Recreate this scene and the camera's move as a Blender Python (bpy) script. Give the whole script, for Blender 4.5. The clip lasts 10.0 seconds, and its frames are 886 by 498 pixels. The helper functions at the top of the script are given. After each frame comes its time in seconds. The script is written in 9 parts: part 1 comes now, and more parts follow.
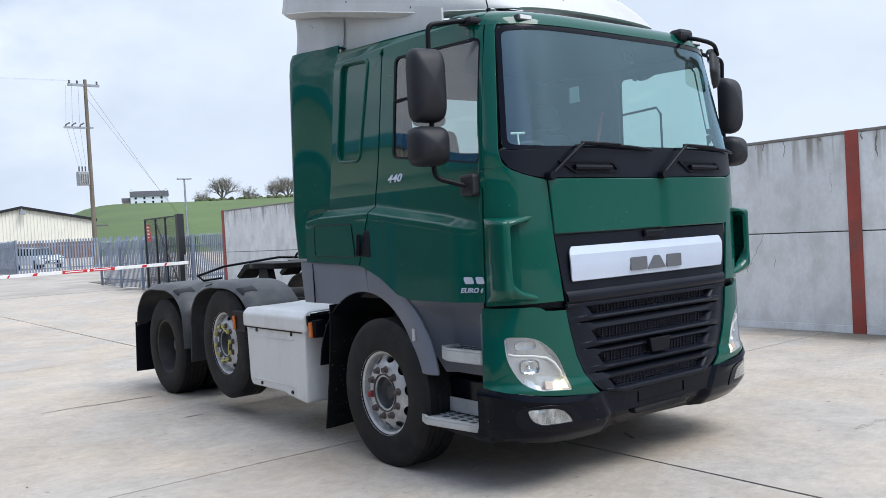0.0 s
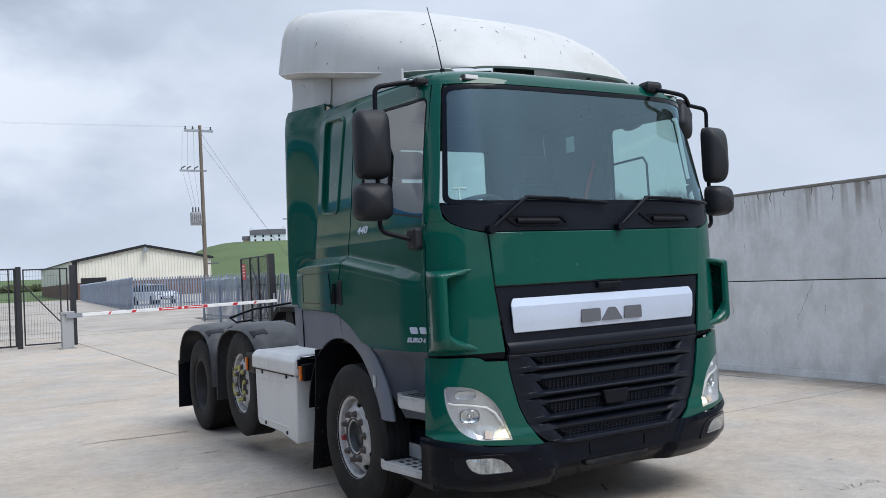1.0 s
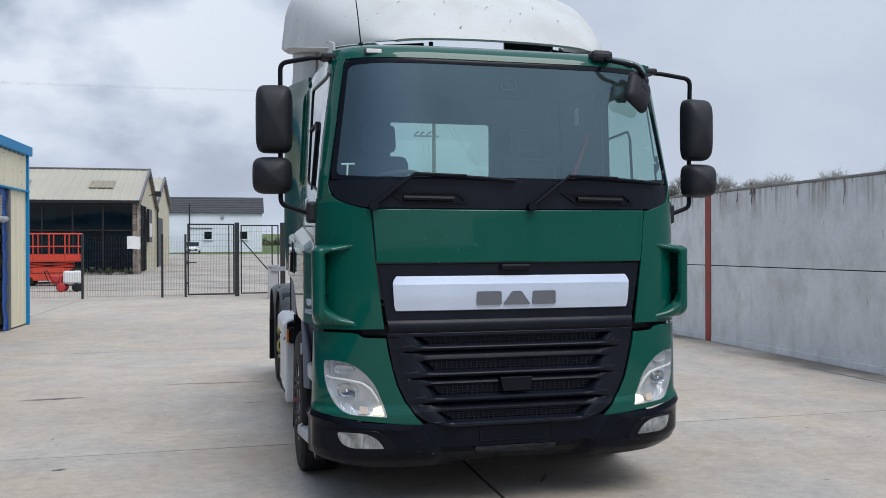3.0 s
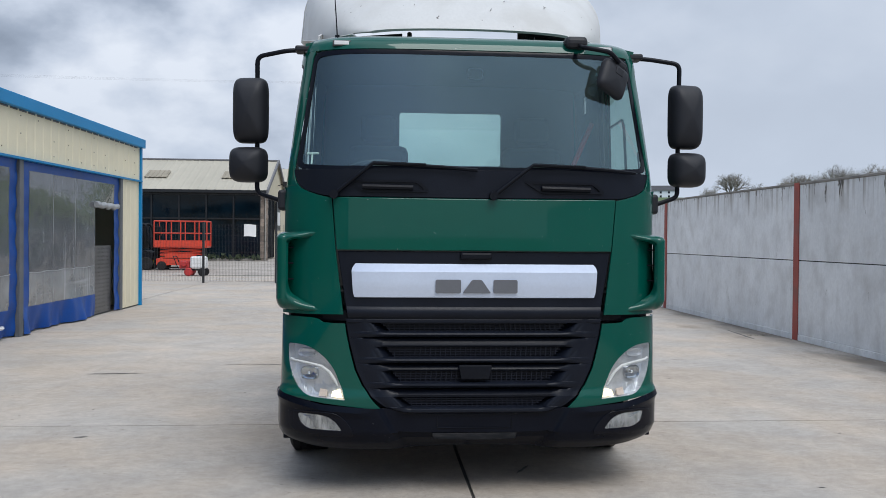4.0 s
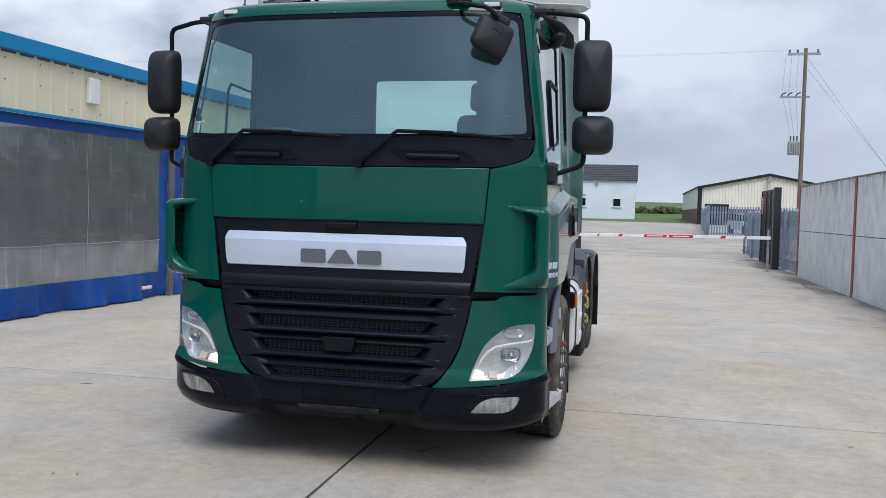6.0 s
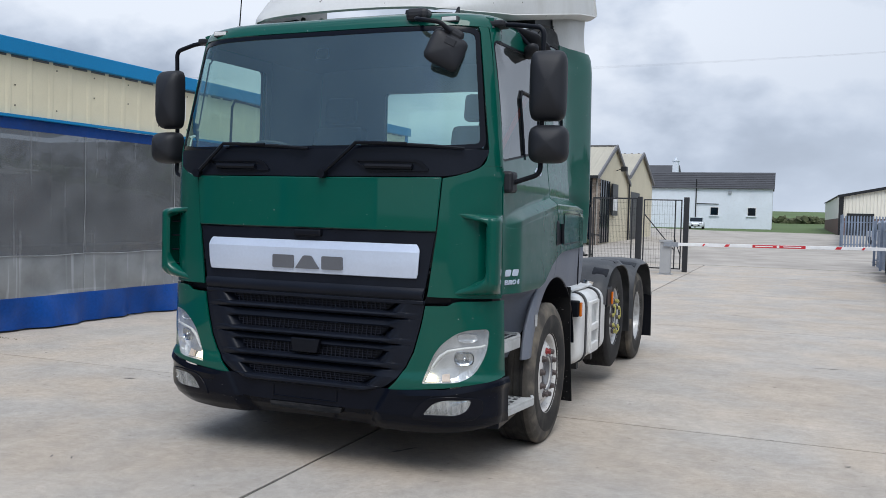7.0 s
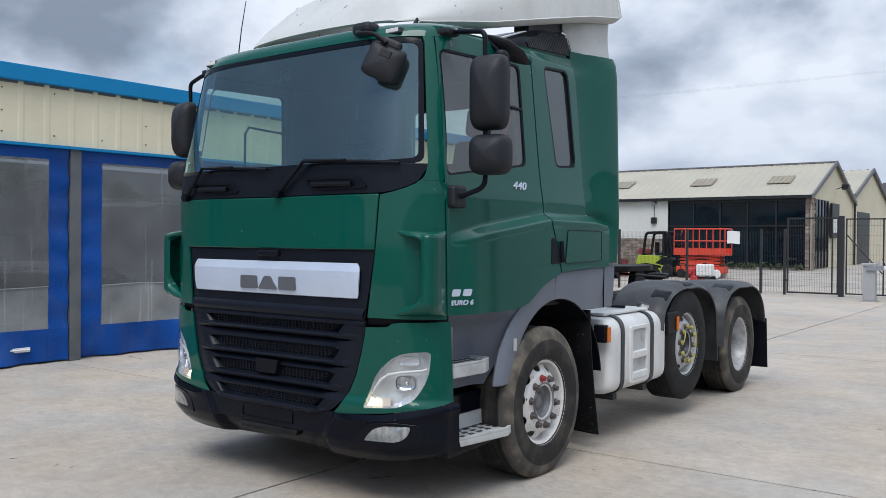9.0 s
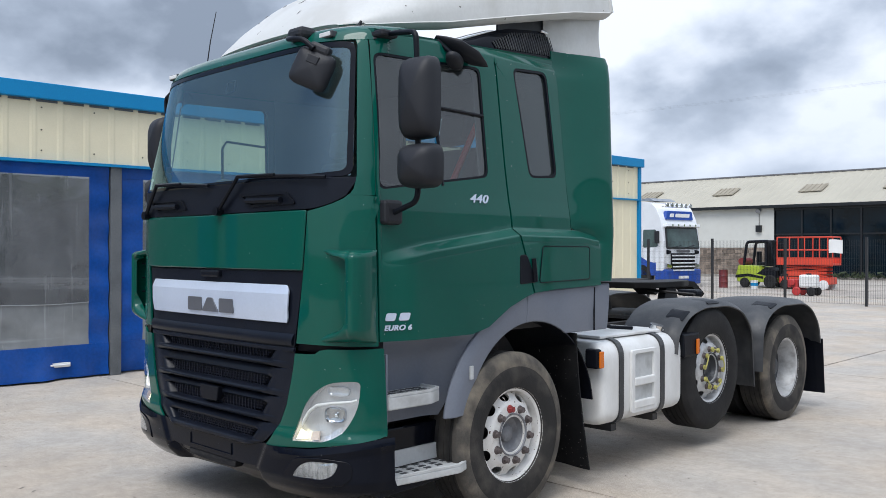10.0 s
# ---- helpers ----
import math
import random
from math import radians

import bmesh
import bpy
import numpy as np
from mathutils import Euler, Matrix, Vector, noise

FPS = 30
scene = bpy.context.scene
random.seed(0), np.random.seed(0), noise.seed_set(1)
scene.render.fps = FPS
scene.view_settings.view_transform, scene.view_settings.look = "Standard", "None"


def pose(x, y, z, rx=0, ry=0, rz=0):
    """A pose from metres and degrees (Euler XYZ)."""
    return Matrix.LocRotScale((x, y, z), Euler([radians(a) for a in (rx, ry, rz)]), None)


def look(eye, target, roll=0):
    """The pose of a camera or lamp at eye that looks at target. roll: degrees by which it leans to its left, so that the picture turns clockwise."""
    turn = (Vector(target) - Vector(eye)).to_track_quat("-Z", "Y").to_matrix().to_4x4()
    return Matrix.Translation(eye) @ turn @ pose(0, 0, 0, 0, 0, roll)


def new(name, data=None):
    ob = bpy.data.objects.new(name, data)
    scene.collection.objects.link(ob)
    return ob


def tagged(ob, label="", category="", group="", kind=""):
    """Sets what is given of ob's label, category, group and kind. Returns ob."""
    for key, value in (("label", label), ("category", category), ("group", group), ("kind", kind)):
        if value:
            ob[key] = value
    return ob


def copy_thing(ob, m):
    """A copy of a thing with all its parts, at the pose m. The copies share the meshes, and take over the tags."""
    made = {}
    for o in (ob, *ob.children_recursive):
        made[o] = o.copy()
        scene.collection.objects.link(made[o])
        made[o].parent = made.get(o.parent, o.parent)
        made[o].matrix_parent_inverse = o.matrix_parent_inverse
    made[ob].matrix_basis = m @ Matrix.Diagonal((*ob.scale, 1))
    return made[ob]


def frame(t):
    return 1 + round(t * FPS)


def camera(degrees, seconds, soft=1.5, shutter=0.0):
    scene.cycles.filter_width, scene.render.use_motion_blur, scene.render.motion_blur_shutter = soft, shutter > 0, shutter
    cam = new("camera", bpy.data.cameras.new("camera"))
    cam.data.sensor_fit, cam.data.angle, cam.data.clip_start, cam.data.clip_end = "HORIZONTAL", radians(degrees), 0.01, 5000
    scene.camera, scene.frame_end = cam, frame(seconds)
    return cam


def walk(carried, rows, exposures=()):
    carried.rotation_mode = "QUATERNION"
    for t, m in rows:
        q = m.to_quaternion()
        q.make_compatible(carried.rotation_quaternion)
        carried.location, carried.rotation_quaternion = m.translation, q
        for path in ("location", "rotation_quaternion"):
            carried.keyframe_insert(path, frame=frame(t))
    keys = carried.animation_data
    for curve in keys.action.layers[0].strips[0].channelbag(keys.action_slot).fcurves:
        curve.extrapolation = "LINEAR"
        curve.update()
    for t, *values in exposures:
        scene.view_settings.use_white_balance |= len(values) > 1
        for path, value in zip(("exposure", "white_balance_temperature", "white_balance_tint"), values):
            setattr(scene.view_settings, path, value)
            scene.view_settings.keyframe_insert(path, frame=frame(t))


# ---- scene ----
cam = camera(54.8, 10.0, 0.8)
PATH = [
    (0, (-4.534, -3.604, 1.618), (-3.306, -2.026, 1.574), -3.2),
    (0.5, (-4.172, -3.931, 1.627), (-3.039, -2.282, 1.636), -3.3),
    (1, (-3.795, -4.341, 1.65), (-2.779, -2.618, 1.708), -2.9),
    (1.5, (-3.316, -4.459, 1.641), (-2.426, -2.669, 1.711), -2.3),
    (2, (-2.79, -4.797, 1.632), (-2.038, -2.945, 1.684), -1.4),
    (2.5, (-2.231, -4.997, 1.656), (-1.617, -3.094, 1.672), -0.7),
    (4, (-0.616, -5.365, 1.639), (-0.464, -3.371, 1.613), 0.5),
    (4.5, (-0.021, -5.399, 1.619), (-0.022, -3.4, 1.579), 0.8),
    (5, (0.604, -5.253, 1.591), (0.459, -3.259, 1.538), 0.9),
    (5.5, (1.174, -5.083, 1.611), (0.881, -3.106, 1.537), 1.1),
    (7, (2.844, -4.833, 1.649), (2.107, -2.975, 1.574), 1.5),
    (7.5, (3.227, -4.663, 1.66), (2.336, -2.872, 1.67), 1.2),
    (8, (3.533, -4.416, 1.682), (2.504, -2.702, 1.737), 1.3),
    (8.5, (3.953, -4.199, 1.639), (2.833, -2.542, 1.647), 1.1),
    (9, (4.214, -3.795, 1.609), (3.019, -2.191, 1.592), 0.5),
    (9.5, (4.428, -3.314, 1.631), (3.145, -1.78, 1.614), 0.1),
    (10, (4.691, -2.824, 1.666), (3.3, -1.387, 1.671), 0.12),
]
walk(cam, [(t, look(eye, target, roll)) for t, eye, target, roll in PATH], ((0, 0.44), (0.5, 0.34), (1, 0.15), (2, -0.02), (4, -0.05), (5.5, 0.01), (7, 0.02), (8.5, -0.05), (9, 0.05), (9.5, 0.14), (10, 0.25)))

# ---- world, sun, sky ----
SUN_AZ, SUN_EL = radians(160), radians(56)


def make_world():
    w = bpy.data.worlds.new("world")
    scene.world = w
    w.use_nodes = True
    n, l = w.node_tree.nodes, w.node_tree.links
    n.clear()
    out = n.new("ShaderNodeOutputWorld")
    bg = n.new("ShaderNodeBackground")
    sky = n.new("ShaderNodeTexSky")
    sky.sky_type = "NISHITA"
    sky.sun_disc = False
    sky.sun_elevation, sky.sun_rotation = SUN_EL, SUN_AZ
    sky.air_density, sky.dust_density = 1.0, 1.5
    tc = n.new("ShaderNodeTexCoord")
    sep = n.new("ShaderNodeSeparateXYZ")
    l.new(tc.outputs["Generated"], sep.inputs[0])
    # cloud deck: the direction divided by its height gives a flat layer that narrows to the horizon
    zz = n.new("ShaderNodeMath"); zz.operation = "MAXIMUM"; zz.inputs[1].default_value = 0.0
    l.new(sep.outputs["Z"], zz.inputs[0])
    za = n.new("ShaderNodeMath"); za.operation = "ADD"; za.inputs[1].default_value = 0.62
    l.new(zz.outputs[0], za.inputs[0])
    dv = n.new("ShaderNodeVectorMath"); dv.operation = "DIVIDE"
    cz = n.new("ShaderNodeCombineXYZ")
    for k in range(3):
        l.new(za.outputs[0], cz.inputs[k])
    l.new(tc.outputs["Generated"], dv.inputs[0])
    l.new(cz.outputs[0], dv.inputs[1])

    def cloud(scale, detail, shift, rough=0.55):
        mp = n.new("ShaderNodeMapping")
        mp.inputs["Location"].default_value = shift
        l.new(dv.outputs[0], mp.inputs[0])
        nz = n.new("ShaderNodeTexNoise")
        nz.inputs["Scale"].default_value, nz.inputs["Detail"].default_value = scale, detail
        nz.inputs["Roughness"].default_value = rough
        l.new(mp.outputs[0], nz.inputs["Vector"])
        return nz.outputs["Fac"]

    def ramp(fac, stops):
        r = n.new("ShaderNodeValToRGB")
        l.new(fac, r.inputs[0])
        while len(r.color_ramp.elements) < len(stops):
            r.color_ramp.elements.new(0.5)
        for e, (p, c) in zip(r.color_ramp.elements, stops):
            e.position, e.color = p, (*c, 1)
        return r.outputs[0]

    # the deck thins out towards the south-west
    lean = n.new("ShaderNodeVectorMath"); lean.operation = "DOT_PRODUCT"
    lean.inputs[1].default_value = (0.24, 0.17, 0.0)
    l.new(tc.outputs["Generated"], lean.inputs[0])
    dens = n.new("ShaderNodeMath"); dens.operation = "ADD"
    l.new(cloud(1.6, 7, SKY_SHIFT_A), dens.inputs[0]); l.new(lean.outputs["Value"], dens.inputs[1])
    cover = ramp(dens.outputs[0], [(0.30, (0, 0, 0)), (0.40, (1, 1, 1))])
    puffs = ramp(cloud(3.2, 8, SKY_SHIFT_B, 0.50), [(0.37, SKY_DARK), (0.455, SKY_MID), (0.525, SKY_LIGHT), (0.60, SKY_WHITE)])
    # an even veil to the north-east
    veil = n.new("ShaderNodeMapRange")
    veil.inputs["From Min"].default_value, veil.inputs["From Max"].default_value = -0.15, 0.38
    veil.inputs["To Min"].default_value, veil.inputs["To Max"].default_value = 0.0, 0.86
    l.new(sep.outputs["X"], veil.inputs["Value"])
    mv = n.new("ShaderNodeMix"); mv.data_type = "RGBA"
    l.new(veil.outputs[0], mv.inputs["Factor"])
    l.new(puffs, mv.inputs["A"])
    mv.inputs["B"].default_value = (*SKY_VEIL, 1)
    tone = mv.outputs["Result"]
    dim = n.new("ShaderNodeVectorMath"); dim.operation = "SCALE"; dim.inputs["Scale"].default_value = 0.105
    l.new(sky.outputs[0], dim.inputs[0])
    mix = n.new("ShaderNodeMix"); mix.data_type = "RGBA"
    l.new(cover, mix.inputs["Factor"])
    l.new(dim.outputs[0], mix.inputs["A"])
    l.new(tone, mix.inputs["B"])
    # thin bright haze low over the horizon
    hz = n.new("ShaderNodeMapRange")
    hz.inputs["From Min"].default_value, hz.inputs["From Max"].default_value = 0.0, 0.20
    hz.inputs["To Min"].default_value, hz.inputs["To Max"].default_value = 0.75, 0.0
    l.new(zz.outputs[0], hz.inputs["Value"])
    mh = n.new("ShaderNodeMix"); mh.data_type = "RGBA"
    l.new(hz.outputs[0], mh.inputs["Factor"])
    l.new(mix.outputs["Result"], mh.inputs["A"])
    mh.inputs["B"].default_value = (*SKY_HAZE, 1)
    # an overcast sky is far brighter overhead than at the horizon
    z2 = n.new("ShaderNodeMath"); z2.operation = "MULTIPLY"
    l.new(zz.outputs[0], z2.inputs[0]); l.new(zz.outputs[0], z2.inputs[1])
    zen = n.new("ShaderNodeMath"); zen.operation = "MULTIPLY_ADD"
    l.new(z2.outputs[0], zen.inputs[0]); zen.inputs[1].default_value, zen.inputs[2].default_value = 0.95, 1.0
    # and the cloud glows broadly round the hidden sun
    dot = n.new("ShaderNodeVectorMath"); dot.operation = "DOT_PRODUCT"
    dot.inputs[1].default_value = (math.sin(SUN_AZ) * math.cos(SUN_EL), math.cos(SUN_AZ) * math.cos(SUN_EL), math.sin(SUN_EL))
    l.new(tc.outputs["Generated"], dot.inputs[0])
    pos = n.new("ShaderNodeMath"); pos.operation = "MAXIMUM"; pos.inputs[1].default_value = 0.0
    l.new(dot.outputs["Value"], pos.inputs[0])
    pw = n.new("ShaderNodeMath"); pw.operation = "POWER"; pw.inputs[1].default_value = 5.0
    l.new(pos.outputs[0], pw.inputs[0])
    gl = n.new("ShaderNodeMath"); gl.operation = "MULTIPLY_ADD"; gl.inputs[1].default_value = 0.8
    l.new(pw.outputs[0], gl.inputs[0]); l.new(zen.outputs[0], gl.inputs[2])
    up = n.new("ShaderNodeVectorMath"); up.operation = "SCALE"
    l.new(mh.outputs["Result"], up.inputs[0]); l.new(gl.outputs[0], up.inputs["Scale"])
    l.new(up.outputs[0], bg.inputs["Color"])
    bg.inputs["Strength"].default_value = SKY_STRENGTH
    l.new(bg.outputs[0], out.inputs[0])


SKY_SHIFT_A, SKY_SHIFT_B = (3.1, 1.7, 0.4), (0.6, 5.2, 0.0)
SKY_DARK, SKY_MID, SKY_LIGHT, SKY_HAZE = (0.225, 0.275, 0.36), (0.35, 0.415, 0.525), (0.55, 0.62, 0.74), (0.57, 0.65, 0.78)
SKY_VEIL = (0.515, 0.585, 0.70)
SKY_WHITE = (0.74, 0.80, 0.90)
SKY_STRENGTH = 1.04
make_world()

sun_data = bpy.data.lights.new("sun", "SUN")
sun_data.energy, sun_data.angle, sun_data.color = 1.9, radians(32), (1.0, 0.98, 0.95)
sun = new("sun", sun_data)
sun.matrix_world = look((0, 0, 0), (-math.sin(SUN_AZ) * math.cos(SUN_EL), -math.cos(SUN_AZ) * math.cos(SUN_EL), -math.sin(SUN_EL)))

# ---- materials ----
def mat(name, col, rough=0.5, metal=0.0, var=0.12, scale=2.5, fine=55.0, bump=0.15, coat=0.0, dirt=0.0, dirtcol=(0.09, 0.08, 0.07), each=0.0, spec=0.5, stretch=(1, 1, 1), dscale=3.0, streak=0.0, chips=0.0, chipcol=(0.45, 0.46, 0.45), chipscale=45):
    """A painted or natural surface: colour that varies at two scales, dirt in patches of its own, fine relief."""
    m = bpy.data.materials.new(name)
    m.use_nodes = True
    n, l = m.node_tree.nodes, m.node_tree.links
    b = n["Principled BSDF"]
    geo = n.new("ShaderNodeNewGeometry")
    mp = n.new("ShaderNodeMapping")
    mp.inputs["Scale"].default_value = stretch
    l.new(geo.outputs["Position"], mp.inputs[0])

    def nz(s, d):
        t = n.new("ShaderNodeTexNoise")
        t.inputs["Scale"].default_value, t.inputs["Detail"].default_value = s, d
        l.new(mp.outputs[0], t.inputs["Vector"])
        return t.outputs["Fac"]

    big, small = nz(scale, 4), nz(fine, 3)

    def scaled(src, lo, hi):
        r = n.new("ShaderNodeMapRange")
        r.inputs["From Min"].default_value, r.inputs["From Max"].default_value = 0.25, 0.75
        r.inputs["To Min"].default_value, r.inputs["To Max"].default_value = lo, hi
        l.new(src, r.inputs["Value"])
        return r.outputs[0]

    mul = n.new("ShaderNodeMath"); mul.operation = "MULTIPLY"
    l.new(scaled(big, 1 - var, 1 + var), mul.inputs[0])
    l.new(scaled(small, 1 - var * 0.6, 1 + var * 0.6), mul.inputs[1])
    val = mul.outputs[0]
    if each:
        oi = n.new("ShaderNodeObjectInfo")
        r = n.new("ShaderNodeMapRange")
        r.inputs["To Min"].default_value, r.inputs["To Max"].default_value = 1 - each, 1 + each
        l.new(oi.outputs["Random"], r.inputs["Value"])
        m2 = n.new("ShaderNodeMath"); m2.operation = "MULTIPLY"
        l.new(val, m2.inputs[0]); l.new(r.outputs[0], m2.inputs[1])
        val = m2.outputs[0]
    sc = n.new("ShaderNodeVectorMath"); sc.operation = "SCALE"
    sc.inputs[0].default_value = col
    l.new(val, sc.inputs["Scale"])
    colour = sc.outputs[0]
    if dirt:
        dn = n.new("ShaderNodeMapRange")
        dn.inputs["From Min"].default_value, dn.inputs["From Max"].default_value = 0.47, 0.72
        dn.inputs["To Max"].default_value = dirt
        l.new(nz(dscale, 8), dn.inputs["Value"])
        mx = n.new("ShaderNodeMix"); mx.data_type = "RGBA"
        l.new(dn.outputs[0], mx.inputs["Factor"])
        l.new(colour, mx.inputs["A"])
        mx.inputs["B"].default_value = (*dirtcol, 1)
        colour = mx.outputs["Result"]
    if streak:
        # run-off streaks down an upright face, in places
        ms = n.new("ShaderNodeMapping"); ms.inputs["Scale"].default_value = (7.0, 7.0, 0.35)
        l.new(geo.outputs["Position"], ms.inputs[0])
        ts = n.new("ShaderNodeTexNoise"); ts.inputs["Scale"].default_value, ts.inputs["Detail"].default_value = 1.6, 6
        l.new(ms.outputs[0], ts.inputs["Vector"])
        rs = n.new("ShaderNodeMapRange"); rs.inputs["From Min"].default_value, rs.inputs["From Max"].default_value, rs.inputs["To Max"].default_value = 0.50, 0.70, streak
        l.new(ts.outputs["Fac"], rs.inputs["Value"])
        mk = n.new("ShaderNodeMath"); mk.operation = "MULTIPLY"
        sz = n.new("ShaderNodeSeparateXYZ"); l.new(geo.outputs["Position"], sz.inputs[0])
        rz = n.new("ShaderNodeMapRange")
        rz.inputs["From Min"].default_value, rz.inputs["From Max"].default_value, rz.inputs["To Min"].default_value, rz.inputs["To Max"].default_value = 2.05, 2.56, 0.06, 1.5
        l.new(sz.outputs["Z"], rz.inputs["Value"])
        l.new(rs.outputs[0], mk.inputs[0]); l.new(rz.outputs[0], mk.inputs[1])
        mx = n.new("ShaderNodeMix"); mx.data_type = "RGBA"
        l.new(mk.outputs[0], mx.inputs["Factor"])
        l.new(colour, mx.inputs["A"])
        mx.inputs["B"].default_value = (*dirtcol, 1)
        colour = mx.outputs["Result"]
    if chips:
        # stone chips and rust spots: small sparse flecks of their own colour
        cn = n.new("ShaderNodeMapRange")
        cn.inputs["From Min"].default_value, cn.inputs["From Max"].default_value = chips, chips + 0.02
        l.new(nz(chipscale, 1), cn.inputs["Value"])
        mx = n.new("ShaderNodeMix"); mx.data_type = "RGBA"
        l.new(cn.outputs[0], mx.inputs["Factor"])
        l.new(colour, mx.inputs["A"])
        mx.inputs["B"].default_value = (*chipcol, 1)
        colour = mx.outputs["Result"]
    l.new(colour, b.inputs["Base Color"])
    l.new(scaled(small, max(0.02, rough - 0.07), min(1, rough + 0.07)), b.inputs["Roughness"])
    b.inputs["Metallic"].default_value = metal
    b.inputs["Coat Weight"].default_value, b.inputs["Coat Roughness"].default_value, b.inputs["Coat IOR"].default_value = coat, 0.04, 1.38
    b.inputs["Specular IOR Level"].default_value = spec
    if bump:
        bp = n.new("ShaderNodeBump")
        bp.inputs["Strength"].default_value, bp.inputs["Distance"].default_value = bump, 0.004
        l.new(small, bp.inputs["Height"])
        l.new(bp.outputs[0], b.inputs["Normal"])
    return m


def glass(name, tint, milk=0.0, milkcol=(0.5, 0.5, 0.5), rough=0.0, wave=0.0, ior=1.75, sheen=(1, 1, 1), power=4.5, scratch=0.0):
    """A thin pane: tinted light straight through, a mirror gloss by the angle in the sheen colour, and a milky film for
    dirt and painted-in reflection.
    """
    m = bpy.data.materials.new(name)
    m.use_nodes = True
    n, l = m.node_tree.nodes, m.node_tree.links
    n.clear()
    out = n.new("ShaderNodeOutputMaterial")
    tr = n.new("ShaderNodeBsdfTransparent"); tr.inputs[0].default_value = (*tint, 1)
    gl = n.new("ShaderNodeBsdfGlossy"); gl.inputs["Roughness"].default_value = rough; gl.inputs["Color"].default_value = (*sheen, 1)
    r0 = ((ior - 1) / (ior + 1)) ** 2
    fr = n.new("ShaderNodeLayerWeight"); fr.inputs["Blend"].default_value = 0.5
    pw = n.new("ShaderNodeMath"); pw.operation = "POWER"; pw.inputs[1].default_value = power
    l.new(fr.outputs["Facing"], pw.inputs[0])
    sk = n.new("ShaderNodeMath"); sk.operation = "MULTIPLY_ADD"; sk.inputs[1].default_value, sk.inputs[2].default_value = 1 - r0, r0
    l.new(pw.outputs[0], sk.inputs[0])
    base = tr.outputs[0]
    geo = n.new("ShaderNodeNewGeometry")
    nz = n.new("ShaderNodeTexNoise")
    nz.inputs["Scale"].default_value, nz.inputs["Detail"].default_value = 2.2, 7
    l.new(geo.outputs["Position"], nz.inputs["Vector"])
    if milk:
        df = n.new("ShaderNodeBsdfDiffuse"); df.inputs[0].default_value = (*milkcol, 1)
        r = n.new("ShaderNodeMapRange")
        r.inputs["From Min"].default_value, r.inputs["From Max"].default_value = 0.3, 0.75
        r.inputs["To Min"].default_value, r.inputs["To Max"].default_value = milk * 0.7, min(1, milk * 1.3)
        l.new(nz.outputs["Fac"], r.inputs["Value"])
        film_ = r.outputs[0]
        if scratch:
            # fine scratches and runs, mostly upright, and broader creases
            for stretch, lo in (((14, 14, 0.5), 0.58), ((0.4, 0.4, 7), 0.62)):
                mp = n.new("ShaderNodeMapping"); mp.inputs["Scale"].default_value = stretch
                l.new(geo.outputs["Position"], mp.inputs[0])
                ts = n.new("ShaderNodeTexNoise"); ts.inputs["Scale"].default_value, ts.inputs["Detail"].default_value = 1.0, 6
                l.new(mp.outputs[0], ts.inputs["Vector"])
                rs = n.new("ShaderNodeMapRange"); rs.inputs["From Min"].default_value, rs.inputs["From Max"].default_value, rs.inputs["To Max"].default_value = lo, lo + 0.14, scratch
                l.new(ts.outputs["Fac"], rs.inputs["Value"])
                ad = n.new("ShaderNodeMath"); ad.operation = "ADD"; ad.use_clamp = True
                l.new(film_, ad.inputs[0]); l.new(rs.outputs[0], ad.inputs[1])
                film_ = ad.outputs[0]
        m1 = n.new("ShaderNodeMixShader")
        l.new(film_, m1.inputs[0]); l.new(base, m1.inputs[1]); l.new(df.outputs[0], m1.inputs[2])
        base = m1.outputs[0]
    if wave:
        bp = n.new("ShaderNodeBump"); bp.inputs["Strength"].default_value, bp.inputs["Distance"].default_value = wave, 0.05
        l.new(nz.outputs["Fac"], bp.inputs["Height"])
        l.new(bp.outputs[0], gl.inputs["Normal"]); l.new(bp.outputs[0], fr.inputs["Normal"])
    m2 = n.new("ShaderNodeMixShader")
    l.new(sk.outputs[0], m2.inputs[0]); l.new(base, m2.inputs[1]); l.new(gl.outputs[0], m2.inputs[2])
    l.new(m2.outputs[0], out.inputs[0])
    return m


def glow(name, col, strength):
    m = bpy.data.materials.new(name)
    m.use_nodes = True
    b = m.node_tree.nodes["Principled BSDF"]
    b.inputs["Base Color"].default_value = (*col, 1)
    b.inputs["Emission Color"].default_value, b.inputs["Emission Strength"].default_value = (*col, 1), strength
    return m


# ---- mesh tools ----
def thing(name, label="", category="", at=(0, 0, 0), group="", kind="", turn=0):
    e = new(name)
    e.empty_display_size = 0.2
    e.matrix_world = pose(*at, 0, 0, turn)
    return tagged(e, label, category, group, kind)


def part(name, bm, material, parent=None, label="", smooth=0, bevel=0.0, kind="", category=""):
    """Links a bmesh as one mesh object, under a thing or a part. smooth: shade smooth below that angle in degrees."""
    me = bpy.data.meshes.new(name)
    if smooth:
        bmesh.ops.recalc_face_normals(bm, faces=bm.faces)
        for f in bm.faces:
            f.smooth = True
        lim = radians(smooth)
        for e in bm.edges:
            if len(e.link_faces) != 2 or e.calc_face_angle(0) > lim:
                e.smooth = False
    bm.to_mesh(me)
    bm.free()
    me.materials.append(material)
    ob = new(name, me)
    if parent:
        ob.parent = parent
    if bevel:
        md = ob.modifiers.new("edge", "BEVEL")
        md.width, md.segments, md.limit_method, md.angle_limit = bevel, 2, "ANGLE", radians(40)
        md.harden_normals = False
    return tagged(ob, label, category, "", kind)


def B():
    return bmesh.new()


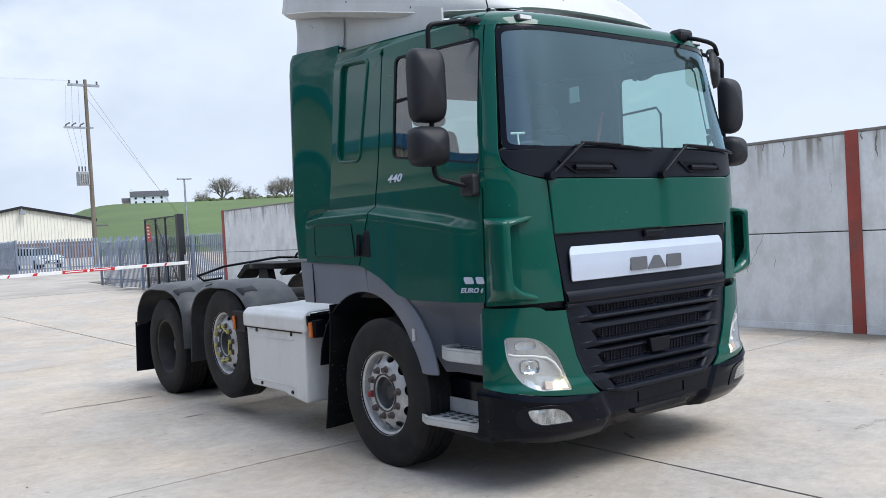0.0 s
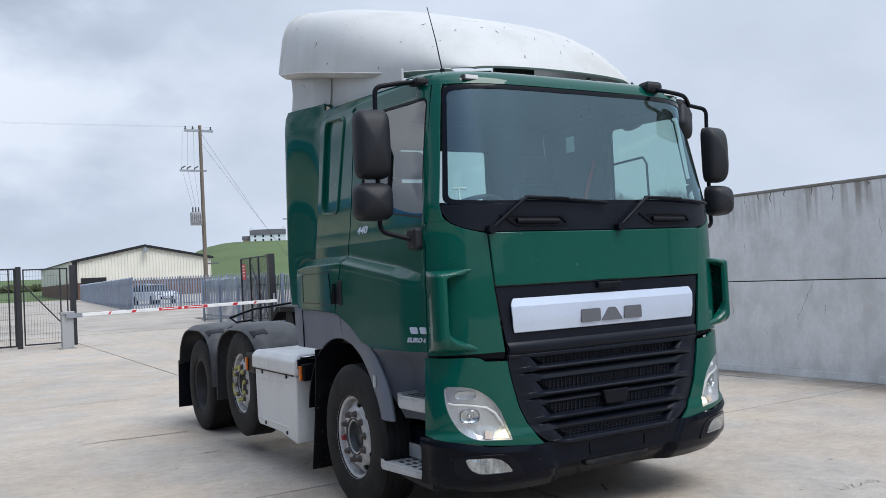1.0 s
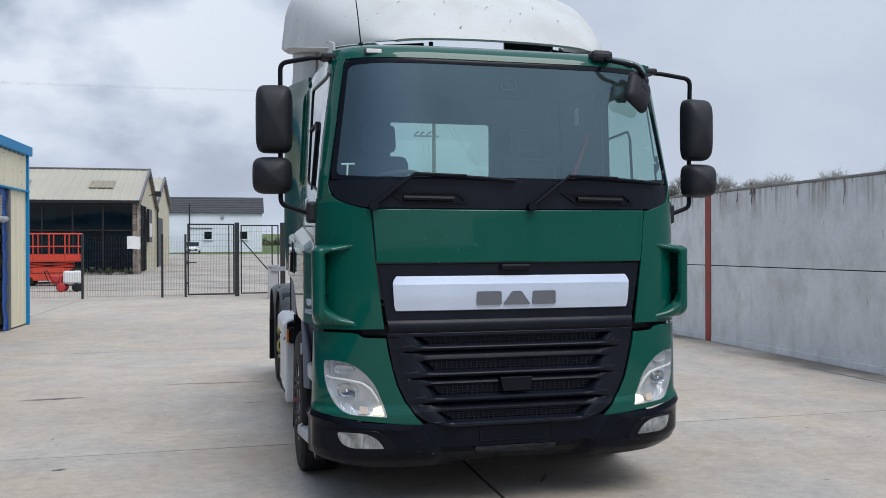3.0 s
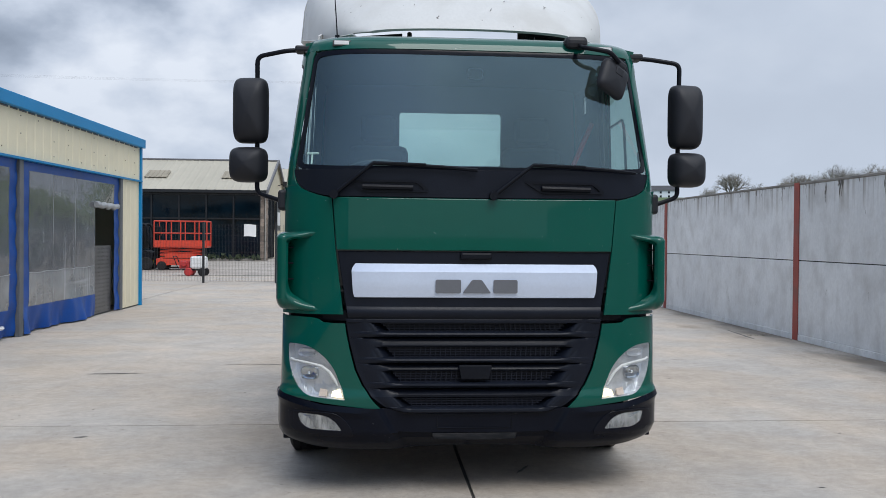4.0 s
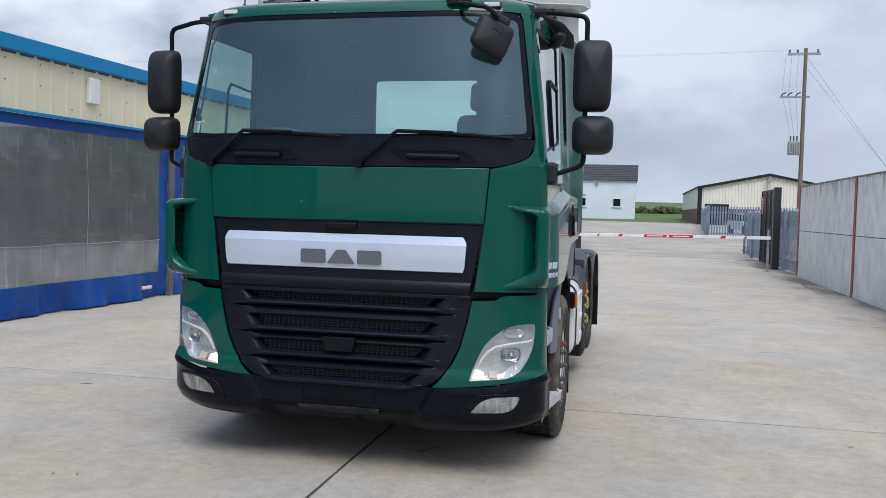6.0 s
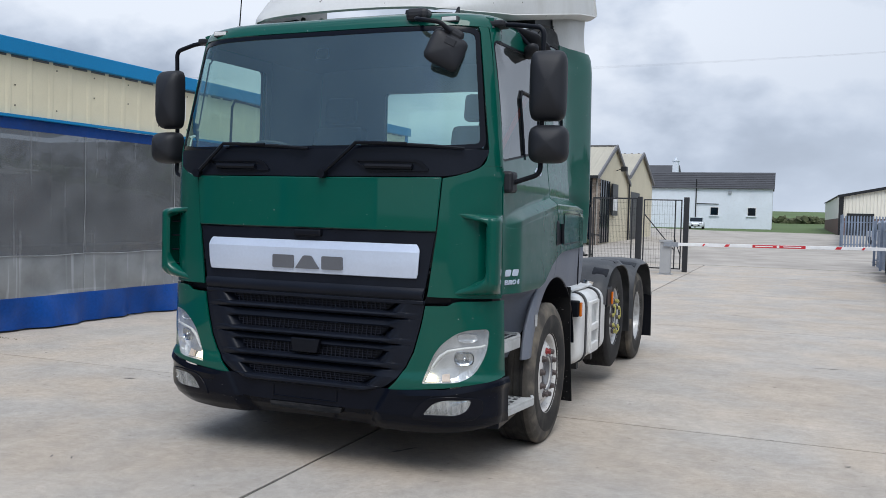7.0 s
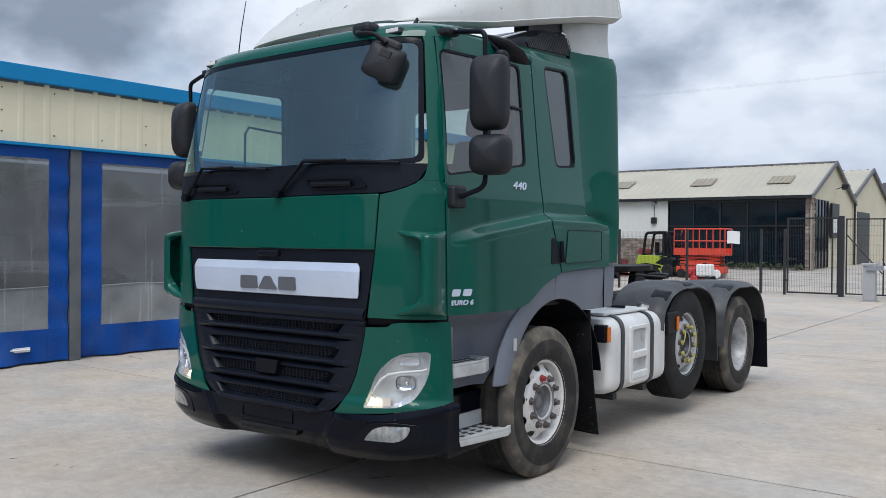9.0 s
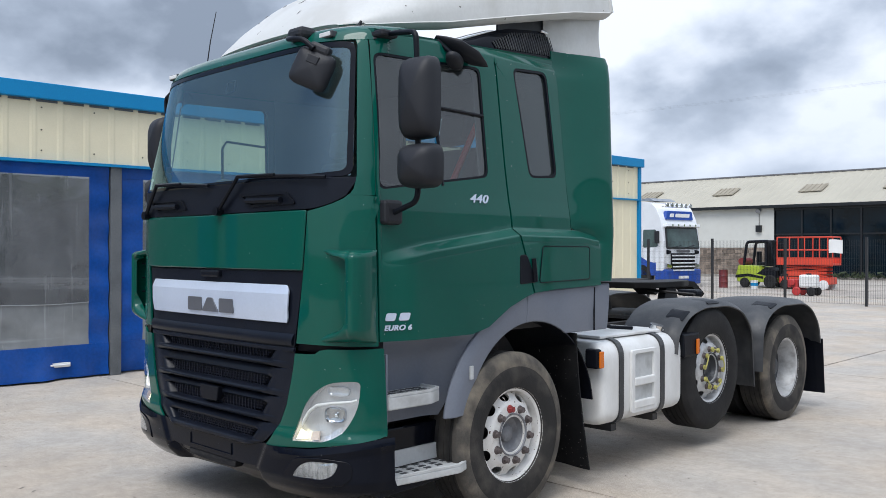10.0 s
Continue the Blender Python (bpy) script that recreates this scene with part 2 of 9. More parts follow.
def box(bm, x0, x1, y0, y1, z0, z1, m=None):
    vs = [bm.verts.new(Vector((x, y, z)) if m is None else m @ Vector((x, y, z))) for x in (x0, x1) for y in (y0, y1) for z in (z0, z1)]
    for q in ((0, 1, 3, 2), (4, 6, 7, 5), (0, 4, 5, 1), (2, 3, 7, 6), (0, 2, 6, 4), (1, 5, 7, 3)):
        bm.faces.new([vs[i] for i in q])
    return bm


def basis(d):
    d = Vector(d).normalized()
    u = d.orthogonal().normalized()
    return u, d.cross(u)


def cyl(bm, a, b, r, seg=16, r2=None):
    a, b = Vector(a), Vector(b)
    u, v = basis(b - a)
    r2 = r if r2 is None else r2
    ra, rb = [], []
    for i in range(seg):
        t = 2 * math.pi * i / seg
        d = u * math.cos(t) + v * math.sin(t)
        ra.append(bm.verts.new(a + d * r)); rb.append(bm.verts.new(b + d * r2))
    for i in range(seg):
        j = (i + 1) % seg
        bm.faces.new((ra[i], ra[j], rb[j], rb[i]))
    bm.faces.new(ra[::-1]); bm.faces.new(rb)
    return bm


def tube(bm, pts, r, seg=8, closed=False):
    """A round bar along points; r may be a list."""
    pts = [Vector(p) for p in pts]
    n = len(pts)
    rings, u = [], None
    for i, p in enumerate(pts):
        d = (pts[(i + 1) % n] - pts[i - 1]) if closed or 0 < i < n - 1 else (pts[1] - pts[0] if i == 0 else pts[-1] - pts[-2])
        d.normalize()
        u = d.orthogonal() if u is None else u - d * u.dot(d)
        u.normalize()
        v = d.cross(u)
        rr = r[i] if isinstance(r, (list, tuple)) else r
        rings.append([bm.verts.new(p + (u * math.cos(2 * math.pi * k / seg) + v * math.sin(2 * math.pi * k / seg)) * rr) for k in range(seg)])
    for i in range(n if closed else n - 1):
        a, b = rings[i], rings[(i + 1) % n]
        for k in range(seg):
            bm.faces.new((a[k], a[(k + 1) % seg], b[(k + 1) % seg], b[k]))
    if not closed:
        bm.faces.new(rings[0][::-1]); bm.faces.new(rings[-1])
    return bm


def arc(pts, r, n=5):
    """The points of an open line with its inner corners rounded."""
    pts = [Vector(p) for p in pts]
    out = [pts[0]]
    for a, p, b in zip(pts, pts[1:], pts[2:]):
        da, db = (a - p), (b - p)
        k = min(r, da.length / 2, db.length / 2)
        s, e = p + da.normalized() * k, p + db.normalized() * k
        for i in range(n + 1):
            t = i / n
            out.append(s * (1 - t) ** 2 + p * (2 * t * (1 - t)) + e * t * t)
    return out + [pts[-1]]


def rpoly(pts, r, n=4):
    """The outline of a closed flat polygon with rounded corners, as 2D points; r may be a list."""
    out = []
    m = len(pts)
    for i, p in enumerate(pts):
        p, a, b = Vector(p), Vector(pts[i - 1]), Vector(pts[(i + 1) % m])
        rr = r[i] if isinstance(r, (list, tuple)) else r
        da, db = a - p, b - p
        k = min(rr, da.length * 0.49, db.length * 0.49)
        if k < 1e-5:
            out.append(p)
            continue
        s, e = p + da.normalized() * k, p + db.normalized() * k
        for j in range(n + 1):
            t = j / n
            out.append(s * (1 - t) ** 2 + p * (2 * t * (1 - t)) + e * t * t)
    return out


def prism(bm, loop, axis, a, b):
    """A flat outline drawn out along an axis from a to b. Outline coordinates are the two other axes in order."""
    def at(p, v):
        return {"x": (v, p[0], p[1]), "y": (p[0], v, p[1]), "z": (p[0], p[1], v)}[axis]
    r0 = [bm.verts.new(at(p, a)) for p in loop]
    r1 = [bm.verts.new(at(p, b)) for p in loop]
    n = len(loop)
    for i in range(n):
        bm.faces.new((r0[i], r0[(i + 1) % n], r1[(i + 1) % n], r1[i]))
    bm.faces.new(r0[::-1]); bm.faces.new(r1)
    bmesh.ops.recalc_face_normals(bm, faces=bm.faces)
    return bm


def ringed(bm, outer, inner, surf, rings=3, n=120):
    """The band between two outlines on a surface surf(p) -> 3D, matched by the angle round the inner one's middle."""
    c = sum((Vector(p) for p in inner), Vector((0, 0))) / len(inner)

    ts = [2 * math.pi * k / n for k in range(n)]
    for loop in (outer, inner):
        for p in loop:
            d = Vector(p) - c
            ts.append(math.atan2(d.y, d.x) % (2 * math.pi))
    ts = sorted(ts)
    ts = [t for k, t in enumerate(ts) if k == 0 or t - ts[k - 1] > 0.004]
    n = len(ts)

    def cut(loop):
        pts = [Vector(p) - c for p in loop]
        res = []
        for t in ts:
            d = Vector((math.cos(t), math.sin(t)))
            best = 0
            for i, p in enumerate(pts):
                q = pts[(i + 1) % len(pts)]
                e = q - p
                den = d.x * e.y - d.y * e.x
                if abs(den) < 1e-9:
                    continue
                s = (p.x * e.y - p.y * e.x) / den
                w = (p.x * d.y - p.y * d.x) / den
                if s > 0 and -1e-6 <= w <= 1 + 1e-6:
                    best = max(best, s)
            res.append(c + d * best)
        return res
    o, i = cut(outer), cut(inner)
    prev = None
    for r in range(rings + 1):
        row = [bm.verts.new(surf(a.lerp(b, r / rings))) for a, b in zip(o, i)]
        if prev:
            for k in range(n):
                bm.faces.new((prev[k], prev[(k + 1) % n], row[(k + 1) % n], row[k]))
        prev = row
    return bm


def filled(bm, loop, surf, rings=4):
    """The area inside an outline on a surface surf(p) -> 3D."""
    c = sum((Vector(p) for p in loop), Vector((0, 0))) / len(loop)
    prev, n = None, len(loop)
    for r in range(rings):
        row = [bm.verts.new(surf(Vector(p).lerp(c, r / rings))) for p in loop]
        if prev:
            for k in range(n):
                bm.faces.new((prev[k], prev[(k + 1) % n], row[(k + 1) % n], row[k]))
        prev = row
    mid = bm.verts.new(surf(c))
    for k in range(n):
        bm.faces.new((prev[k], prev[(k + 1) % n], mid))
    return bm


def sheet(bm, f, nu, nv, wrap=False):
    """A grid of points f(u, v), u and v from 0 to 1."""
    g = [[bm.verts.new(f(i / nu, j / nv)) for j in range(nv + 1)] for i in range(nu + (0 if wrap else 1))]
    for i in range(nu):
        a, b = g[i], g[(i + 1) % len(g)]
        for j in range(nv):
            bm.faces.new((a[j], b[j], b[j + 1], a[j + 1]))
    return bm


def thick(bm, t, ref=(0, 1.3, 1.7)):
    """Gives an open sheet thickness; a negative t goes from the sheet towards the point ref."""
    bmesh.ops.recalc_face_normals(bm, faces=bm.faces)
    bm.normal_update()
    if t < 0:
        ref = Vector(ref)
        if sum((f.calc_center_median() - ref).normalized().dot(f.normal) * f.calc_area() for f in bm.faces) < 0:
            bmesh.ops.reverse_faces(bm, faces=bm.faces)
            bm.normal_update()
    t = abs(t)
    faces, verts = bm.faces[:], bm.verts[:]
    rims = [(e.verts[0], e.verts[1], e.link_faces[0]) for e in bm.edges if len(e.link_faces) == 1]
    twin = {v: bm.verts.new(v.co - v.normal * t) for v in verts}
    for f in faces:
        bm.faces.new([twin[v] for v in reversed(f.verts)])
    for a, b, f in rims:
        vs = f.verts[:]
        if vs[(vs.index(a) + 1) % len(vs)] is not b:
            a, b = b, a
        bm.faces.new((b, a, twin[a], twin[b]))
    return bm


def lathe(bm, prof, a, axis, seg=48):
    """A turned body: prof is (radius, along) pairs, from the point a along the axis."""
    a, d = Vector(a), Vector(axis).normalized()
    u, v = basis(d)
    rows = []
    for r, s in prof:
        rows.append([bm.verts.new(a + d * s + (u * math.cos(2 * math.pi * k / seg) + v * math.sin(2 * math.pi * k / seg)) * r) for k in range(seg)])
    for p, q in zip(rows, rows[1:]):
        for k in range(seg):
            bm.faces.new((p[k], p[(k + 1) % seg], q[(k + 1) % seg], q[k]))
    return bm


def lerp_table(tab, z):
    if z <= tab[0][0]:
        return tab[0][1]
    for (a, u), (b, v) in zip(tab, tab[1:]):
        if z <= b:
            return u + (v - u) * (z - a) / (b - a)
    return tab[-1][1]

# ---- materials in use ----
def yard_concrete():
    """Brushed concrete: blotches of several sizes, fine sand, brush lines across the bays, dark pits."""
    m = bpy.data.materials.new("yard_concrete")
    m.use_nodes = True
    n, l = m.node_tree.nodes, m.node_tree.links
    b = n["Principled BSDF"]
    geo = n.new("ShaderNodeNewGeometry")

    def nz(scale, detail, lo, hi, stretch=(1, 1, 1), f=(0.3, 0.7)):
        mp = n.new("ShaderNodeMapping")
        mp.inputs["Scale"].default_value = stretch
        l.new(geo.outputs["Position"], mp.inputs[0])
        t = n.new("ShaderNodeTexNoise")
        t.inputs["Scale"].default_value, t.inputs["Detail"].default_value = scale, detail
        l.new(mp.outputs[0], t.inputs["Vector"])
        r = n.new("ShaderNodeMapRange")
        r.inputs["From Min"].default_value, r.inputs["From Max"].default_value = f
        r.inputs["To Min"].default_value, r.inputs["To Max"].default_value = lo, hi
        l.new(t.outputs["Fac"], r.inputs["Value"])
        return r.outputs[0]

    def times(a, c):
        q = n.new("ShaderNodeMath"); q.operation = "MULTIPLY"
        l.new(a, q.inputs[0]); l.new(c, q.inputs[1])
        return q.outputs[0]

    brush = nz(1.0, 4, 0.935, 1.05, (7, 110, 1))
    sand = nz(170, 2, 0.72, 1.24)
    val = times(times(nz(0.35, 4, 0.91, 1.08), nz(2.3, 6, 0.905, 1.08)), times(brush, sand))
    val = times(times(val, nz(11, 6, 0.90, 1.07)), nz(38, 3, 0.90, 1.07))
    oi = n.new("ShaderNodeObjectInfo")
    rr = n.new("ShaderNodeMapRange"); rr.inputs["To Min"].default_value, rr.inputs["To Max"].default_value = 0.96, 1.04
    l.new(oi.outputs["Random"], rr.inputs["Value"])
    val = times(val, rr.outputs[0])
    pits = times(nz(14, 4, 1.0, 0.45, (1, 1.6, 1), (0.68, 0.74)), nz(55, 3, 1.0, 0.62, (1, 1.5, 1), (0.66, 0.72)))
    val = times(val, pits)
    # damp dirt that gathers in a ragged strip along the foot of the wall
    sx = n.new("ShaderNodeSeparateXYZ"); l.new(geo.outputs["Position"], sx.inputs[0])
    ad = n.new("ShaderNodeMath"); ad.operation = "ADD"
    l.new(sx.outputs["X"], ad.inputs[0]); l.new(nz(1.1, 5, -0.7, 0.7, (1, 0.45, 1)), ad.inputs[1])
    foot = n.new("ShaderNodeMapRange")
    for k, v in (("From Min", 5.55), ("From Max", 6.35), ("To Min", 1.0), ("To Max", 0.42)):
        foot.inputs[k].default_value = v
    l.new(ad.outputs[0], foot.inputs["Value"])
    val = times(val, foot.outputs[0])
    sc = n.new("ShaderNodeVectorMath"); sc.operation = "SCALE"
    hue = n.new("ShaderNodeMix"); hue.data_type = "RGBA"
    hue.inputs["A"].default_value, hue.inputs["B"].default_value = (0.452, 0.388, 0.320, 1), (0.410, 0.378, 0.340, 1)
    l.new(nz(0.8, 5, 0.0, 1.0, (1, 1, 1), (0.38, 0.62)), hue.inputs["Factor"])
    l.new(hue.outputs["Result"], sc.inputs[0])
    l.new(val, sc.inputs["Scale"])
    l.new(sc.outputs[0], b.inputs["Base Color"])
    b.inputs["Roughness"].default_value = 0.85
    b.inputs["Specular IOR Level"].default_value = 0.3
    bp = n.new("ShaderNodeBump"); bp.inputs["Strength"].default_value, bp.inputs["Distance"].default_value = 0.5, 0.004
    l.new(times(sand, brush), bp.inputs["Height"])
    l.new(bp.outputs[0], b.inputs["Normal"])
    return m


CONCRETE = yard_concrete()
PANEL = mat("concrete_panel", (0.70, 0.71, 0.71), 0.85, var=0.10, scale=1.7, fine=22, bump=0.35, dirt=0.30, dirtcol=(0.30, 0.275, 0.245), each=0.05, stretch=(1, 1.1, 0.8), dscale=3.0, streak=0.85)
COPING = mat("concrete_coping", (0.22, 0.21, 0.19), 0.9, var=0.3, scale=3, bump=0.4)
JOINT = mat("joint_sealant", (0.05, 0.047, 0.043), 0.9, var=0.3)
GRASS = mat("meadow_grass", (0.075, 0.118, 0.034), 0.9, var=0.25, scale=0.03, fine=0.6, bump=0.0)
RED_OXIDE = mat("red_oxide_steel", (0.30, 0.055, 0.04), 0.6, var=0.2, scale=4, dirt=0.4)
BLACK_STEEL = mat("black_coated_steel", (0.018, 0.019, 0.022), 0.45, var=0.2)
GALV = mat("galvanised_steel", (0.33, 0.35, 0.38), 0.45, metal=0.7, var=0.2, scale=6)
PALISADE = mat("palisade_steel", (0.21, 0.25, 0.32), 0.5, metal=0.5, var=0.25, scale=2, each=0.12)

# ---- ground ----
def rise(y):
    return lerp_table([(30.5, 0.0), (44, 0.33), (92, 0.85), (120, 1.1), (150, 1.6), (3000, 12)], y)


def land(x, y):
    """Height of the ground: a flat yard, a slow rise beyond the gate, a long hill to the right behind."""
    az = math.atan2(x, max(y, 1.0))
    d = math.hypot(x, y)
    k = min(1, max(0, (az - 0.15) / 0.13)) if y > 0 else 0
    k = k * k * (3 - 2 * k)
    k = max(k, 0.30 * min(1, max(0, (az + 0.14) / 0.12))) if y > 0 else 0
    hill = lerp_table([(95, 0), (150, 1.4), (240, 9.3), (300, 14.3), (330, 14.9), (420, 14.6), (3000, 14)], d)
    return rise(y) + k * hill


g = B()
xs = [-1500, -700, -350, -200, -120, -70, -40, -20, -8, 0, 8] + [12 + 9 * i for i in range(36)] + [400, 600, 900, 1500]
ys = [-600, -200, -80, -30, 0, 20, 30.5, 32, 38, 44, 60, 76, 92] + [104 + 14 * i for i in range(26)] + [520, 700, 1200, 2500]
grid = [[g.verts.new((x, y, land(x, y) - 0.03)) for y in ys] for x in xs]
for i in range(len(xs) - 1):
    for j in range(len(ys) - 1):
        g.faces.new((grid[i][j], grid[i + 1][j], grid[i + 1][j + 1], grid[i][j + 1]))
tagged(part("ground", g, GRASS, smooth=80), "green grass fields rising to a long hill", "ground", "", "structure")

TARMAC = mat("worn_tarmac", (0.36, 0.325, 0.285), 0.85, var=0.2, scale=0.5, fine=40, bump=0.3, dirt=0.3, dscale=0.6)
r = B()
for y0, y1 in ((30.75, 44), (44, 92), (92, 112.4)):
    a, b = rise(y0), rise(y1)
    q = [r.verts.new(p) for p in ((-60, y0, a), (34 if y0 < 90 else 8, y0, a), (34 if y0 < 90 else 8, y1, b), (-60, y1, b))]
    r.faces.new(q)
tagged(part("road", r, TARMAC), "worn pale grey concrete lane rising away from the gate", "road", "", "structure")

bed = B()
box(bed, -40, 40, -40, 30.75, -0.028, -0.012)
yard = tagged(part("pavement", bed, JOINT), "pale grey concrete yard cast in bays with dark joints", "pavement", "", "structure")
bays_x = [-20, -13.2, -6.6, 0.0, 6.6, 13.2, 20]
bays_y = [-26.5, -19.3, -12.15, -5.0, 2.15, 9.3, 16.45, 23.6, 30.75]
for i, (x0, x1) in enumerate(zip(bays_x, bays_x[1:])):
    for j, (y0, y1) in enumerate(zip(bays_y, bays_y[1:])):
        s = B()
        w = random.Random(i * 31 + j)
        gx, gy = 0.013, 0.009
        # slab edges wander by a few millimetres
        def side(a, b, n=14):
            return [(a[0] + (b[0] - a[0]) * k / n + w.uniform(-0.003, 0.003), a[1] + (b[1] - a[1]) * k / n + w.uniform(-0.003, 0.003)) for k in range(n)]
        c = [(x0 + gx, y0 + gy), (x1 - gx, y0 + gy), (x1 - gx, y1 - gy), (x0 + gx, y1 - gy)]
        prism(s, [p for k in range(4) for p in side(c[k], c[(k + 1) % 4])], "z", -0.011, 0.0)
        part("slab", s, CONCRETE, yard)

# ---- concrete panel wall on the right ----
WX = 6.30
wall = thing("wall_east", "tall grey precast concrete panel wall between red steel posts", "wall", (WX, 0, 0), kind="structure")
posts = [-24.2, -17.72, -11.24, -4.75, 1.75, 8.30, 14.75, 21.2]
for a, b in zip(posts, posts[1:]):
    for z0, z1 in ((0.10, 1.309), (1.324, 2.56)):
        p = B()
        box(p, 0.0, 0.14, a + 0.05, b - 0.05, z0, z1)
        part("concrete_panel", p, PANEL, wall, bevel=0.006)
    p = B()
    box(p, 0.02, 0.12, a + 0.06, b - 0.06, 1.3095, 1.3235)
    part("joint_strip", p, JOINT, wall, "dark joint between the panels")
    p = B()
    box(p, -0.012, 0.152, a + 0.08, b - 0.08, 2.562, 2.60)
    part("coping", p, COPING, wall, "dark weathered coping", bevel=0.008)
    p = B()
    box(p, -0.012, 0.14, a + 0.09, b - 0.09, 0.0, 0.098)
    part("kerb", p, PANEL, wall, bevel=0.004)
for y in posts:
    p = B()
    box(p, -0.016, -0.004, y - 0.085, y + 0.085, 0, 2.60)
    box(p, -0.004, 0.15, y - 0.008, y + 0.008, 0, 2.60)
    box(p, 0.15, 0.162, y - 0.085, y + 0.085, 0, 2.60)
    part("steel_post", p, RED_OXIDE, wall, "red painted steel post")

# short dark cracks and drips on the panels, and a ragged stain under the coping
WALL_MARK = mat("wall_stain", (0.22, 0.205, 0.185), 0.95, var=0.3, scale=12)
rw = random.Random(12)
wm = B()


def drip(y, z, L, w):
    n = max(4, int(L / 0.03))
    a, b = [], []
    for i in range(n + 1):
        t = i / n
        k = math.sin(math.pi * min(1, 0.08 + t)) ** 0.5
        dy = 0.012 * math.sin(t * 7 + y * 3)
        a.append(wm.verts.new((WX - 0.003, y + dy - w * k * rw.uniform(0.15, 1), z - L * t)))
        b.append(wm.verts.new((WX - 0.003, y + dy + w * k * rw.uniform(0.15, 1), z - L * t)))
    for i in range(n):
        wm.faces.new((a[i], a[i + 1], b[i + 1], b[i]))


for i in range(26):
    drip(rw.uniform(-8, 20), rw.choice((rw.uniform(1.45, 2.3), rw.uniform(0.5, 1.2))), rw.uniform(0.03, 0.30), rw.uniform(0.002, 0.006))
# a hairline crack running down from the joint
crack = [(3.03 + 0.30 * k / 12 + 0.012 * math.sin(k * 1.9), 1.31 - 0.53 * k / 12) for k in range(13)]
for (ya, za), (yb, zc) in zip(crack, crack[1:]):
    wm.faces.new([wm.verts.new((WX - 0.003, y, z)) for y, z in ((ya - 0.003, za), (ya + 0.003, za), (yb + 0.003, zc), (yb - 0.003, zc))])
for i in range(150):
    drip(rw.uniform(-10, 21), 2.565, rw.uniform(0.03, 0.12) if rw.random() < 0.8 else rw.uniform(0.15, 0.4), rw.uniform(0.006, 0.03))
tagged(part("wall_marks", wm, WALL_MARK), "dark drips and short cracks on the concrete wall", "stain", "", "stuff")

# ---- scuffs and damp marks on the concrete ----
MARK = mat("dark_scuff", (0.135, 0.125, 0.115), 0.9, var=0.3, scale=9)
WEED = mat("dry_weed", (0.10, 0.095, 0.05), 0.95, var=0.3, scale=20)
rg = random.Random(3)
mk = B()


def streak(x, y, L, w, turn=0.0):
    """A ragged dark scuff lying on the slab."""
    n = max(6, int(L / 0.05))
    m = Matrix.Translation((x, y, 0.0025)) @ Matrix.Rotation(radians(turn), 4, "Z")
    top, low = [], []
    for i in range(n + 1):
        t = i / n
        k = math.sin(math.pi * t) ** 0.6
        top.append(mk.verts.new(m @ Vector((L * (t - 0.5), w * k * rg.uniform(0.2, 1.0), 0))))
        low.append(mk.verts.new(m @ Vector((L * (t - 0.5), -w * k * rg.uniform(0.2, 1.0), 0))))
    for i in range(n):
        mk.faces.new((low[i], low[i + 1], top[i + 1], top[i]))


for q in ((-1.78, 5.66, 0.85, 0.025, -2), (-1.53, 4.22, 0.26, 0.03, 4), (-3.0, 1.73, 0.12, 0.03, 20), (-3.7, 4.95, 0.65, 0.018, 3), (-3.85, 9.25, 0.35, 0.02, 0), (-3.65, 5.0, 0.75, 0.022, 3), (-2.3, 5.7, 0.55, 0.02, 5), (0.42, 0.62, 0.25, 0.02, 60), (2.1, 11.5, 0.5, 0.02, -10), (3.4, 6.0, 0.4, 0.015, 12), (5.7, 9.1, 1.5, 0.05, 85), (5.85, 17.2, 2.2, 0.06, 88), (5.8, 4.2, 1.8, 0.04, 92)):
    streak(*q)
for i in range(160):
    streak(rg.uniform(-6, 6), rg.uniform(-3, 20), rg.uniform(0.02, 0.07), rg.uniform(0.004, 0.016), rg.uniform(0, 180))
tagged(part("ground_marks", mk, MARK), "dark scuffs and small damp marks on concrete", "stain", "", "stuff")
wd = B()
for cx, cy, k in ((1.78, -0.52, 26), (5.95, 8.9, 20), (-5.95, 3.0, 8)):
    for i in range(k):
        x, y = cx + rg.uniform(-0.2, 0.2), cy + rg.uniform(-0.03, 0.03)
        d = Vector((rg.uniform(-0.04, 0.04), rg.uniform(-0.03, 0.03), rg.uniform(0.008, 0.03)))
        a = Vector((x, y, 0.001))
        wd.faces.new([wd.verts.new(a), wd.verts.new(a + Vector((0.012, 0.006, 0))), wd.verts.new(a + d)])
tagged(part("weeds", wd, WEED), "dry weeds in the joints of the yard", "weed", "", "stuff")

# ---- workshop with blue curtain doors on the left ----
CREAM = mat("cream_cladding", (0.73, 0.66, 0.475), 0.5, var=0.05, scale=0.8, bump=0.05, dirt=0.10, dirtcol=(0.35, 0.30, 0.2))
FASCIA = mat("blue_fascia", (0.003, 0.20, 0.44), 0.45, var=0.08, scale=0.7, bump=0.03, spec=0.25)
PVC = mat("blue_pvc", (0.003, 0.058, 0.275), 0.38, spec=0.22, var=0.22, scale=1.2, fine=25, bump=0.15, dirt=0.15, dirtcol=(0.10, 0.13, 0.25))
VINYL_LOW = glass("clear_vinyl_lower", (0.50, 0.51, 0.53), 0.55, (0.36, 0.38, 0.39), rough=0.12, wave=0.5, ior=1.7, scratch=0.35)
VINYL = glass("clear_vinyl", (0.50, 0.52, 0.55), 0.30, (0.30, 0.31, 0.32), rough=0.06, wave=0.22, ior=1.7, scratch=0.22)
SEAM = mat("welded_seam", (0.30, 0.31, 0.32), 0.4, var=0.2)
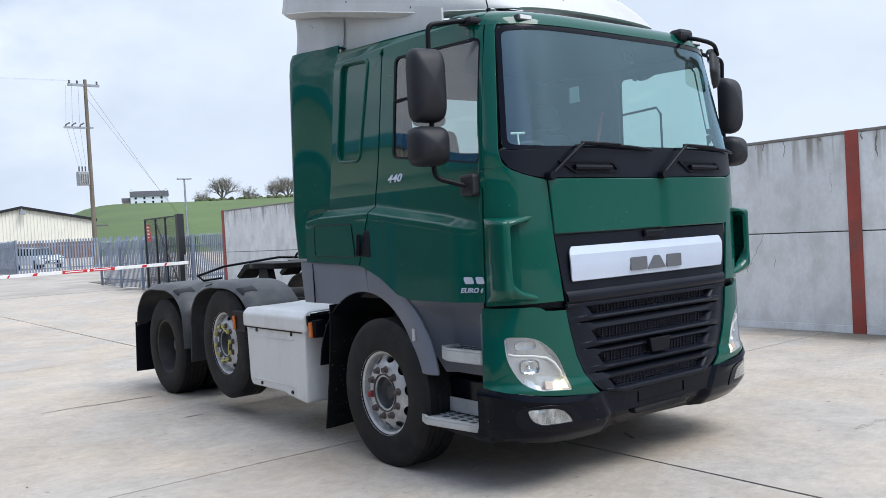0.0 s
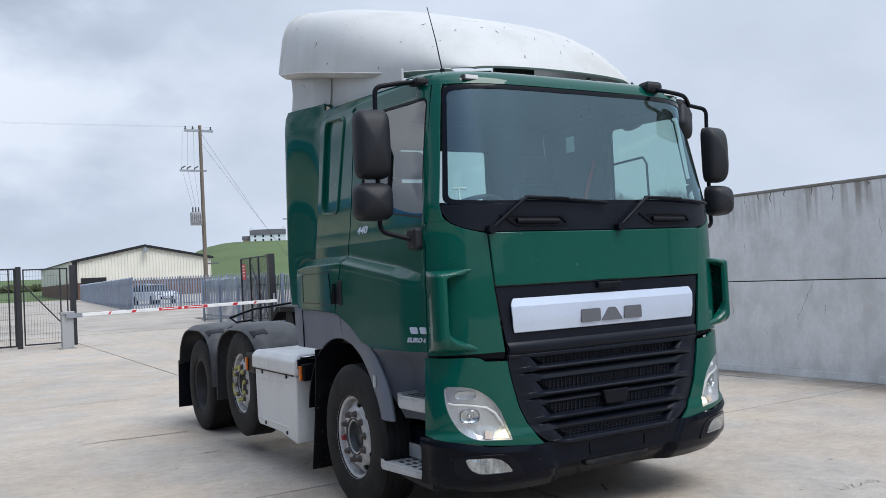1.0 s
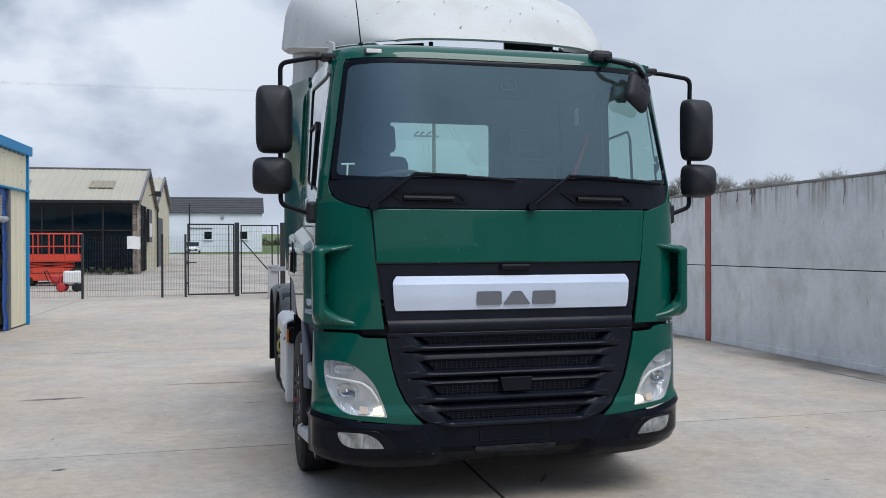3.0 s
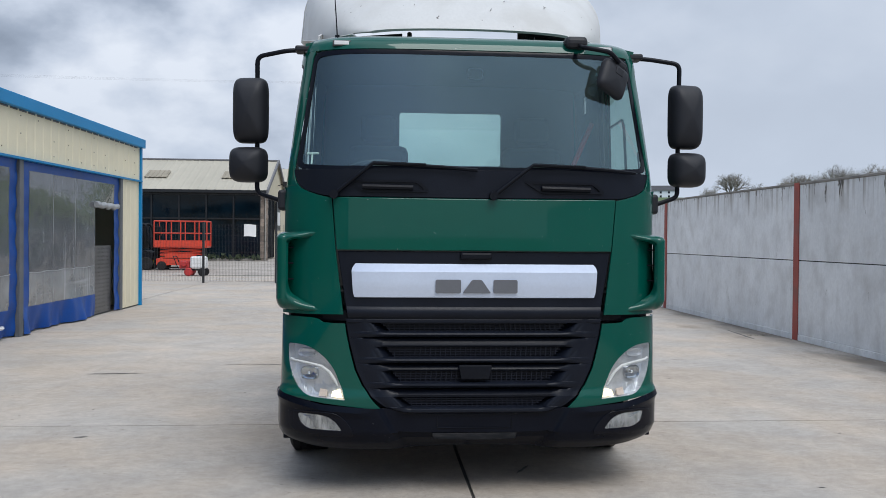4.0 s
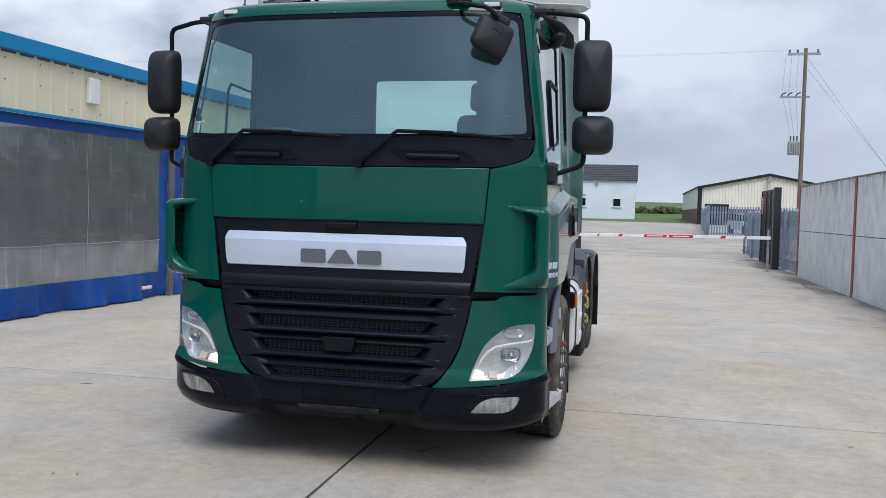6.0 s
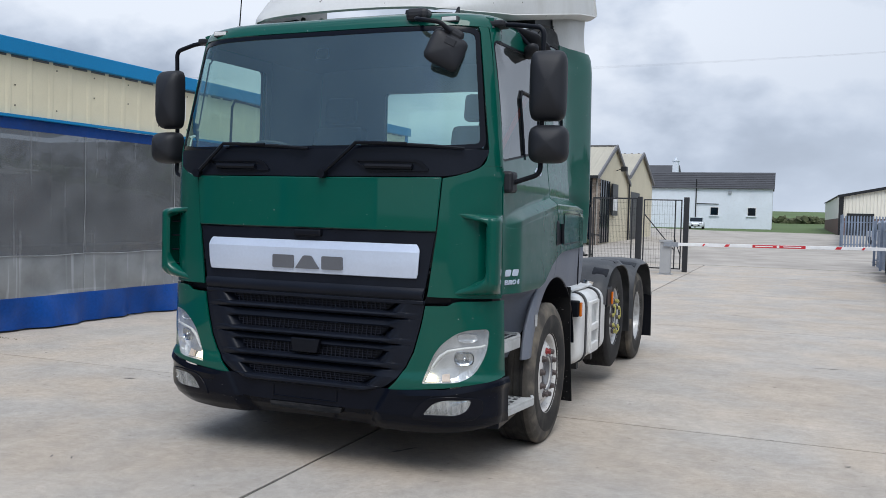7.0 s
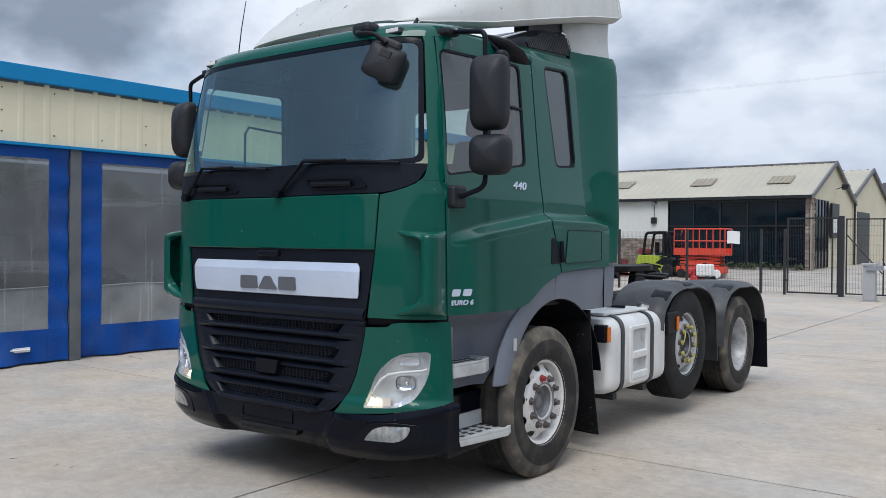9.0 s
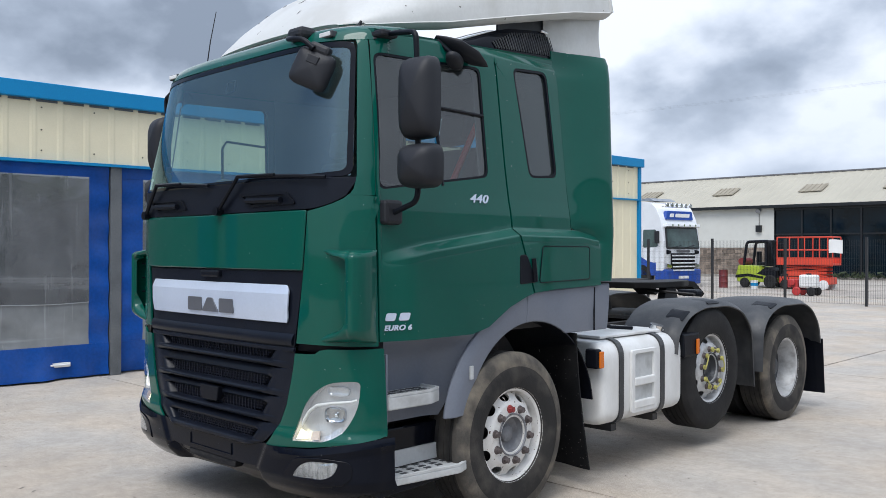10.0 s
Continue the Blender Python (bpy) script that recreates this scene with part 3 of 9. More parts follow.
STEEL_POST = mat("weathered_grey_steel", (0.13, 0.14, 0.15), 0.6, metal=0.3, var=0.3, scale=3, dirt=0.3)
CHEQUER = mat("chequer_plate", (0.16, 0.16, 0.16), 0.4, metal=0.8, var=0.2)
WHITE_PAINT = mat("white_paint", (0.72, 0.72, 0.71), 0.5, var=0.06, dirt=0.12)
SCREW = mat("dark_screws", (0.12, 0.10, 0.07), 0.5)
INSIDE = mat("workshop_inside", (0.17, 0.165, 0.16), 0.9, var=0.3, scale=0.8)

BX = -6.42


def bz(y):
    """The building follows the slight fall of the yard."""
    return 0.0082 * (y - 1.0)


BY0, BY1 = -17.0, 15.14
before_shop = set(bpy.data.objects)
shop = thing("workshop", "low cream-clad workshop with a blue fascia and curtain doorways", "building", (0, 0, 0))


def slanted(bm, x0, x1, y0, y1, z0, z1):
    """A bar along y whose ends follow the building's fall."""
    vs = [bm.verts.new((x, y, z + bz(y))) for x in (x0, x1) for y in (y0, y1) for z in (z0, z1)]
    for q in ((0, 1, 3, 2), (4, 6, 7, 5), (0, 4, 5, 1), (2, 3, 7, 6), (0, 2, 6, 4), (1, 5, 7, 3)):
        bm.faces.new([vs[i] for i in q])


# corrugated cream sheeting above the doors
c = B()
prof, y = [], BY0 + 0.02
while y < BY1 - 0.06:
    for dy, dx in ((0.0, 0.0), (0.235, 0.0), (0.262, 0.009), (0.305, 0.009)):
        prof.append((y + dy, dx))
    y += 0.333
prof = [p for p in prof if p[0] < BY1 - 0.05] + [(BY1 - 0.05, 0)]
rows = [[c.verts.new((BX + 0.02 + dx, yy, z + bz(yy))) for yy, dx in prof] for z in (2.80, 3.56)]
for i in range(len(prof) - 1):
    c.faces.new((rows[0][i], rows[0][i + 1], rows[1][i + 1], rows[1][i]))
part("cladding", c, CREAM, shop, "cream ribbed metal sheeting")
c = B()
slanted(c, BX - 0.10, BX + 0.12, BY0 - 0.08, BY1 + 0.1, 3.56, 3.76)
part("fascia", c, FASCIA, shop, "bright blue metal fascia", bevel=0.01)
c = B()
slanted(c, BX - 0.02, BX + 0.075, BY0, BY1 + 0.03, 2.765, 2.80)
part("flashing", c, FASCIA, shop, "blue drip flashing")
c = B()
box(c, BX - 0.05, BX + 0.06, BY1 - 0.05, BY1 + 0.06, 0, 3.56 + bz(BY1))
part("corner_trim", c, FASCIA, shop, "blue corner trim", bevel=0.008)
# end bay in cream sheeting
c = B()
prof = []
y = 13.88
while y < BY1 - 0.05:
    for dy, dx in ((0.0, 0.0), (0.235, 0.0), (0.262, 0.009), (0.305, 0.009)):
        prof.append((min(BY1 - 0.05, y + dy), dx))
    y += 0.333
rows = [[c.verts.new((BX + 0.005 + dx, yy, z)) for yy, dx in prof] for z in (0.03, 2.94)]
for i in range(len(prof) - 1):
    if prof[i + 1][0] > prof[i][0]:
        c.faces.new((rows[0][i], rows[0][i + 1], rows[1][i + 1], rows[1][i]))
part("end_cladding", c, CREAM, shop, "cream ribbed metal sheeting")
# gable end wall, back wall, floor and roof close the workshop
c = B(); box(c, -18.4, BX - 0.06, BY1 - 0.10, BY1, 0, 3.62); part("gable_wall", c, CREAM, shop)
c = B(); box(c, -18.4, BX, BY0, BY0 + 0.1, 0, 3.5); part("end_wall", c, CREAM, shop)
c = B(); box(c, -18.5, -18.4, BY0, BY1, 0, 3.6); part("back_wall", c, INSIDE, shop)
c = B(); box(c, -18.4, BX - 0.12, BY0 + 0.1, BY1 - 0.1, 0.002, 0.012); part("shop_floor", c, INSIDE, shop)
c = B()
for x0, x1, z0, z1 in ((-18.6, -12.4, 3.7, 4.6), (-12.4, BX - 0.1, 4.6, 3.7)):
    q = [c.verts.new(p) for p in ((x0, BY0, z0 + bz(BY0)), (x1, BY0, z1 + bz(BY0)), (x1, BY1 + .05, z1 + bz(BY1)), (x0, BY1 + .05, z0 + bz(BY1)))]
    c.faces.new(q)
part("roof", thick(c, 0.05), FASCIA, shop)
# dark blocks between the ribs paint the shadow line under the fascia
c = B()
yy = BY0 + 0.02
while yy < BY1 - 0.4:
    slanted(c, BX + 0.021, BX + 0.032, yy - 0.02, yy + 0.24, 3.530, 3.56)
    yy += 0.333
part("profile_fillers", c, STEEL_POST, shop, "row of dark blocks drawing the fascia's shadow line between the ribs", kind="stuff")
# screw heads on the sheeting
c = B()
rs = random.Random(4)
for zz in (2.92, 3.18, 3.46):
    yy = BY0 + 0.4
    while yy < BY1:
        if rs.random() < 0.75:
            cyl(c, (BX + 0.02, yy, zz + bz(yy)), (BX + 0.028, yy, zz + bz(yy)), 0.011, 6)
        yy += 0.666
part("screw_heads", c, SCREW, shop, "rows of dark screw heads", kind="stuff")
p = B(); box(p, BX + 0.02, BX + 0.10, 6.36, 6.60, 3.10, 3.48)
lampbox = part("wall_box", p, WHITE_PAINT, None, "white plastic box fixed high on the cladding", bevel=0.015)
tagged(lampbox, "", "box")

# steel posts between the doorways
door_posts = [-16.9, -10.45, -4.1, 2.35, 8.76, 13.80]
for y in door_posts:
    p = B()
    box(p, BX - 0.06, BX + 0.02, y - 0.075, y + 0.075, 0, 2.77 + bz(y))
    part("door_post", p, STEEL_POST, shop, "weathered grey steel post", bevel=0.006)


def curtain(y0, y1, label, open_from=None):
    """A blue PVC doorway curtain with a clear vinyl window: heavy borders, loose folds along the foot."""
    e = thing("curtain_door", label, "door", (BX - 0.03, y0, 0), group="workshop curtain doors")
    L = y1 - y0
    rg = random.Random(int(y0 * 10))
    ph = [rg.uniform(0, 6) for _ in range(6)]
    zt = 2.765

    def fold(y, z):
        k = max(0.0, 1 - z / 0.55)
        a = 0.075 * k * (math.sin(2.1 * y + ph[0]) + 0.7 * math.sin(5.3 * y + ph[1] + 3 * z) + 0.4 * math.sin(13 * y + ph[2]))
        e1 = max(0.0, 1 - min(y, L - y) / 0.4)
        a += 0.012 * e1 * math.sin(16 * z + ph[3])
        return a + 0.010 * math.sin(1.3 * y + ph[4]) + 0.006 * math.sin(4 * z + ph[5] + y)

    wl, wr, wb, wt = 0.30, 0.26, 0.44, 2.62
    zb = 0.025

    def up(z, y):
        return z + bz(y0 + y) * (z / zt)

    def band(ya, yb, za, zb_, nu, nv):
        return thick(sheet(B(), lambda u, v: Vector((fold(ya + (yb - ya) * u, za + (zb_ - za) * v), ya + (yb - ya) * u, up(za + (zb_ - za) * v, ya + (yb - ya) * u))), nu, nv), 0.006)
    def seams(ya, yb):
        """Welded seams: one level line and a few upright ones."""
        part("seam", tube(B(), [Vector((fold(ya + (yb - ya) * k / 30, 0.98) + 0.008, ya + (yb - ya) * k / 30, up(0.98 + 0.008 * math.sin(k * 0.9 + ph[1]), ya + (yb - ya) * k / 30))) for k in range(31)], 0.006, 5), SEAM, e, smooth=60)
        for q in (0.33, 0.66):
            y = ya + (yb - ya) * q
            part("seam", tube(B(), [Vector((fold(y, z) + 0.008, y + 0.006 * math.sin(z * 5), up(z, y))) for z in [0.46 + (wt - 0.46) * k / 12 for k in range(13)]], 0.004, 5), SEAM, e, smooth=60)
    stop = L if open_from is None else open_from
    part("skirt", band(0.0, stop, zb, wb, int(stop * 16), 10), PVC, e, "blue skirt in loose folds", smooth=60)
    part("top_band", band(0.0, L, wt, zt, int(L * 5), 3), PVC, e, smooth=60)
    part("side_band", band(0.0, wl, wb, wt, 5, 40), PVC, e, smooth=60)
    if open_from is None:
        part("side_band", band(L - wr, L, wb, wt, 5, 40), PVC, e, smooth=60)
        part("vinyl_window", band(wl, L - wr, 0.98, wt, int(L * 4), 14), VINYL, e, "clear scratched vinyl", smooth=60)
        part("vinyl_foot", band(wl, L - wr, wb, 0.98, int(L * 8), 6), VINYL_LOW, e, "second, cloudier strip of vinyl", smooth=60)
        seams(wl, L - wr)
        h = B()
        tube(h, arc([(0.01, L - 0.75, 0.20), (0.05, L - 0.75, 0.20), (0.05, L - 0.52, 0.20), (0.01, L - 0.52, 0.20)], 0.02), 0.012, 6)
        box(h, 0.0, 0.03, L - 0.77, L - 0.50, 0.17, 0.225)
        part("pull_handle", h, WHITE_PAINT, e, "white pull handle")
    else:
        part("vinyl_window", band(wl, stop, 0.98, wt, int(L * 4), 14), VINYL, e, "clear scratched vinyl", smooth=60)
        part("vinyl_foot", band(wl, stop, wb, 0.98, int(L * 8), 6), VINYL_LOW, e, "second, cloudier strip of vinyl", smooth=60)
        seams(wl, stop)
        part("vinyl_window", band(stop, L - 0.30, 2.2, wt, 6, 4), VINYL, e, smooth=60)
        part("side_band", band(L - 0.30, L, zb, wt, 5, 60), PVC, e, "blue side strip pulled aside", smooth=60)
        # rolled-up flap over the personnel opening
        rl = B()
        pts = [(0.05, stop - 0.05 + i * 0.12, 2.24 + 0.015 * math.sin(i * 1.9)) for i in range(12)]
        tube(rl, pts, [0.06 + 0.012 * math.sin(i * 2.3) for i in range(12)], 10)
        part("rolled_flap", rl, SEAM, e, "grubby grey flap rolled up and tied", smooth=50)
    return e


curtain(2.44, 8.67, "blue PVC curtain door with a large clear window, closed")
curtain(8.85, 13.72, "blue PVC curtain door with a personnel opening, flap rolled up", open_from=3.37)
curtain(-4.0, 2.26, "blue PVC curtain door with a large clear window, closed")
curtain(-10.35, -4.2, "blue PVC curtain door with a large clear window, closed")
curtain(-16.8, -10.55, "blue PVC curtain door with a large clear window, closed")

# low chequer-plate door behind the personnel opening
e = thing("half_door", "low steel door faced with chequer plate, half height", "door", (BX - 0.10, 12.24, 0))
p = B(); box(p, -0.02, 0.02, 0, 1.15, 0.03, 1.42); part("door_leaf", p, CHEQUER, e)
p = B()
for i in range(14):
    for j in range(17):
        t = 0.7 if (i + j) % 2 else -0.7
        box(p, 0, 0.004, -0.022, 0.022, -0.006, 0.006, Matrix.Translation((0.02, 0.06 + i * 0.08, 0.08 + j * 0.08)) @ pose(0, 0, 0, math.degrees(t)))
part("tread_lugs", p, CHEQUER, e, "raised chequer lugs", kind="stuff")

# galvanised crowd barrier with a white board inside the doorway
e = thing("crowd_barrier", "galvanised tubular crowd barrier with a white board, behind the curtain", "barrier", (BX - 0.75, 2.9, 0))
p = B(); tube(p, arc([(0, 0.0, 0.0), (0, 0.0, 1.08), (0, 5.4, 1.08), (0, 5.4, 0.0)], 0.15), 0.022, 8); part("rail_frame", p, GALV, e, smooth=50)
p = B()
for i in range(1, 36):
    cyl(p, (0, i * 0.15, 0.15), (0, i * 0.15, 1.08), 0.007, 6)
tube(p, [(0, 0, 0.15), (0, 5.4, 0.15)], 0.014, 6)
part("bars", p, GALV, e)
p = B(); box(p, 0.03, 0.045, 3.0, 4.2, 0.15, 0.98); part("board", p, WHITE_PAINT, e, "white board")
# the workshop stands one degree out of line with the yard
SWING = Matrix.Translation((BX, 2.35, 0)) @ pose(0, 0, 0, 0, 0, -1.0) @ Matrix.Translation((-BX, -2.35, 0))
for ob in set(bpy.data.objects) - before_shop:
    if ob.parent is None:
        ob.matrix_world = SWING @ ob.matrix_world

# ---- mesh fence, gates and barrier at the yard's end ----
FY = 24.95


def mesh_panel(bm, a, b, z0, z1, dx=0.05, dz=0.20, r=0.0022):
    """Upright and level wires of a welded mesh panel between two ground points."""
    a, b = Vector(a), Vector(b)
    L = (b - a).length
    d = (b - a) / L
    sd = Vector((-d.y, d.x, 0))
    n = int(L / dx)
    for i in range(n + 1):
        p = a + d * (L * i / n)
        q = [p - d * r - sd * r, p + d * r - sd * r, p + d * r + sd * r, p - d * r + sd * r]
        lo = [bm.verts.new((v.x, v.y, z0)) for v in q]
        hi = [bm.verts.new((v.x, v.y, z1)) for v in q]
        for k in range(4):
            bm.faces.new((lo[k], lo[(k + 1) % 4], hi[(k + 1) % 4], hi[k]))
    z = z0
    while z <= z1 + 0.001:
        lo = [a + sd * r, b + sd * r, b - sd * r, a - sd * r]
        va = [bm.verts.new((v.x, v.y, z - r)) for v in lo]
        vb = [bm.verts.new((v.x, v.y, z + r)) for v in lo]
        bm.faces.new(vb); bm.faces.new(va[::-1])
        for k in range(4):
            bm.faces.new((va[k], va[(k + 1) % 4], vb[(k + 1) % 4], vb[k]))
        z += dz
    return bm


fence = thing("mesh_fence", "black welded mesh fence on slim steel posts across the yard", "fence", (0, FY, 0))
fx = [-3.42, -4.17, -6.67, -9.2, -11.7, -14.2, -16.7, -19.2]
for a, b in zip(fx, fx[1:]):
    part("mesh_panel", mesh_panel(B(), (b, 0, 0), (a, 0, 0), 0.06, 2.05), BLACK_STEEL, fence)
for x in fx:
    p = B(); box(p, x - 0.035, x + 0.035, -0.05, 0.02, 0, 2.12); part("fence_post", p, BLACK_STEEL, fence)

gate = thing("pedestrian_gate", "black steel mesh gate in a slim frame, closed", "gate", (-3.36, FY, 0))
p = B()
box(p, 0, 0.05, -0.025, 0.025, 0.06, 2.48); box(p, 1.50, 1.55, -0.025, 0.025, 0.06, 2.48)
box(p, 0.05, 1.50, -0.025, 0.025, 2.43, 2.48); box(p, 0.05, 1.50, -0.025, 0.025, 0.06, 0.11); box(p, 1.34, 1.38, -0.02, 0.02, 0.11, 2.43)
part("gate_frame", p, BLACK_STEEL, gate)
part("mesh_panel", mesh_panel(B(), (0.05, 0, 0), (1.5, 0, 0), 0.11, 2.43), BLACK_STEEL, gate)
p = B(); box(p, 0.02, 0.30, -0.06, -0.03, 1.14, 1.18); part("latch", p, BLACK_STEEL, gate)
p = B(); box(p, -0.02, 0.06, -0.05, 0.05, 1.10, 1.22); part("hinge", p, BLACK_STEEL, gate)
p = B(); box(p, -0.03, 0.05, -0.04, 0.04, 0.44, 0.5); part("hinge", p, BLACK_STEEL, gate)

gate = thing("yard_gate", "black steel swing gate with a diagonal brace between stout posts", "gate", (-1.73, FY, 0))
for x, w in ((0, 0.075), (1.54, 0.085)):
    p = B(); box(p, x - w, x + w, -0.08, 0.08, 0, 2.52); part("gate_post", p, BLACK_STEEL, gate, bevel=0.005)
p = B()
box(p, 0.12, 0.16, -0.02, 0.02, 0.08, 2.44); box(p, 1.16, 1.20, -0.02, 0.02, 0.08, 2.44); box(p, 1.36, 1.40, -0.02, 0.02, 0.08, 2.44)
for z in (0.10, 2.42):
    box(p, 0.16, 1.40, -0.02, 0.02, z - 0.02, z + 0.02)
part("gate_frame", p, BLACK_STEEL, gate)
part("mesh_panel", mesh_panel(B(), (0.16, 0, 0), (1.16, 0, 0), 0.12, 2.40, dx=0.08, dz=0.3), BLACK_STEEL, gate)
p = B(); tube(p, [(0.14, -0.03, 1.95), (1.16, -0.03, 0.75)], 0.022, 6); tube(p, [(1.16, -0.03, 1.2), (1.40, -0.03, 0.5)], 0.016, 6)
part("brace", p, BLACK_STEEL, gate)

BARRIER_WHITE = mat("barrier_white", (0.75, 0.75, 0.75), 0.4, var=0.06, dirt=0.15)
BARRIER_RED = mat("barrier_red", (0.50, 0.02, 0.03), 0.4, var=0.08)
CABINET = mat("barrier_grey", (0.33, 0.335, 0.34), 0.5, var=0.1)
bar = thing("boom_barrier", "grey cabinet with a white boom banded in red, lowered", "barrier", (-0.60, 23.15, 0))
p = B(); box(p, -0.16, 0.16, -0.17, 0.17, 0.03, 1.02); part("cabinet", p, CABINET, bar, bevel=0.015)
p = B(); box(p, -0.19, 0.19, -0.2, 0.2, 1.02, 1.10); part("cabinet_top", p, CABINET, bar, bevel=0.01)
p = B(); box(p, -0.22, 0.22, -0.22, 0.22, 0, 0.03); part("base_plate", p, CABINET, bar)
BOOM = Matrix.Translation((0.0, 0, 0.975)) @ pose(0, 0, 0, 0, -0.6, 0) @ Matrix.Translation((0, 0, -0.975))


def boom_part(name, p, material, label="", bevel=0.0):
    p.transform(BOOM)
    return part(name, p, material, bar, label, bevel=bevel)


p = B(); box(p, -0.05, 0.40, -0.23, -0.17, 0.90, 1.04); boom_part("boom_clamp", p, GALV)
p = B(); box(p, 0.10, 6.40, -0.225, -0.185, 0.925, 1.025); boom_part("boom", p, BARRIER_WHITE, "", 0.008)
for x0, x1 in ((1.12, 1.22), (1.78, 1.95), (4.9, 5.1), (5.6, 5.72)):
    for yy in (-0.2285, -0.1835):
        p = B()
        p.faces.new([p.verts.new(v) for v in ((x0, yy, 0.935), (x1 - 0.05, yy, 0.935), (x1, yy, 1.015), (x0 + 0.05, yy, 1.015))])
        boom_part("red_mark", thick(p, 0.002), BARRIER_RED, "red reflective mark")
p = B(); box(p, 2.60, 4.10, -0.229, -0.226, 0.930, 1.02); boom_part("warning_strip", p, BARRIER_RED, "red strip with white bars of writing")
for x0, x1 in ((2.68, 3.18), (3.48, 3.98)):
    p = B(); box(p, x0, x1, -0.231, -0.2295, 0.962, 0.99); boom_part("writing_bar", p, BARRIER_WHITE)
p = B(); cyl(p, (3.33, -0.229, 0.975), (3.33, -0.231, 0.975), 0.04, 16); boom_part("writing_dot", p, BARRIER_WHITE)
e = thing("boom_rest", "grey steel rest post with a forked top for the boom", "post", (5.74, 23.0, 0))
p = B(); box(p, -0.03, 0.03, -0.03, 0.03, 0, 0.90); box(p, -0.03, 0.03, -0.16, -0.02, 0.86, 0.90); box(p, -0.03, 0.03, 0.0, 0.03, 0.9, 1.30); part("upright", p, GALV, e)
p = B(); box(p, -0.12, 0.12, -0.12, 0.12, 0, 0.015); part("foot_plate", p, GALV, e)

# ---- right side: palisade and open mesh gate ----
def palisade(name, label, a, b, h=2.0, pitch=0.155, base=0.0):
    e = thing(name, label, "fence", (*a, base))
    a, b = Vector((*a, 0)), Vector((*b, 0))
    d = b - a
    L = d.length
    e.matrix_world = Matrix.Translation((a.x, a.y, base)) @ Matrix.Rotation(math.atan2(d.y, d.x), 4, "Z")
    pale = B()
    w = 0.043
    prism(pale, [(-w, 0.06), (w, 0.06), (w, h - 0.07), (0, h), (-w, h - 0.07)], "y", -0.004, 0.004)
    me = bpy.data.meshes.new("pale")
    pale.to_mesh(me); pale.free(); me.materials.append(PALISADE)
    for i in range(int(L / pitch)):
        o = new("pale", me)
        o.parent = e
        o.matrix_local = Matrix.Translation((0.08 + i * pitch, -0.03, 0))
    for z in (0.35, h - 0.38):
        p = B(); box(p, 0, L, -0.02, 0.02, z - 0.025, z + 0.025); part("rail", p, PALISADE, e)
    n = max(1, round(L / 2.75))
    for i in range(n + 1):
        p = B(); box(p, L * i / n - 0.04, L * i / n + 0.04, 0.02, 0.11, 0, h); part("fence_post", p, PALISADE, e)
    return e


palisade("palisade_fence", "blue-grey steel palisade fence running on from the concrete wall", (6.42, 21.3), (6.42, 34.2), 1.95)
palisade("palisade_fence", "blue-grey steel palisade fence round the neighbouring shed", (5.9, 48.5), (14.5, 48.5), 2.0, base=0.34)
palisade("palisade_fence", "blue-grey steel palisade fence along the lane to the shed", (8.3, 88.0), (5.9, 48.5), 2.0, base=0.38)
gate = thing("mesh_gate", "black mesh gate leaf folded open against the palisade", "gate", (6.17, 24.45, 0))
p = B(); box(p, -0.11, 0.11, -0.11, 0.11, 0, 2.66); part("gate_post", p, BLACK_STEEL, gate, bevel=0.005)
p = B()
for y in (0.20, 1.35, 2.3, 3.40):
    box(p, -0.03, 0.03, y - 0.03, y + 0.03, 0.08, 2.62)
for z in (0.10, 2.60):
    box(p, -0.025, 0.025, 0.22, 3.38, z - 0.025, z + 0.025)
tube(p, [(0, 0.2, 0.15), (0, 2.3, 2.5)], 0.025, 6)
part("gate_frame", p, BLACK_STEEL, gate)
part("mesh_panel", mesh_panel(B(), (0.0, 0.22, 0), (0.0, 3.38, 0), 0.1, 2.6, dx=0.04, dz=0.1), BLACK_STEEL, gate)
p = B(); box(p, -0.05, -0.035, 2.78, 3.12, 1.80, 2.40); part("sign", p, BARRIER_RED, gate, "red sign with white bars of writing")
p = B()
for i, w in enumerate((0.26, 0.20, 0.28, 0.16)):
    box(p, -0.054, -0.0505, 2.95 - w / 2, 2.95 + w / 2, 2.29 - i * 0.12, 2.33 - i * 0.12)
part("writing_bars", p, WHITE_PAINT, gate)
p = B(); box(p, 6.5, 13.5, 34.4, 48.2, 0.0, 0.16); s = part("pavement_apron", p, CONCRETE, None, "pale raised concrete apron with a kerb beside the lane")
tagged(s, "", "pavement", "", "structure")

# ---- buildings beyond the fence ----
ROOF_CREAM = mat("cream_roof", (0.385, 0.355, 0.285), 0.6, var=0.08, scale=0.5, bump=0.05, dirt=0.2, dirtcol=(0.36, 0.33, 0.27))
RENDER_CREAM = mat("cream_render", (0.60, 0.54, 0.40), 0.8, var=0.06, scale=0.7, bump=0.1, dirt=0.15, dirtcol=(0.4, 0.37, 0.3))
DARK_GLASS = mat("dark_glazing", (0.002, 0.008, 0.014), 0.04, var=0.5, scale=0.9, bump=0, spec=0.22)
FRAME_DARK = mat("dark_frames", (0.006, 0.007, 0.009), 0.4)
STONE = mat("field_stone", (0.22, 0.175, 0.14), 0.85, var=0.3, scale=3, bump=0.4, each=0.35)
MORTAR = mat("mortar", (0.30, 0.28, 0.25), 0.9)
SLATE = mat("dark_slate", (0.040, 0.040, 0.046), 0.6, var=0.2, scale=0.8, bump=0.1)
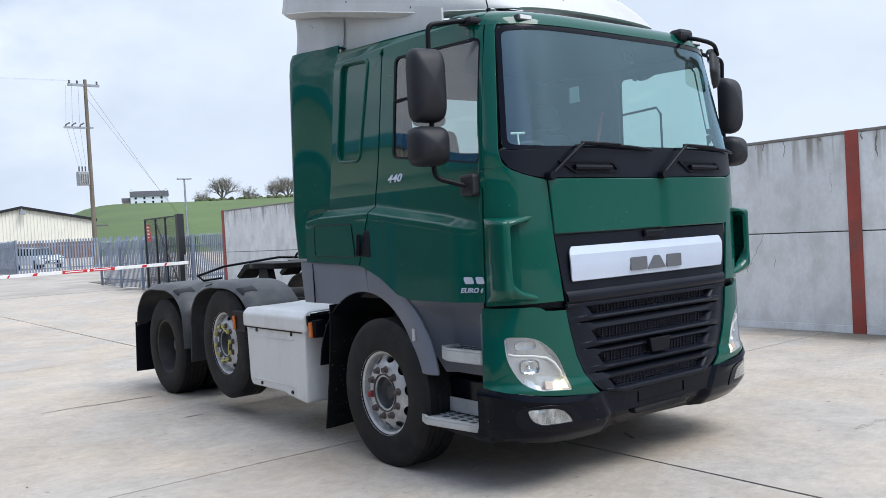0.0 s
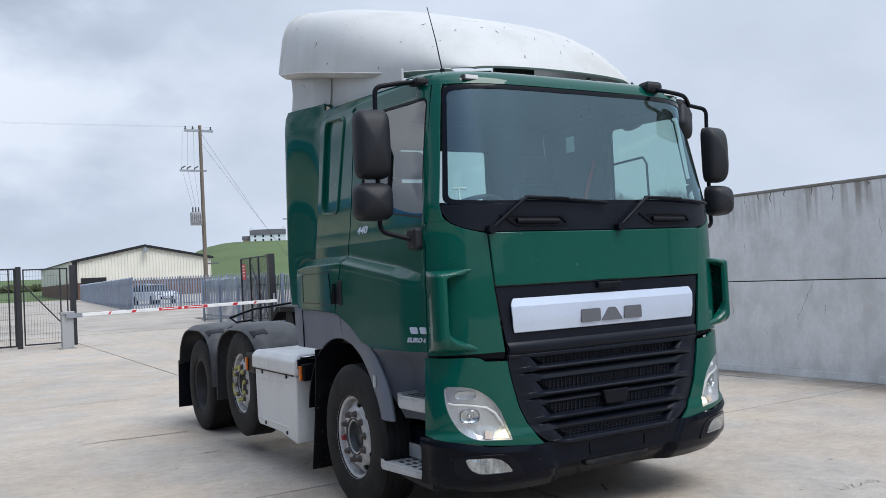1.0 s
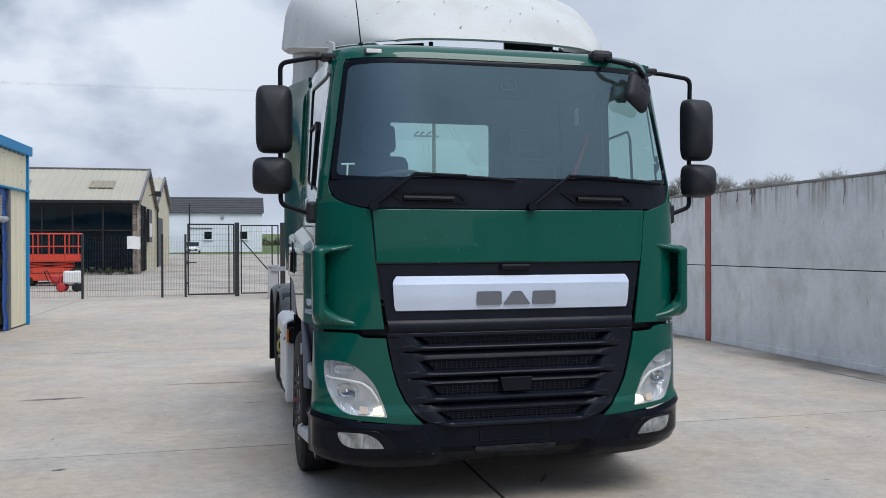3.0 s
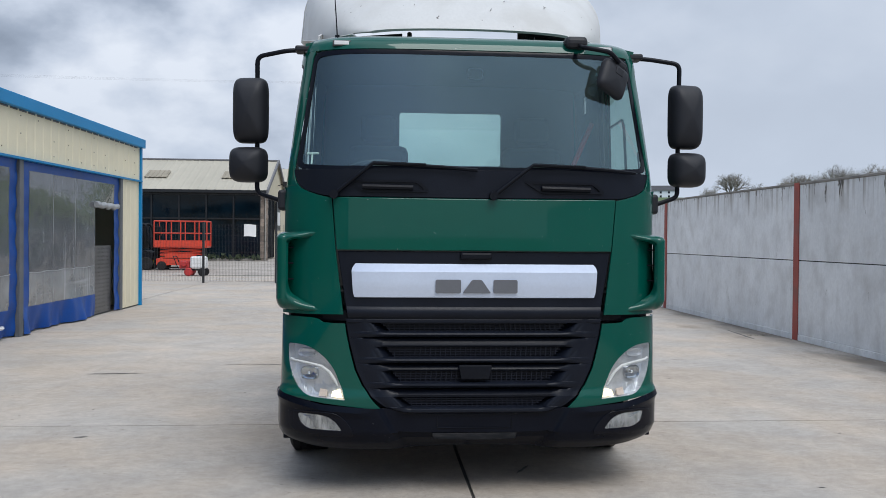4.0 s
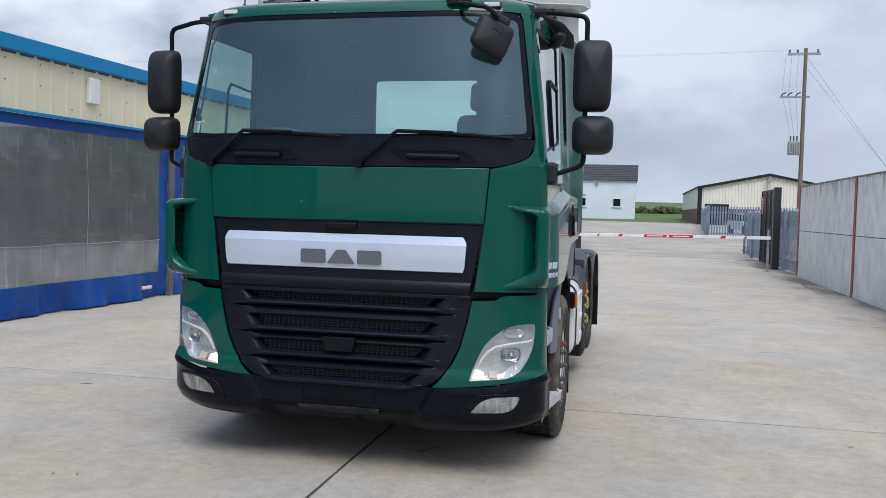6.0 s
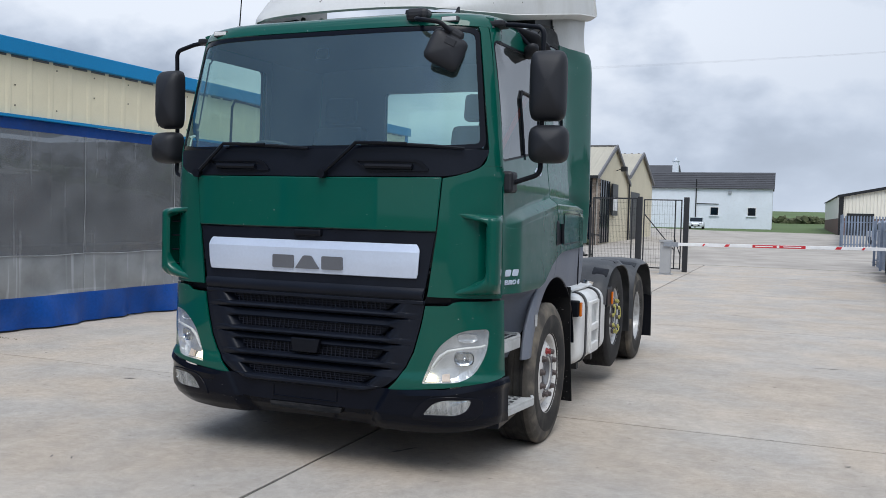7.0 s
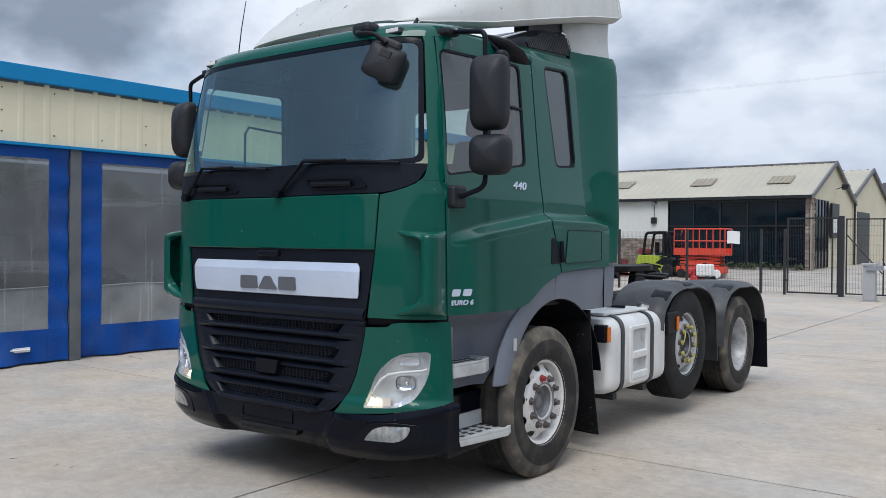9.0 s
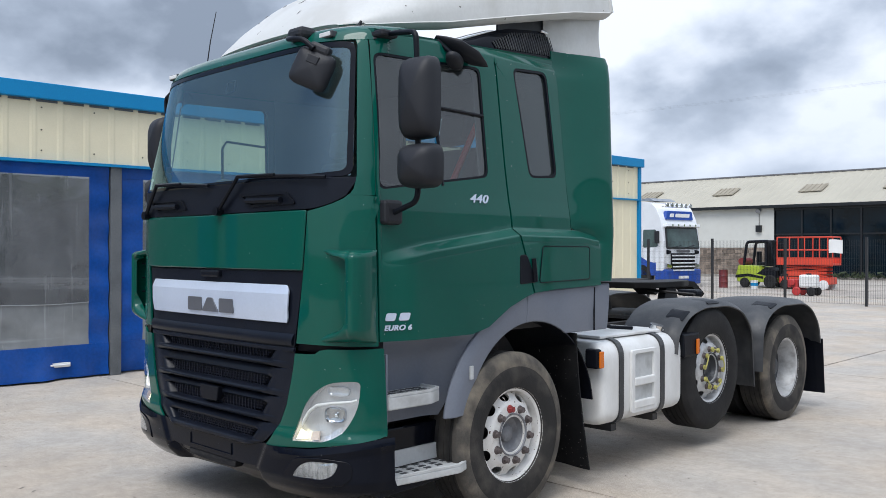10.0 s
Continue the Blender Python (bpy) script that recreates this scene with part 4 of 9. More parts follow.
WHITE_WALL = mat("white_render", (0.70, 0.745, 0.80), 0.8, var=0.05, scale=0.6, dirt=0.12, dirtcol=(0.45, 0.44, 0.42))
PALE_PANEL = mat("pale_grey_panel", (0.58, 0.58, 0.54), 0.6, var=0.05, scale=0.6, dirt=0.15, dirtcol=(0.42, 0.41, 0.37))
RIDGE = mat("grey_trim", (0.13, 0.13, 0.14), 0.6)
SKYLIGHT = mat("rooflight", (0.27, 0.24, 0.185), 0.8, var=0.1)


def ribs(bm, a, b, c, d, n, h):
    """A ribbed sheet over the quad a b c d: ribs run from edge ab to edge dc."""
    a, b, c, d = map(Vector, (a, b, c, d))
    nrm = (b - a).cross(d - a).normalized()
    rows = [], []
    for i in range(n):
        for t, k in ((0, 0), (0.62, 0), (0.72, 1), (0.9, 1)):
            u = (i + t) / n
            rows[0].append(bm.verts.new(a.lerp(b, u) + nrm * h * k))
            rows[1].append(bm.verts.new(d.lerp(c, u) + nrm * h * k))
    for r, (p, q) in zip(rows, ((b, b), (c, c))):
        r.append(bm.verts.new(p))
    for i in range(len(rows[0]) - 1):
        bm.faces.new((rows[0][i], rows[0][i + 1], rows[1][i + 1], rows[1][i]))
    return bm


def gable(bm, x, y0, y1, zb, ze, zr, t=0.2):
    ym = (y0 + y1) / 2
    prism(bm, [(y0, zb), (y1, zb), (y1, ze), (ym, zr), (y0, ze)], "x", x - t, x)
    return bm


def stone_wall(parent, x0, x1, y, z0, z1, facing="y", big=0.36, seed=1):
    """Courses of uneven stones standing proud of a mortar bed."""
    rg = random.Random(seed)
    bed = B()
    if facing == "y":
        box(bed, x0, x1, y, y + 0.2, z0, z1)
    else:
        box(bed, y - 0.2, y, x0, x1, z0, z1)
    part("mortar_bed", bed, MORTAR, parent)
    z = z0 + 0.01
    while z < z1 - 0.05:
        h = min(rg.uniform(0.13, 0.22), z1 - z)
        x = x0 + 0.01
        while x < x1 - 0.04:
            w = min(rg.uniform(0.22, big + 0.16), x1 - x - 0.01)
            s = B()
            pr = rg.uniform(0.02, 0.05)
            if facing == "y":
                box(s, x, x + w - 0.02, y - pr, y - 0.001, z, z + h - 0.02)
            else:
                box(s, y + 0.001, y + pr, x, x + w - 0.02, z, z + h - 0.02)
            for v in s.verts:
                v.co += Vector([rg.uniform(-0.008, 0.008) for _ in range(3)])
            part("stone", s, STONE, parent)
            x += w
        z += h


AX = -6.85
zb = 0.30
hall = thing("showroom_hall", "cream roofed hall with a dark glazed front and stone piers", "building", (0, 0, 0))
Y0, YM, Y1 = 42.6, 47.6, 52.6
ZE, ZR = 4.25, 6.25
XL = -36.0
p = B(); ribs(p, (XL, Y0 - 0.25, ZE - 0.08), (AX + 0.12, Y0 - 0.25, ZE - 0.08), (AX + 0.12, YM, ZR), (XL, YM, ZR), 64, 0.014); part("roof_front", p, ROOF_CREAM, hall, "cream ribbed roof sheeting")
p = B(); ribs(p, (AX + 0.12, Y1 + 0.25, ZE - 0.08), (XL, Y1 + 0.25, ZE - 0.08), (XL, YM, ZR), (AX + 0.12, YM, ZR), 64, 0.014); part("roof_back", p, ROOF_CREAM, hall)
p = B(); box(p, XL, AX + 0.14, YM - 0.18, YM + 0.18, ZR - 0.05, ZR + 0.05); part("ridge_cap", p, RIDGE, hall, bevel=0.02)
for ya, za, yb, zb_ in ((Y0 - 0.3, ZE - 0.10, YM, ZR + 0.02), (YM, ZR + 0.02, Y1 + 0.3, ZE - 0.10)):
    p = B()
    prism(p, [(ya, za - 0.16), (yb, zb_ - 0.16), (yb, zb_ + 0.06), (ya, za + 0.06)], "x", AX + 0.10, AX + 0.20)
    part("verge_trim", p, RIDGE, hall)
p = B(); box(p, XL, AX + 0.1, Y0 - 0.34, Y0 - 0.24, ZE - 0.24, ZE - 0.08); part("gutter", p, FRAME_DARK, hall)
for x in (-33, -28.4, -23.2, -18.2, -13.2, -8.9):
    m = Matrix.Translation((x, (Y0 + YM) / 2 - 0.4, (ZE + ZR) / 2 - 0.12)) @ pose(0, 0, 0, math.degrees(math.atan2(ZR - ZE, YM - Y0)))
    p = B(); box(p, -0.62, 0.62, -0.62, 0.62, 0.03, 0.05, m)
    rl = part("rooflight", p, SKYLIGHT, hall, "weathered translucent rooflight")
    for i in range(5):
        p = B(); box(p, -0.60 + i * 0.26, -0.50 + i * 0.26, -0.62, 0.62, 0.05, 0.07, m); part("rib", p, SKYLIGHT, rl)
p = B(); gable(p, AX, Y0, Y1, zb, ZE, ZR - 0.05); part("gable_wall", p, RENDER_CREAM, hall, "cream gable wall")
p = B(); box(p, XL, AX - 0.2, Y1 - 0.2, Y1, zb, ZE); part("rear_wall", p, RENDER_CREAM, hall)
# glazed front
GX0 = -14.5
p = B(); box(p, GX0, AX - 0.26, Y0 + 0.10, Y0 + 0.16, zb + 0.1, ZE - 0.2); part("glazing", p, DARK_GLASS, hall, "dark tinted glazing")
p = B(); box(p, GX0, AX - 0.26, Y0 - 0.02, Y0 + 0.12, ZE - 0.36, ZE - 0.1); part("head_frame", p, FRAME_DARK, hall)
nb = 5
for i in range(nb + 1):
    x = GX0 + (AX - 0.26 - GX0) * i / nb
    p = B(); box(p, x - 0.045, x + 0.045, Y0 + 0.02, Y0 + 0.10, zb, ZE - 0.36); part("mullion", p, FRAME_DARK, hall)
for z in (zb + 0.06, 2.60):
    p = B(); box(p, GX0, AX - 0.26, Y0 + 0.03, Y0 + 0.095, z - 0.04, z + 0.04); part("transom", p, FRAME_DARK, hall)
p = B(); box(p, XL, AX - 0.5, Y0 - 0.55, Y0 - 0.05, 0.2, zb + 0.1); part("plinth", p, MORTAR, hall)
p = B(); box(p, XL, GX0, Y0, Y0 + 0.2, 1.9, ZE - 0.1); part("upper_panel", p, PALE_PANEL, hall, "pale panel above the stone")
stone_wall(hall, -19.3, GX0 - 0.05, Y0 + 0.05, zb, 1.9, seed=2, big=0.3)
p = B(); box(p, XL, -19.3, Y0 + 0.05, Y0 + 0.2, zb, 1.9); part("stone_base", p, STONE, hall, "stone base wall")
stone_wall(hall, AX - 0.25, AX - 0.02, Y0 - 0.06, zb, ZE - 0.2, seed=3, big=0.1)
stone_wall(hall, Y0 - 0.06, Y0 + 0.5, AX + 0.06, zb, ZE - 0.2, facing="x", seed=5)
# gable end glazing and sign board
p = B(); box(p, AX + 0.005, AX + 0.06, Y0 + 0.6, Y0 + 3.4, zb + 0.1, ZE - 0.25); part("side_glazing", p, DARK_GLASS, hall)
for i in range(5):
    p = B(); box(p, AX + 0.06, AX + 0.10, Y0 + 0.64 + i * 0.68 - 0.03, Y0 + 0.64 + i * 0.68 + 0.03, zb + 0.1, ZE - 0.25); part("mullion", p, FRAME_DARK, hall)
p = B(); box(p, AX + 0.1, AX + 0.22, Y0 + 3.7, Y0 + 5.4, 2.0, 3.9)
part("notice_board", p, FRAME_DARK, hall, "dark notice board")
p = B(); box(p, AX + 0.22, AX + 0.23, Y0 + 3.9, Y0 + 5.2, 2.3, 3.1); part("notice", p, WHITE_PAINT, hall)
p = B(); tube(p, [(AX + 0.05, Y0 + 5.4, ZR - 1.5), (AX + 0.5, Y0 + 5.2, ZR - 1.35)], 0.03, 6); box(p, AX + 0.4, AX + 0.75, Y0 + 5.0, Y0 + 5.5, ZR - 1.55, ZR - 1.25); part("floodlight", p, FRAME_DARK, hall, bevel=0.02)
p = B(); cyl(p, (AX + 0.12, Y1, zb), (AX + 0.12, Y1, ZE), 0.06, 10); part("downpipe", p, FRAME_DARK, hall)
# wall lamp and control box on the pale panel
p = B(); cyl(p, (-15.3, Y0 - 0.05, 3.95), (-15.3, Y0 - 0.2, 3.85), 0.14, 14); part("floodlight", p, GALV, hall)
p = B(); box(p, -15.45, -15.15, Y0 - 0.15, Y0, 2.75, 3.1); cyl(p, (-15.3, Y0 - 0.03, 3.1), (-15.3, Y0 - 0.03, 3.9), 0.015, 6); part("control_box", p, FRAME_DARK, hall)

hall2 = thing("rear_hall", "second cream gabled hall with a tall dark doorway", "building", (0, 0, 0))
q0, qm, q1, e2, r2 = 52.7, 58.3, 64.0, 4.7, 6.55
p = B(); gable(p, AX, q0, q1, 0.4, e2, r2); part("gable_wall", p, RENDER_CREAM, hall2)
p = B(); ribs(p, (XL, q0, e2), (AX + 0.15, q0, e2), (AX + 0.15, qm, r2 + 0.06), (XL, qm, r2 + 0.06), 60, 0.014); part("roof_front", p, ROOF_CREAM, hall2)
p = B(); ribs(p, (AX + 0.15, q1, e2), (XL, q1, e2), (XL, qm, r2 + 0.06), (AX + 0.15, qm, r2 + 0.06), 60, 0.035); part("roof_back", p, ROOF_CREAM, hall2)
for ya, za, yb, zb_ in ((q0, e2, qm, r2 + 0.1), (qm, r2 + 0.1, q1, e2)):
    p = B(); prism(p, [(ya, za - 0.2), (yb, zb_ - 0.2), (yb, zb_ + 0.05), (ya, za + 0.05)], "x", AX + 0.08, AX + 0.2); part("verge_trim", p, RIDGE, hall2)
p = B(); box(p, AX + 0.002, AX + 0.03, q0 + 1.2, q0 + 5.0, 0.4, 3.7); part("doorway", p, FRAME_DARK, hall2, "dark open doorway")

# white long building with a slate roof, far up the lane
zb = rise(112)
white = thing("white_cottage_row", "long white rendered building with a dark slate roof and chimney", "building", (0, 0, 0))
p = B(); box(p, -22, 1.45, 112, 119, zb, 6.3); part("wall", p, WHITE_WALL, white)
for i in range(9):
    p = B()
    a, b = i / 9, (i + 1) / 9
    ya, yb = 111.7 + 3.9 * a, 111.7 + 3.9 * b
    za, zc = 6.25 + 2.3 * a, 6.25 + 2.3 * b
    prism(p, [(ya, za), (yb, zc), (yb, zc + 0.03), (ya, za + 0.09)], "x", -22.3, 1.7)
    part("slate_course", p, SLATE, white)
p = B(); prism(p, [(115.6, 8.55), (119.4, 6.25), (115.6, 6.25)], "x", -22.2, 1.6); part("rear_roof", p, SLATE, white)
for x, z in ((-5.55, 2.75), (-0.95, 2.75)):
    w = B(); box(w, x - 0.55, x + 0.55, 111.93, 112.05, z, z + 1.15); win = part("window", w, WHITE_PAINT, white)
    w = B(); box(w, x - 0.46, x + 0.46, 111.90, 111.94, z + 0.09, z + 1.06); part("pane", w, DARK_GLASS, win)
    w = B(); box(w, x - 0.62, x + 0.62, 111.85, 112.0, z - 0.1, z); part("sill", w, WHITE_WALL, win)
p = B(); cyl(p, (-7.9, 111.9, zb), (-7.9, 111.9, 7.5), 0.07, 8); tube(p, [(-7.9, 111.9, 4.3), (-5.0, 111.9, 4.25)], 0.05, 6); part("downpipe", p, FRAME_DARK, white)
p = B(); box(p, -3.9, -3.5, 111.8, 112, 5.6, 6.0); part("wall_lamp", p, GALV, white)
p = B(); box(p, -18, -12.0, 125, 133, 3, 8.2); prism(p, [(125, 8.2), (133, 8.2), (129, 10.4)], "x", -18, -12.0); part("rear_roof", p, SLATE, white, "slate roof of the house behind")
p = B(); box(p, -12.5, -11.7, 124, 125, 6, 10.7); box(p, -12.6, -11.6, 123.9, 125.1, 10.7, 10.85); cyl(p, (-12.1, 124.5, 10.85), (-12.1, 124.5, 11.3), 0.17, 10); part("chimney", p, WHITE_WALL, white)

# neighbouring cream shed
shed = thing("neighbour_shed", "wide low-pitched cream metal shed with brown lower walls", "shed", (0, 0, 0))
zs, sy = 0.8, 92.0
S0, SM, S1, se, sr = 8.2, 15.4, 22.6, 4.9, 6.35
SHED_CREAM = mat("pale_cladding", (0.72, 0.69, 0.60), 0.55, var=0.05, scale=0.6, bump=0.05)
BROWN = mat("brown_brick_base", (0.15, 0.085, 0.065), 0.8, var=0.15)
p = B()
n = 44
xs_ = []
for i in range(n):
    for t, k in ((0, 0), (0.5, 0), (0.62, 1), (0.88, 1)):
        xs_.append((S0 + (S1 - S0) * (i + t) / n, 0.05 * k))
lo = [p.verts.new((x, sy - k, 2.6)) for x, k in xs_]
hi = [p.verts.new((x, sy - k, se + (sr - se) * (1 - abs(x - SM) / (SM - S0)))) for x, k in xs_]
for i in range(len(xs_) - 1):
    p.faces.new((lo[i], lo[i + 1], hi[i + 1], hi[i]))
part("gable_cladding", p, SHED_CREAM, shed, "cream ribbed cladding")
p = B(); box(p, S0, S1, sy, sy + 0.3, zs - 0.3, 2.62); part("base_wall", p, BROWN, shed, "brown lower wall")
p = B(); box(p, S0, S0 + 0.2, sy + 0.3, 125, zs - 0.3, 2.6); part("side_base", p, BROWN, shed)
p = B(); box(p, S0, S0 + 0.15, sy + 0.05, 125, 2.6, se); part("side_cladding", p, SHED_CREAM, shed)
for a, b in (((S0 - 0.2, se), (SM, sr + 0.06)), ((SM, sr + 0.06), (S1 + 0.2, se))):
    p = B(); prism(p, [(a[0], a[1] - 0.02), (b[0], b[1] - 0.02), (b[0], b[1] + 0.06), (a[0], a[1] + 0.06)], "y", sy - 0.25, 125); part("roof", p, SLATE, shed)
    p = B(); prism(p, [(a[0], a[1] - 0.22), (b[0], b[1] - 0.22), (b[0], b[1] + 0.07), (a[0], a[1] + 0.07)], "y", sy - 0.32, sy - 0.25); part("verge_trim", p, FRAME_DARK, shed)
p = B(); box(p, S0 - 0.1, S0 + 0.35, sy - 0.12, sy - 0.05, zs - 0.3, se); part("corner_trim", p, FRAME_DARK, shed)
p = B(); box(p, SM - 0.25, SM + 0.25, sy - 0.8, sy - 0.35, sr - 0.75, sr - 0.35); cyl(p, (SM, sy - 0.3, sr - 0.2), (SM, sy - 0.6, sr - 0.4), 0.08, 8); part("floodlight", p, GALV, shed)
p = B(); box(p, S0 + 0.7, S0 + 3.2, sy - 0.1, sy - 0.02, zs, 3.1); part("shutter", p, FRAME_DARK, shed, "dark roller shutter")

# ---- the tractor unit ----
GREEN = mat("green_truck_paint", (0.0002, 0.070, 0.050), 0.4, var=0.04, scale=1.5, fine=8, bump=0.0, coat=1.0, dirt=0.04, dirtcol=(0.02, 0.085, 0.06), dscale=6, spec=0.05, chips=0.80, chipscale=80)
WHITE_GRP = mat("white_moulding", (0.69, 0.69, 0.68), 0.42, var=0.06, scale=1.4, bump=0.03, dirt=0.42, dirtcol=(0.40, 0.385, 0.35), dscale=3.5, stretch=(1, 1, 0.6))
DEFLECTOR = mat("weathered_white_moulding", (0.54, 0.54, 0.525), 0.45, var=0.07, scale=1.4, bump=0.03, dirt=0.42, dirtcol=(0.37, 0.355, 0.32), dscale=3.5, stretch=(1, 1, 0.6), chips=0.76, chipcol=(0.12, 0.11, 0.10), chipscale=30)
GREY_PLASTIC = mat("grey_plastic", (0.150, 0.168, 0.208), 0.55, var=0.10, scale=3, bump=0.12, dirt=0.2, dirtcol=(0.17, 0.165, 0.16))
GRILLE = mat("dark_grille_plastic", (0.0065, 0.0085, 0.0145), 0.34, var=0.15, scale=3, fine=90, bump=0.12, dirt=0.2, dirtcol=(0.012, 0.015, 0.024), spec=0.18)
BLACK = mat("black_plastic", (0.004, 0.0052, 0.009), 0.42, var=0.2, scale=4, bump=0.1, dirt=0.2, dirtcol=(0.014, 0.0135, 0.0135), spec=0.16)
FLAP = mat("spattered_flap_rubber", (0.006, 0.0065, 0.008), 0.7, var=0.2, scale=6, bump=0.3, dirt=0.3, dirtcol=(0.03, 0.028, 0.026), spec=0.2, chips=0.72, chipcol=(0.14, 0.135, 0.13), chipscale=50)
SCUFFED = mat("scuffed_black_plastic", (0.006, 0.007, 0.009), 0.55, var=0.3, scale=20, fine=60, bump=0.6, dirt=0.6, dirtcol=(0.040, 0.039, 0.040), dscale=25, stretch=(0.4, 1, 1.5), spec=0.2)
GLOSS = mat("black_gloss_plastic", (0.004, 0.005, 0.009), 0.13, var=0.1, bump=0, spec=0.16)
MATTE = mat("matte_mirror_shell", (0.011, 0.012, 0.016), 0.55, spec=0.35, var=0.12, fine=140, bump=0.25, dirt=0.12, dirtcol=(0.05, 0.05, 0.05))
RUBBER = mat("tyre_rubber", (0.012, 0.0118, 0.0125), 0.7, var=0.25, scale=5, fine=60, bump=0.3, dirt=0.25, dirtcol=(0.055, 0.052, 0.048), dscale=7, spec=0.25)
RUBBER_MUD = mat("dusty_tyre_rubber", (0.026, 0.0250, 0.0245), 0.8, var=0.25, scale=4, fine=90, bump=0.3, dirt=0.6, dirtcol=(0.10, 0.090, 0.078), dscale=6, spec=0.25)
DRIED_MUD = mat("dried_mud", (0.070, 0.063, 0.055), 0.95, var=0.25, scale=6, fine=70, bump=0.5, dirt=0.9, dirtcol=(0.20, 0.17, 0.13), dscale=6)
GUARD = mat("mudguard_plastic", (0.028, 0.030, 0.034), 0.5, var=0.15, scale=3, fine=80, bump=0.15, dirt=0.5, dirtcol=(0.12, 0.118, 0.116), dscale=4)
SATIN = mat("satin_silver", (0.58, 0.645, 0.76), 0.36, metal=0.35, var=0.05, scale=3, bump=0.02)
LETTER = mat("grey_letters", (0.16, 0.165, 0.18), 0.35, metal=0.5, var=0.05)
CHROME = mat("bright_chrome", (0.80, 0.80, 0.80), 0.10, metal=1.0, var=0.04, bump=0)
RIM = mat("rim_paint", (0.52, 0.525, 0.53), 0.4, metal=0.3, var=0.12, scale=9, bump=0.1, dirt=0.45, dirtcol=(0.13, 0.11, 0.10), dscale=14)
RIM_WHITE = mat("white_rim_paint", (0.70, 0.69, 0.67), 0.5, var=0.10, scale=9, bump=0.15, dirt=0.35, dirtcol=(0.30, 0.25, 0.21), dscale=9, chips=0.70, chipcol=(0.07, 0.04, 0.03), chipscale=55)
HUB = mat("hub_grey", (0.075, 0.078, 0.085), 0.5, metal=0.5, var=0.2)
HUB_PALE = mat("hub_pale_grey", (0.20, 0.205, 0.22), 0.5, metal=0.2, var=0.25, scale=14, dirt=0.5, dirtcol=(0.09, 0.08, 0.075), dscale=16)
NUT = mat("rusty_nuts", (0.115, 0.095, 0.092), 0.7, metal=0.2, var=0.35, scale=30)
YELLOW = mat("yellow_nut_links", (0.40, 0.37, 0.11), 0.5, var=0.2)
REDP = mat("red_plastic", (0.45, 0.03, 0.03), 0.5)
RED_MARK = mat("red_marked_nut", (0.26, 0.035, 0.035), 0.65, var=0.35, scale=30)
STEEL = mat("chassis_steel", (0.030, 0.030, 0.032), 0.6, metal=0.2, var=0.3, scale=4, dirt=0.4, dirtcol=(0.09, 0.075, 0.06))
GREASE = mat("greasy_plate", (0.010, 0.0095, 0.009), 0.55, metal=0.1, var=0.3, spec=0.2)
AMBER = mat("amber_lens", (0.60, 0.14, 0.01), 0.2, var=0.05, bump=0)
LENS_IN = mat("lamp_reflector", (0.55, 0.57, 0.60), 0.07, metal=1.0, var=0.25, scale=30, fine=36, bump=0.9, stretch=(1, 1, 0.4))
FOG_IN = mat("fog_reflector", (0.46, 0.48, 0.51), 0.10, metal=0.9, var=0.6, scale=28, fine=42, bump=0.8, stretch=(1, 1, 0.3))
BUMPER = mat("bumper_plastic", (0.0035, 0.0050, 0.0100), 0.15, var=0.2, scale=3, fine=120, bump=0.06, dirt=0.25, dirtcol=(0.009, 0.010, 0.013), spec=0.13, chips=0.79, chipcol=(0.2, 0.2, 0.2), chipscale=70)
LAMP_BODY = mat("lamp_silver", (0.66, 0.67, 0.69), 0.20, metal=0.5, var=0.12, scale=16, fine=60, bump=0.25, stretch=(1, 1, 0.3))
LENS = glass("clear_lens", (0.95, 0.96, 0.96), ior=1.4)
# film is dirt plus painted sky reflection; the blue sheen paints reflected sky
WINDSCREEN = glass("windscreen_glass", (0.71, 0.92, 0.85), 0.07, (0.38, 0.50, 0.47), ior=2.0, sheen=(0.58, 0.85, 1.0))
SIDEGLASS = glass("side_glass", (0.58, 0.68, 0.66), 0.04, (0.4, 0.43, 0.43), ior=1.78, power=3.4)
SCUFF = mat("grey_scuff", (0.16, 0.155, 0.15), 0.7, var=0.3)
MESH = mat("grille_mesh_plastic", (0.011, 0.013, 0.021), 0.5, spec=0.2, var=0.15, bump=0)
TRIM_IN = mat("cab_trim_grey", (0.07, 0.073, 0.08), 0.85, var=0.1)
DASH = mat("dashboard_dark", (0.030, 0.031, 0.034), 0.6, var=0.1)
SEAT = mat("seat_cloth", (0.035, 0.038, 0.045), 0.9, var=0.15, fine=120, bump=0.3)
STEP_GREY = mat("step_grey", (0.47, 0.48, 0.48), 0.55, var=0.1, dirt=0.4, dirtcol=(0.16, 0.15, 0.14), dscale=8)
WARM_LENS = mat("warm_lens", (0.68, 0.55, 0.46), 0.2, var=0.05, bump=0)
DRL = glow("daytime_lamp", (1.0, 0.90, 0.62), 1.7)
QUARTERGLASS = glass("quarter_glass", (0.42, 0.50, 0.50), 0.18, (0.10, 0.12, 0.125), ior=1.55, power=3.5)

truck = thing("tractor_unit", "dark green three-axle tractor unit with a white roof deflector, parked", "truck", (0, 0, 0))

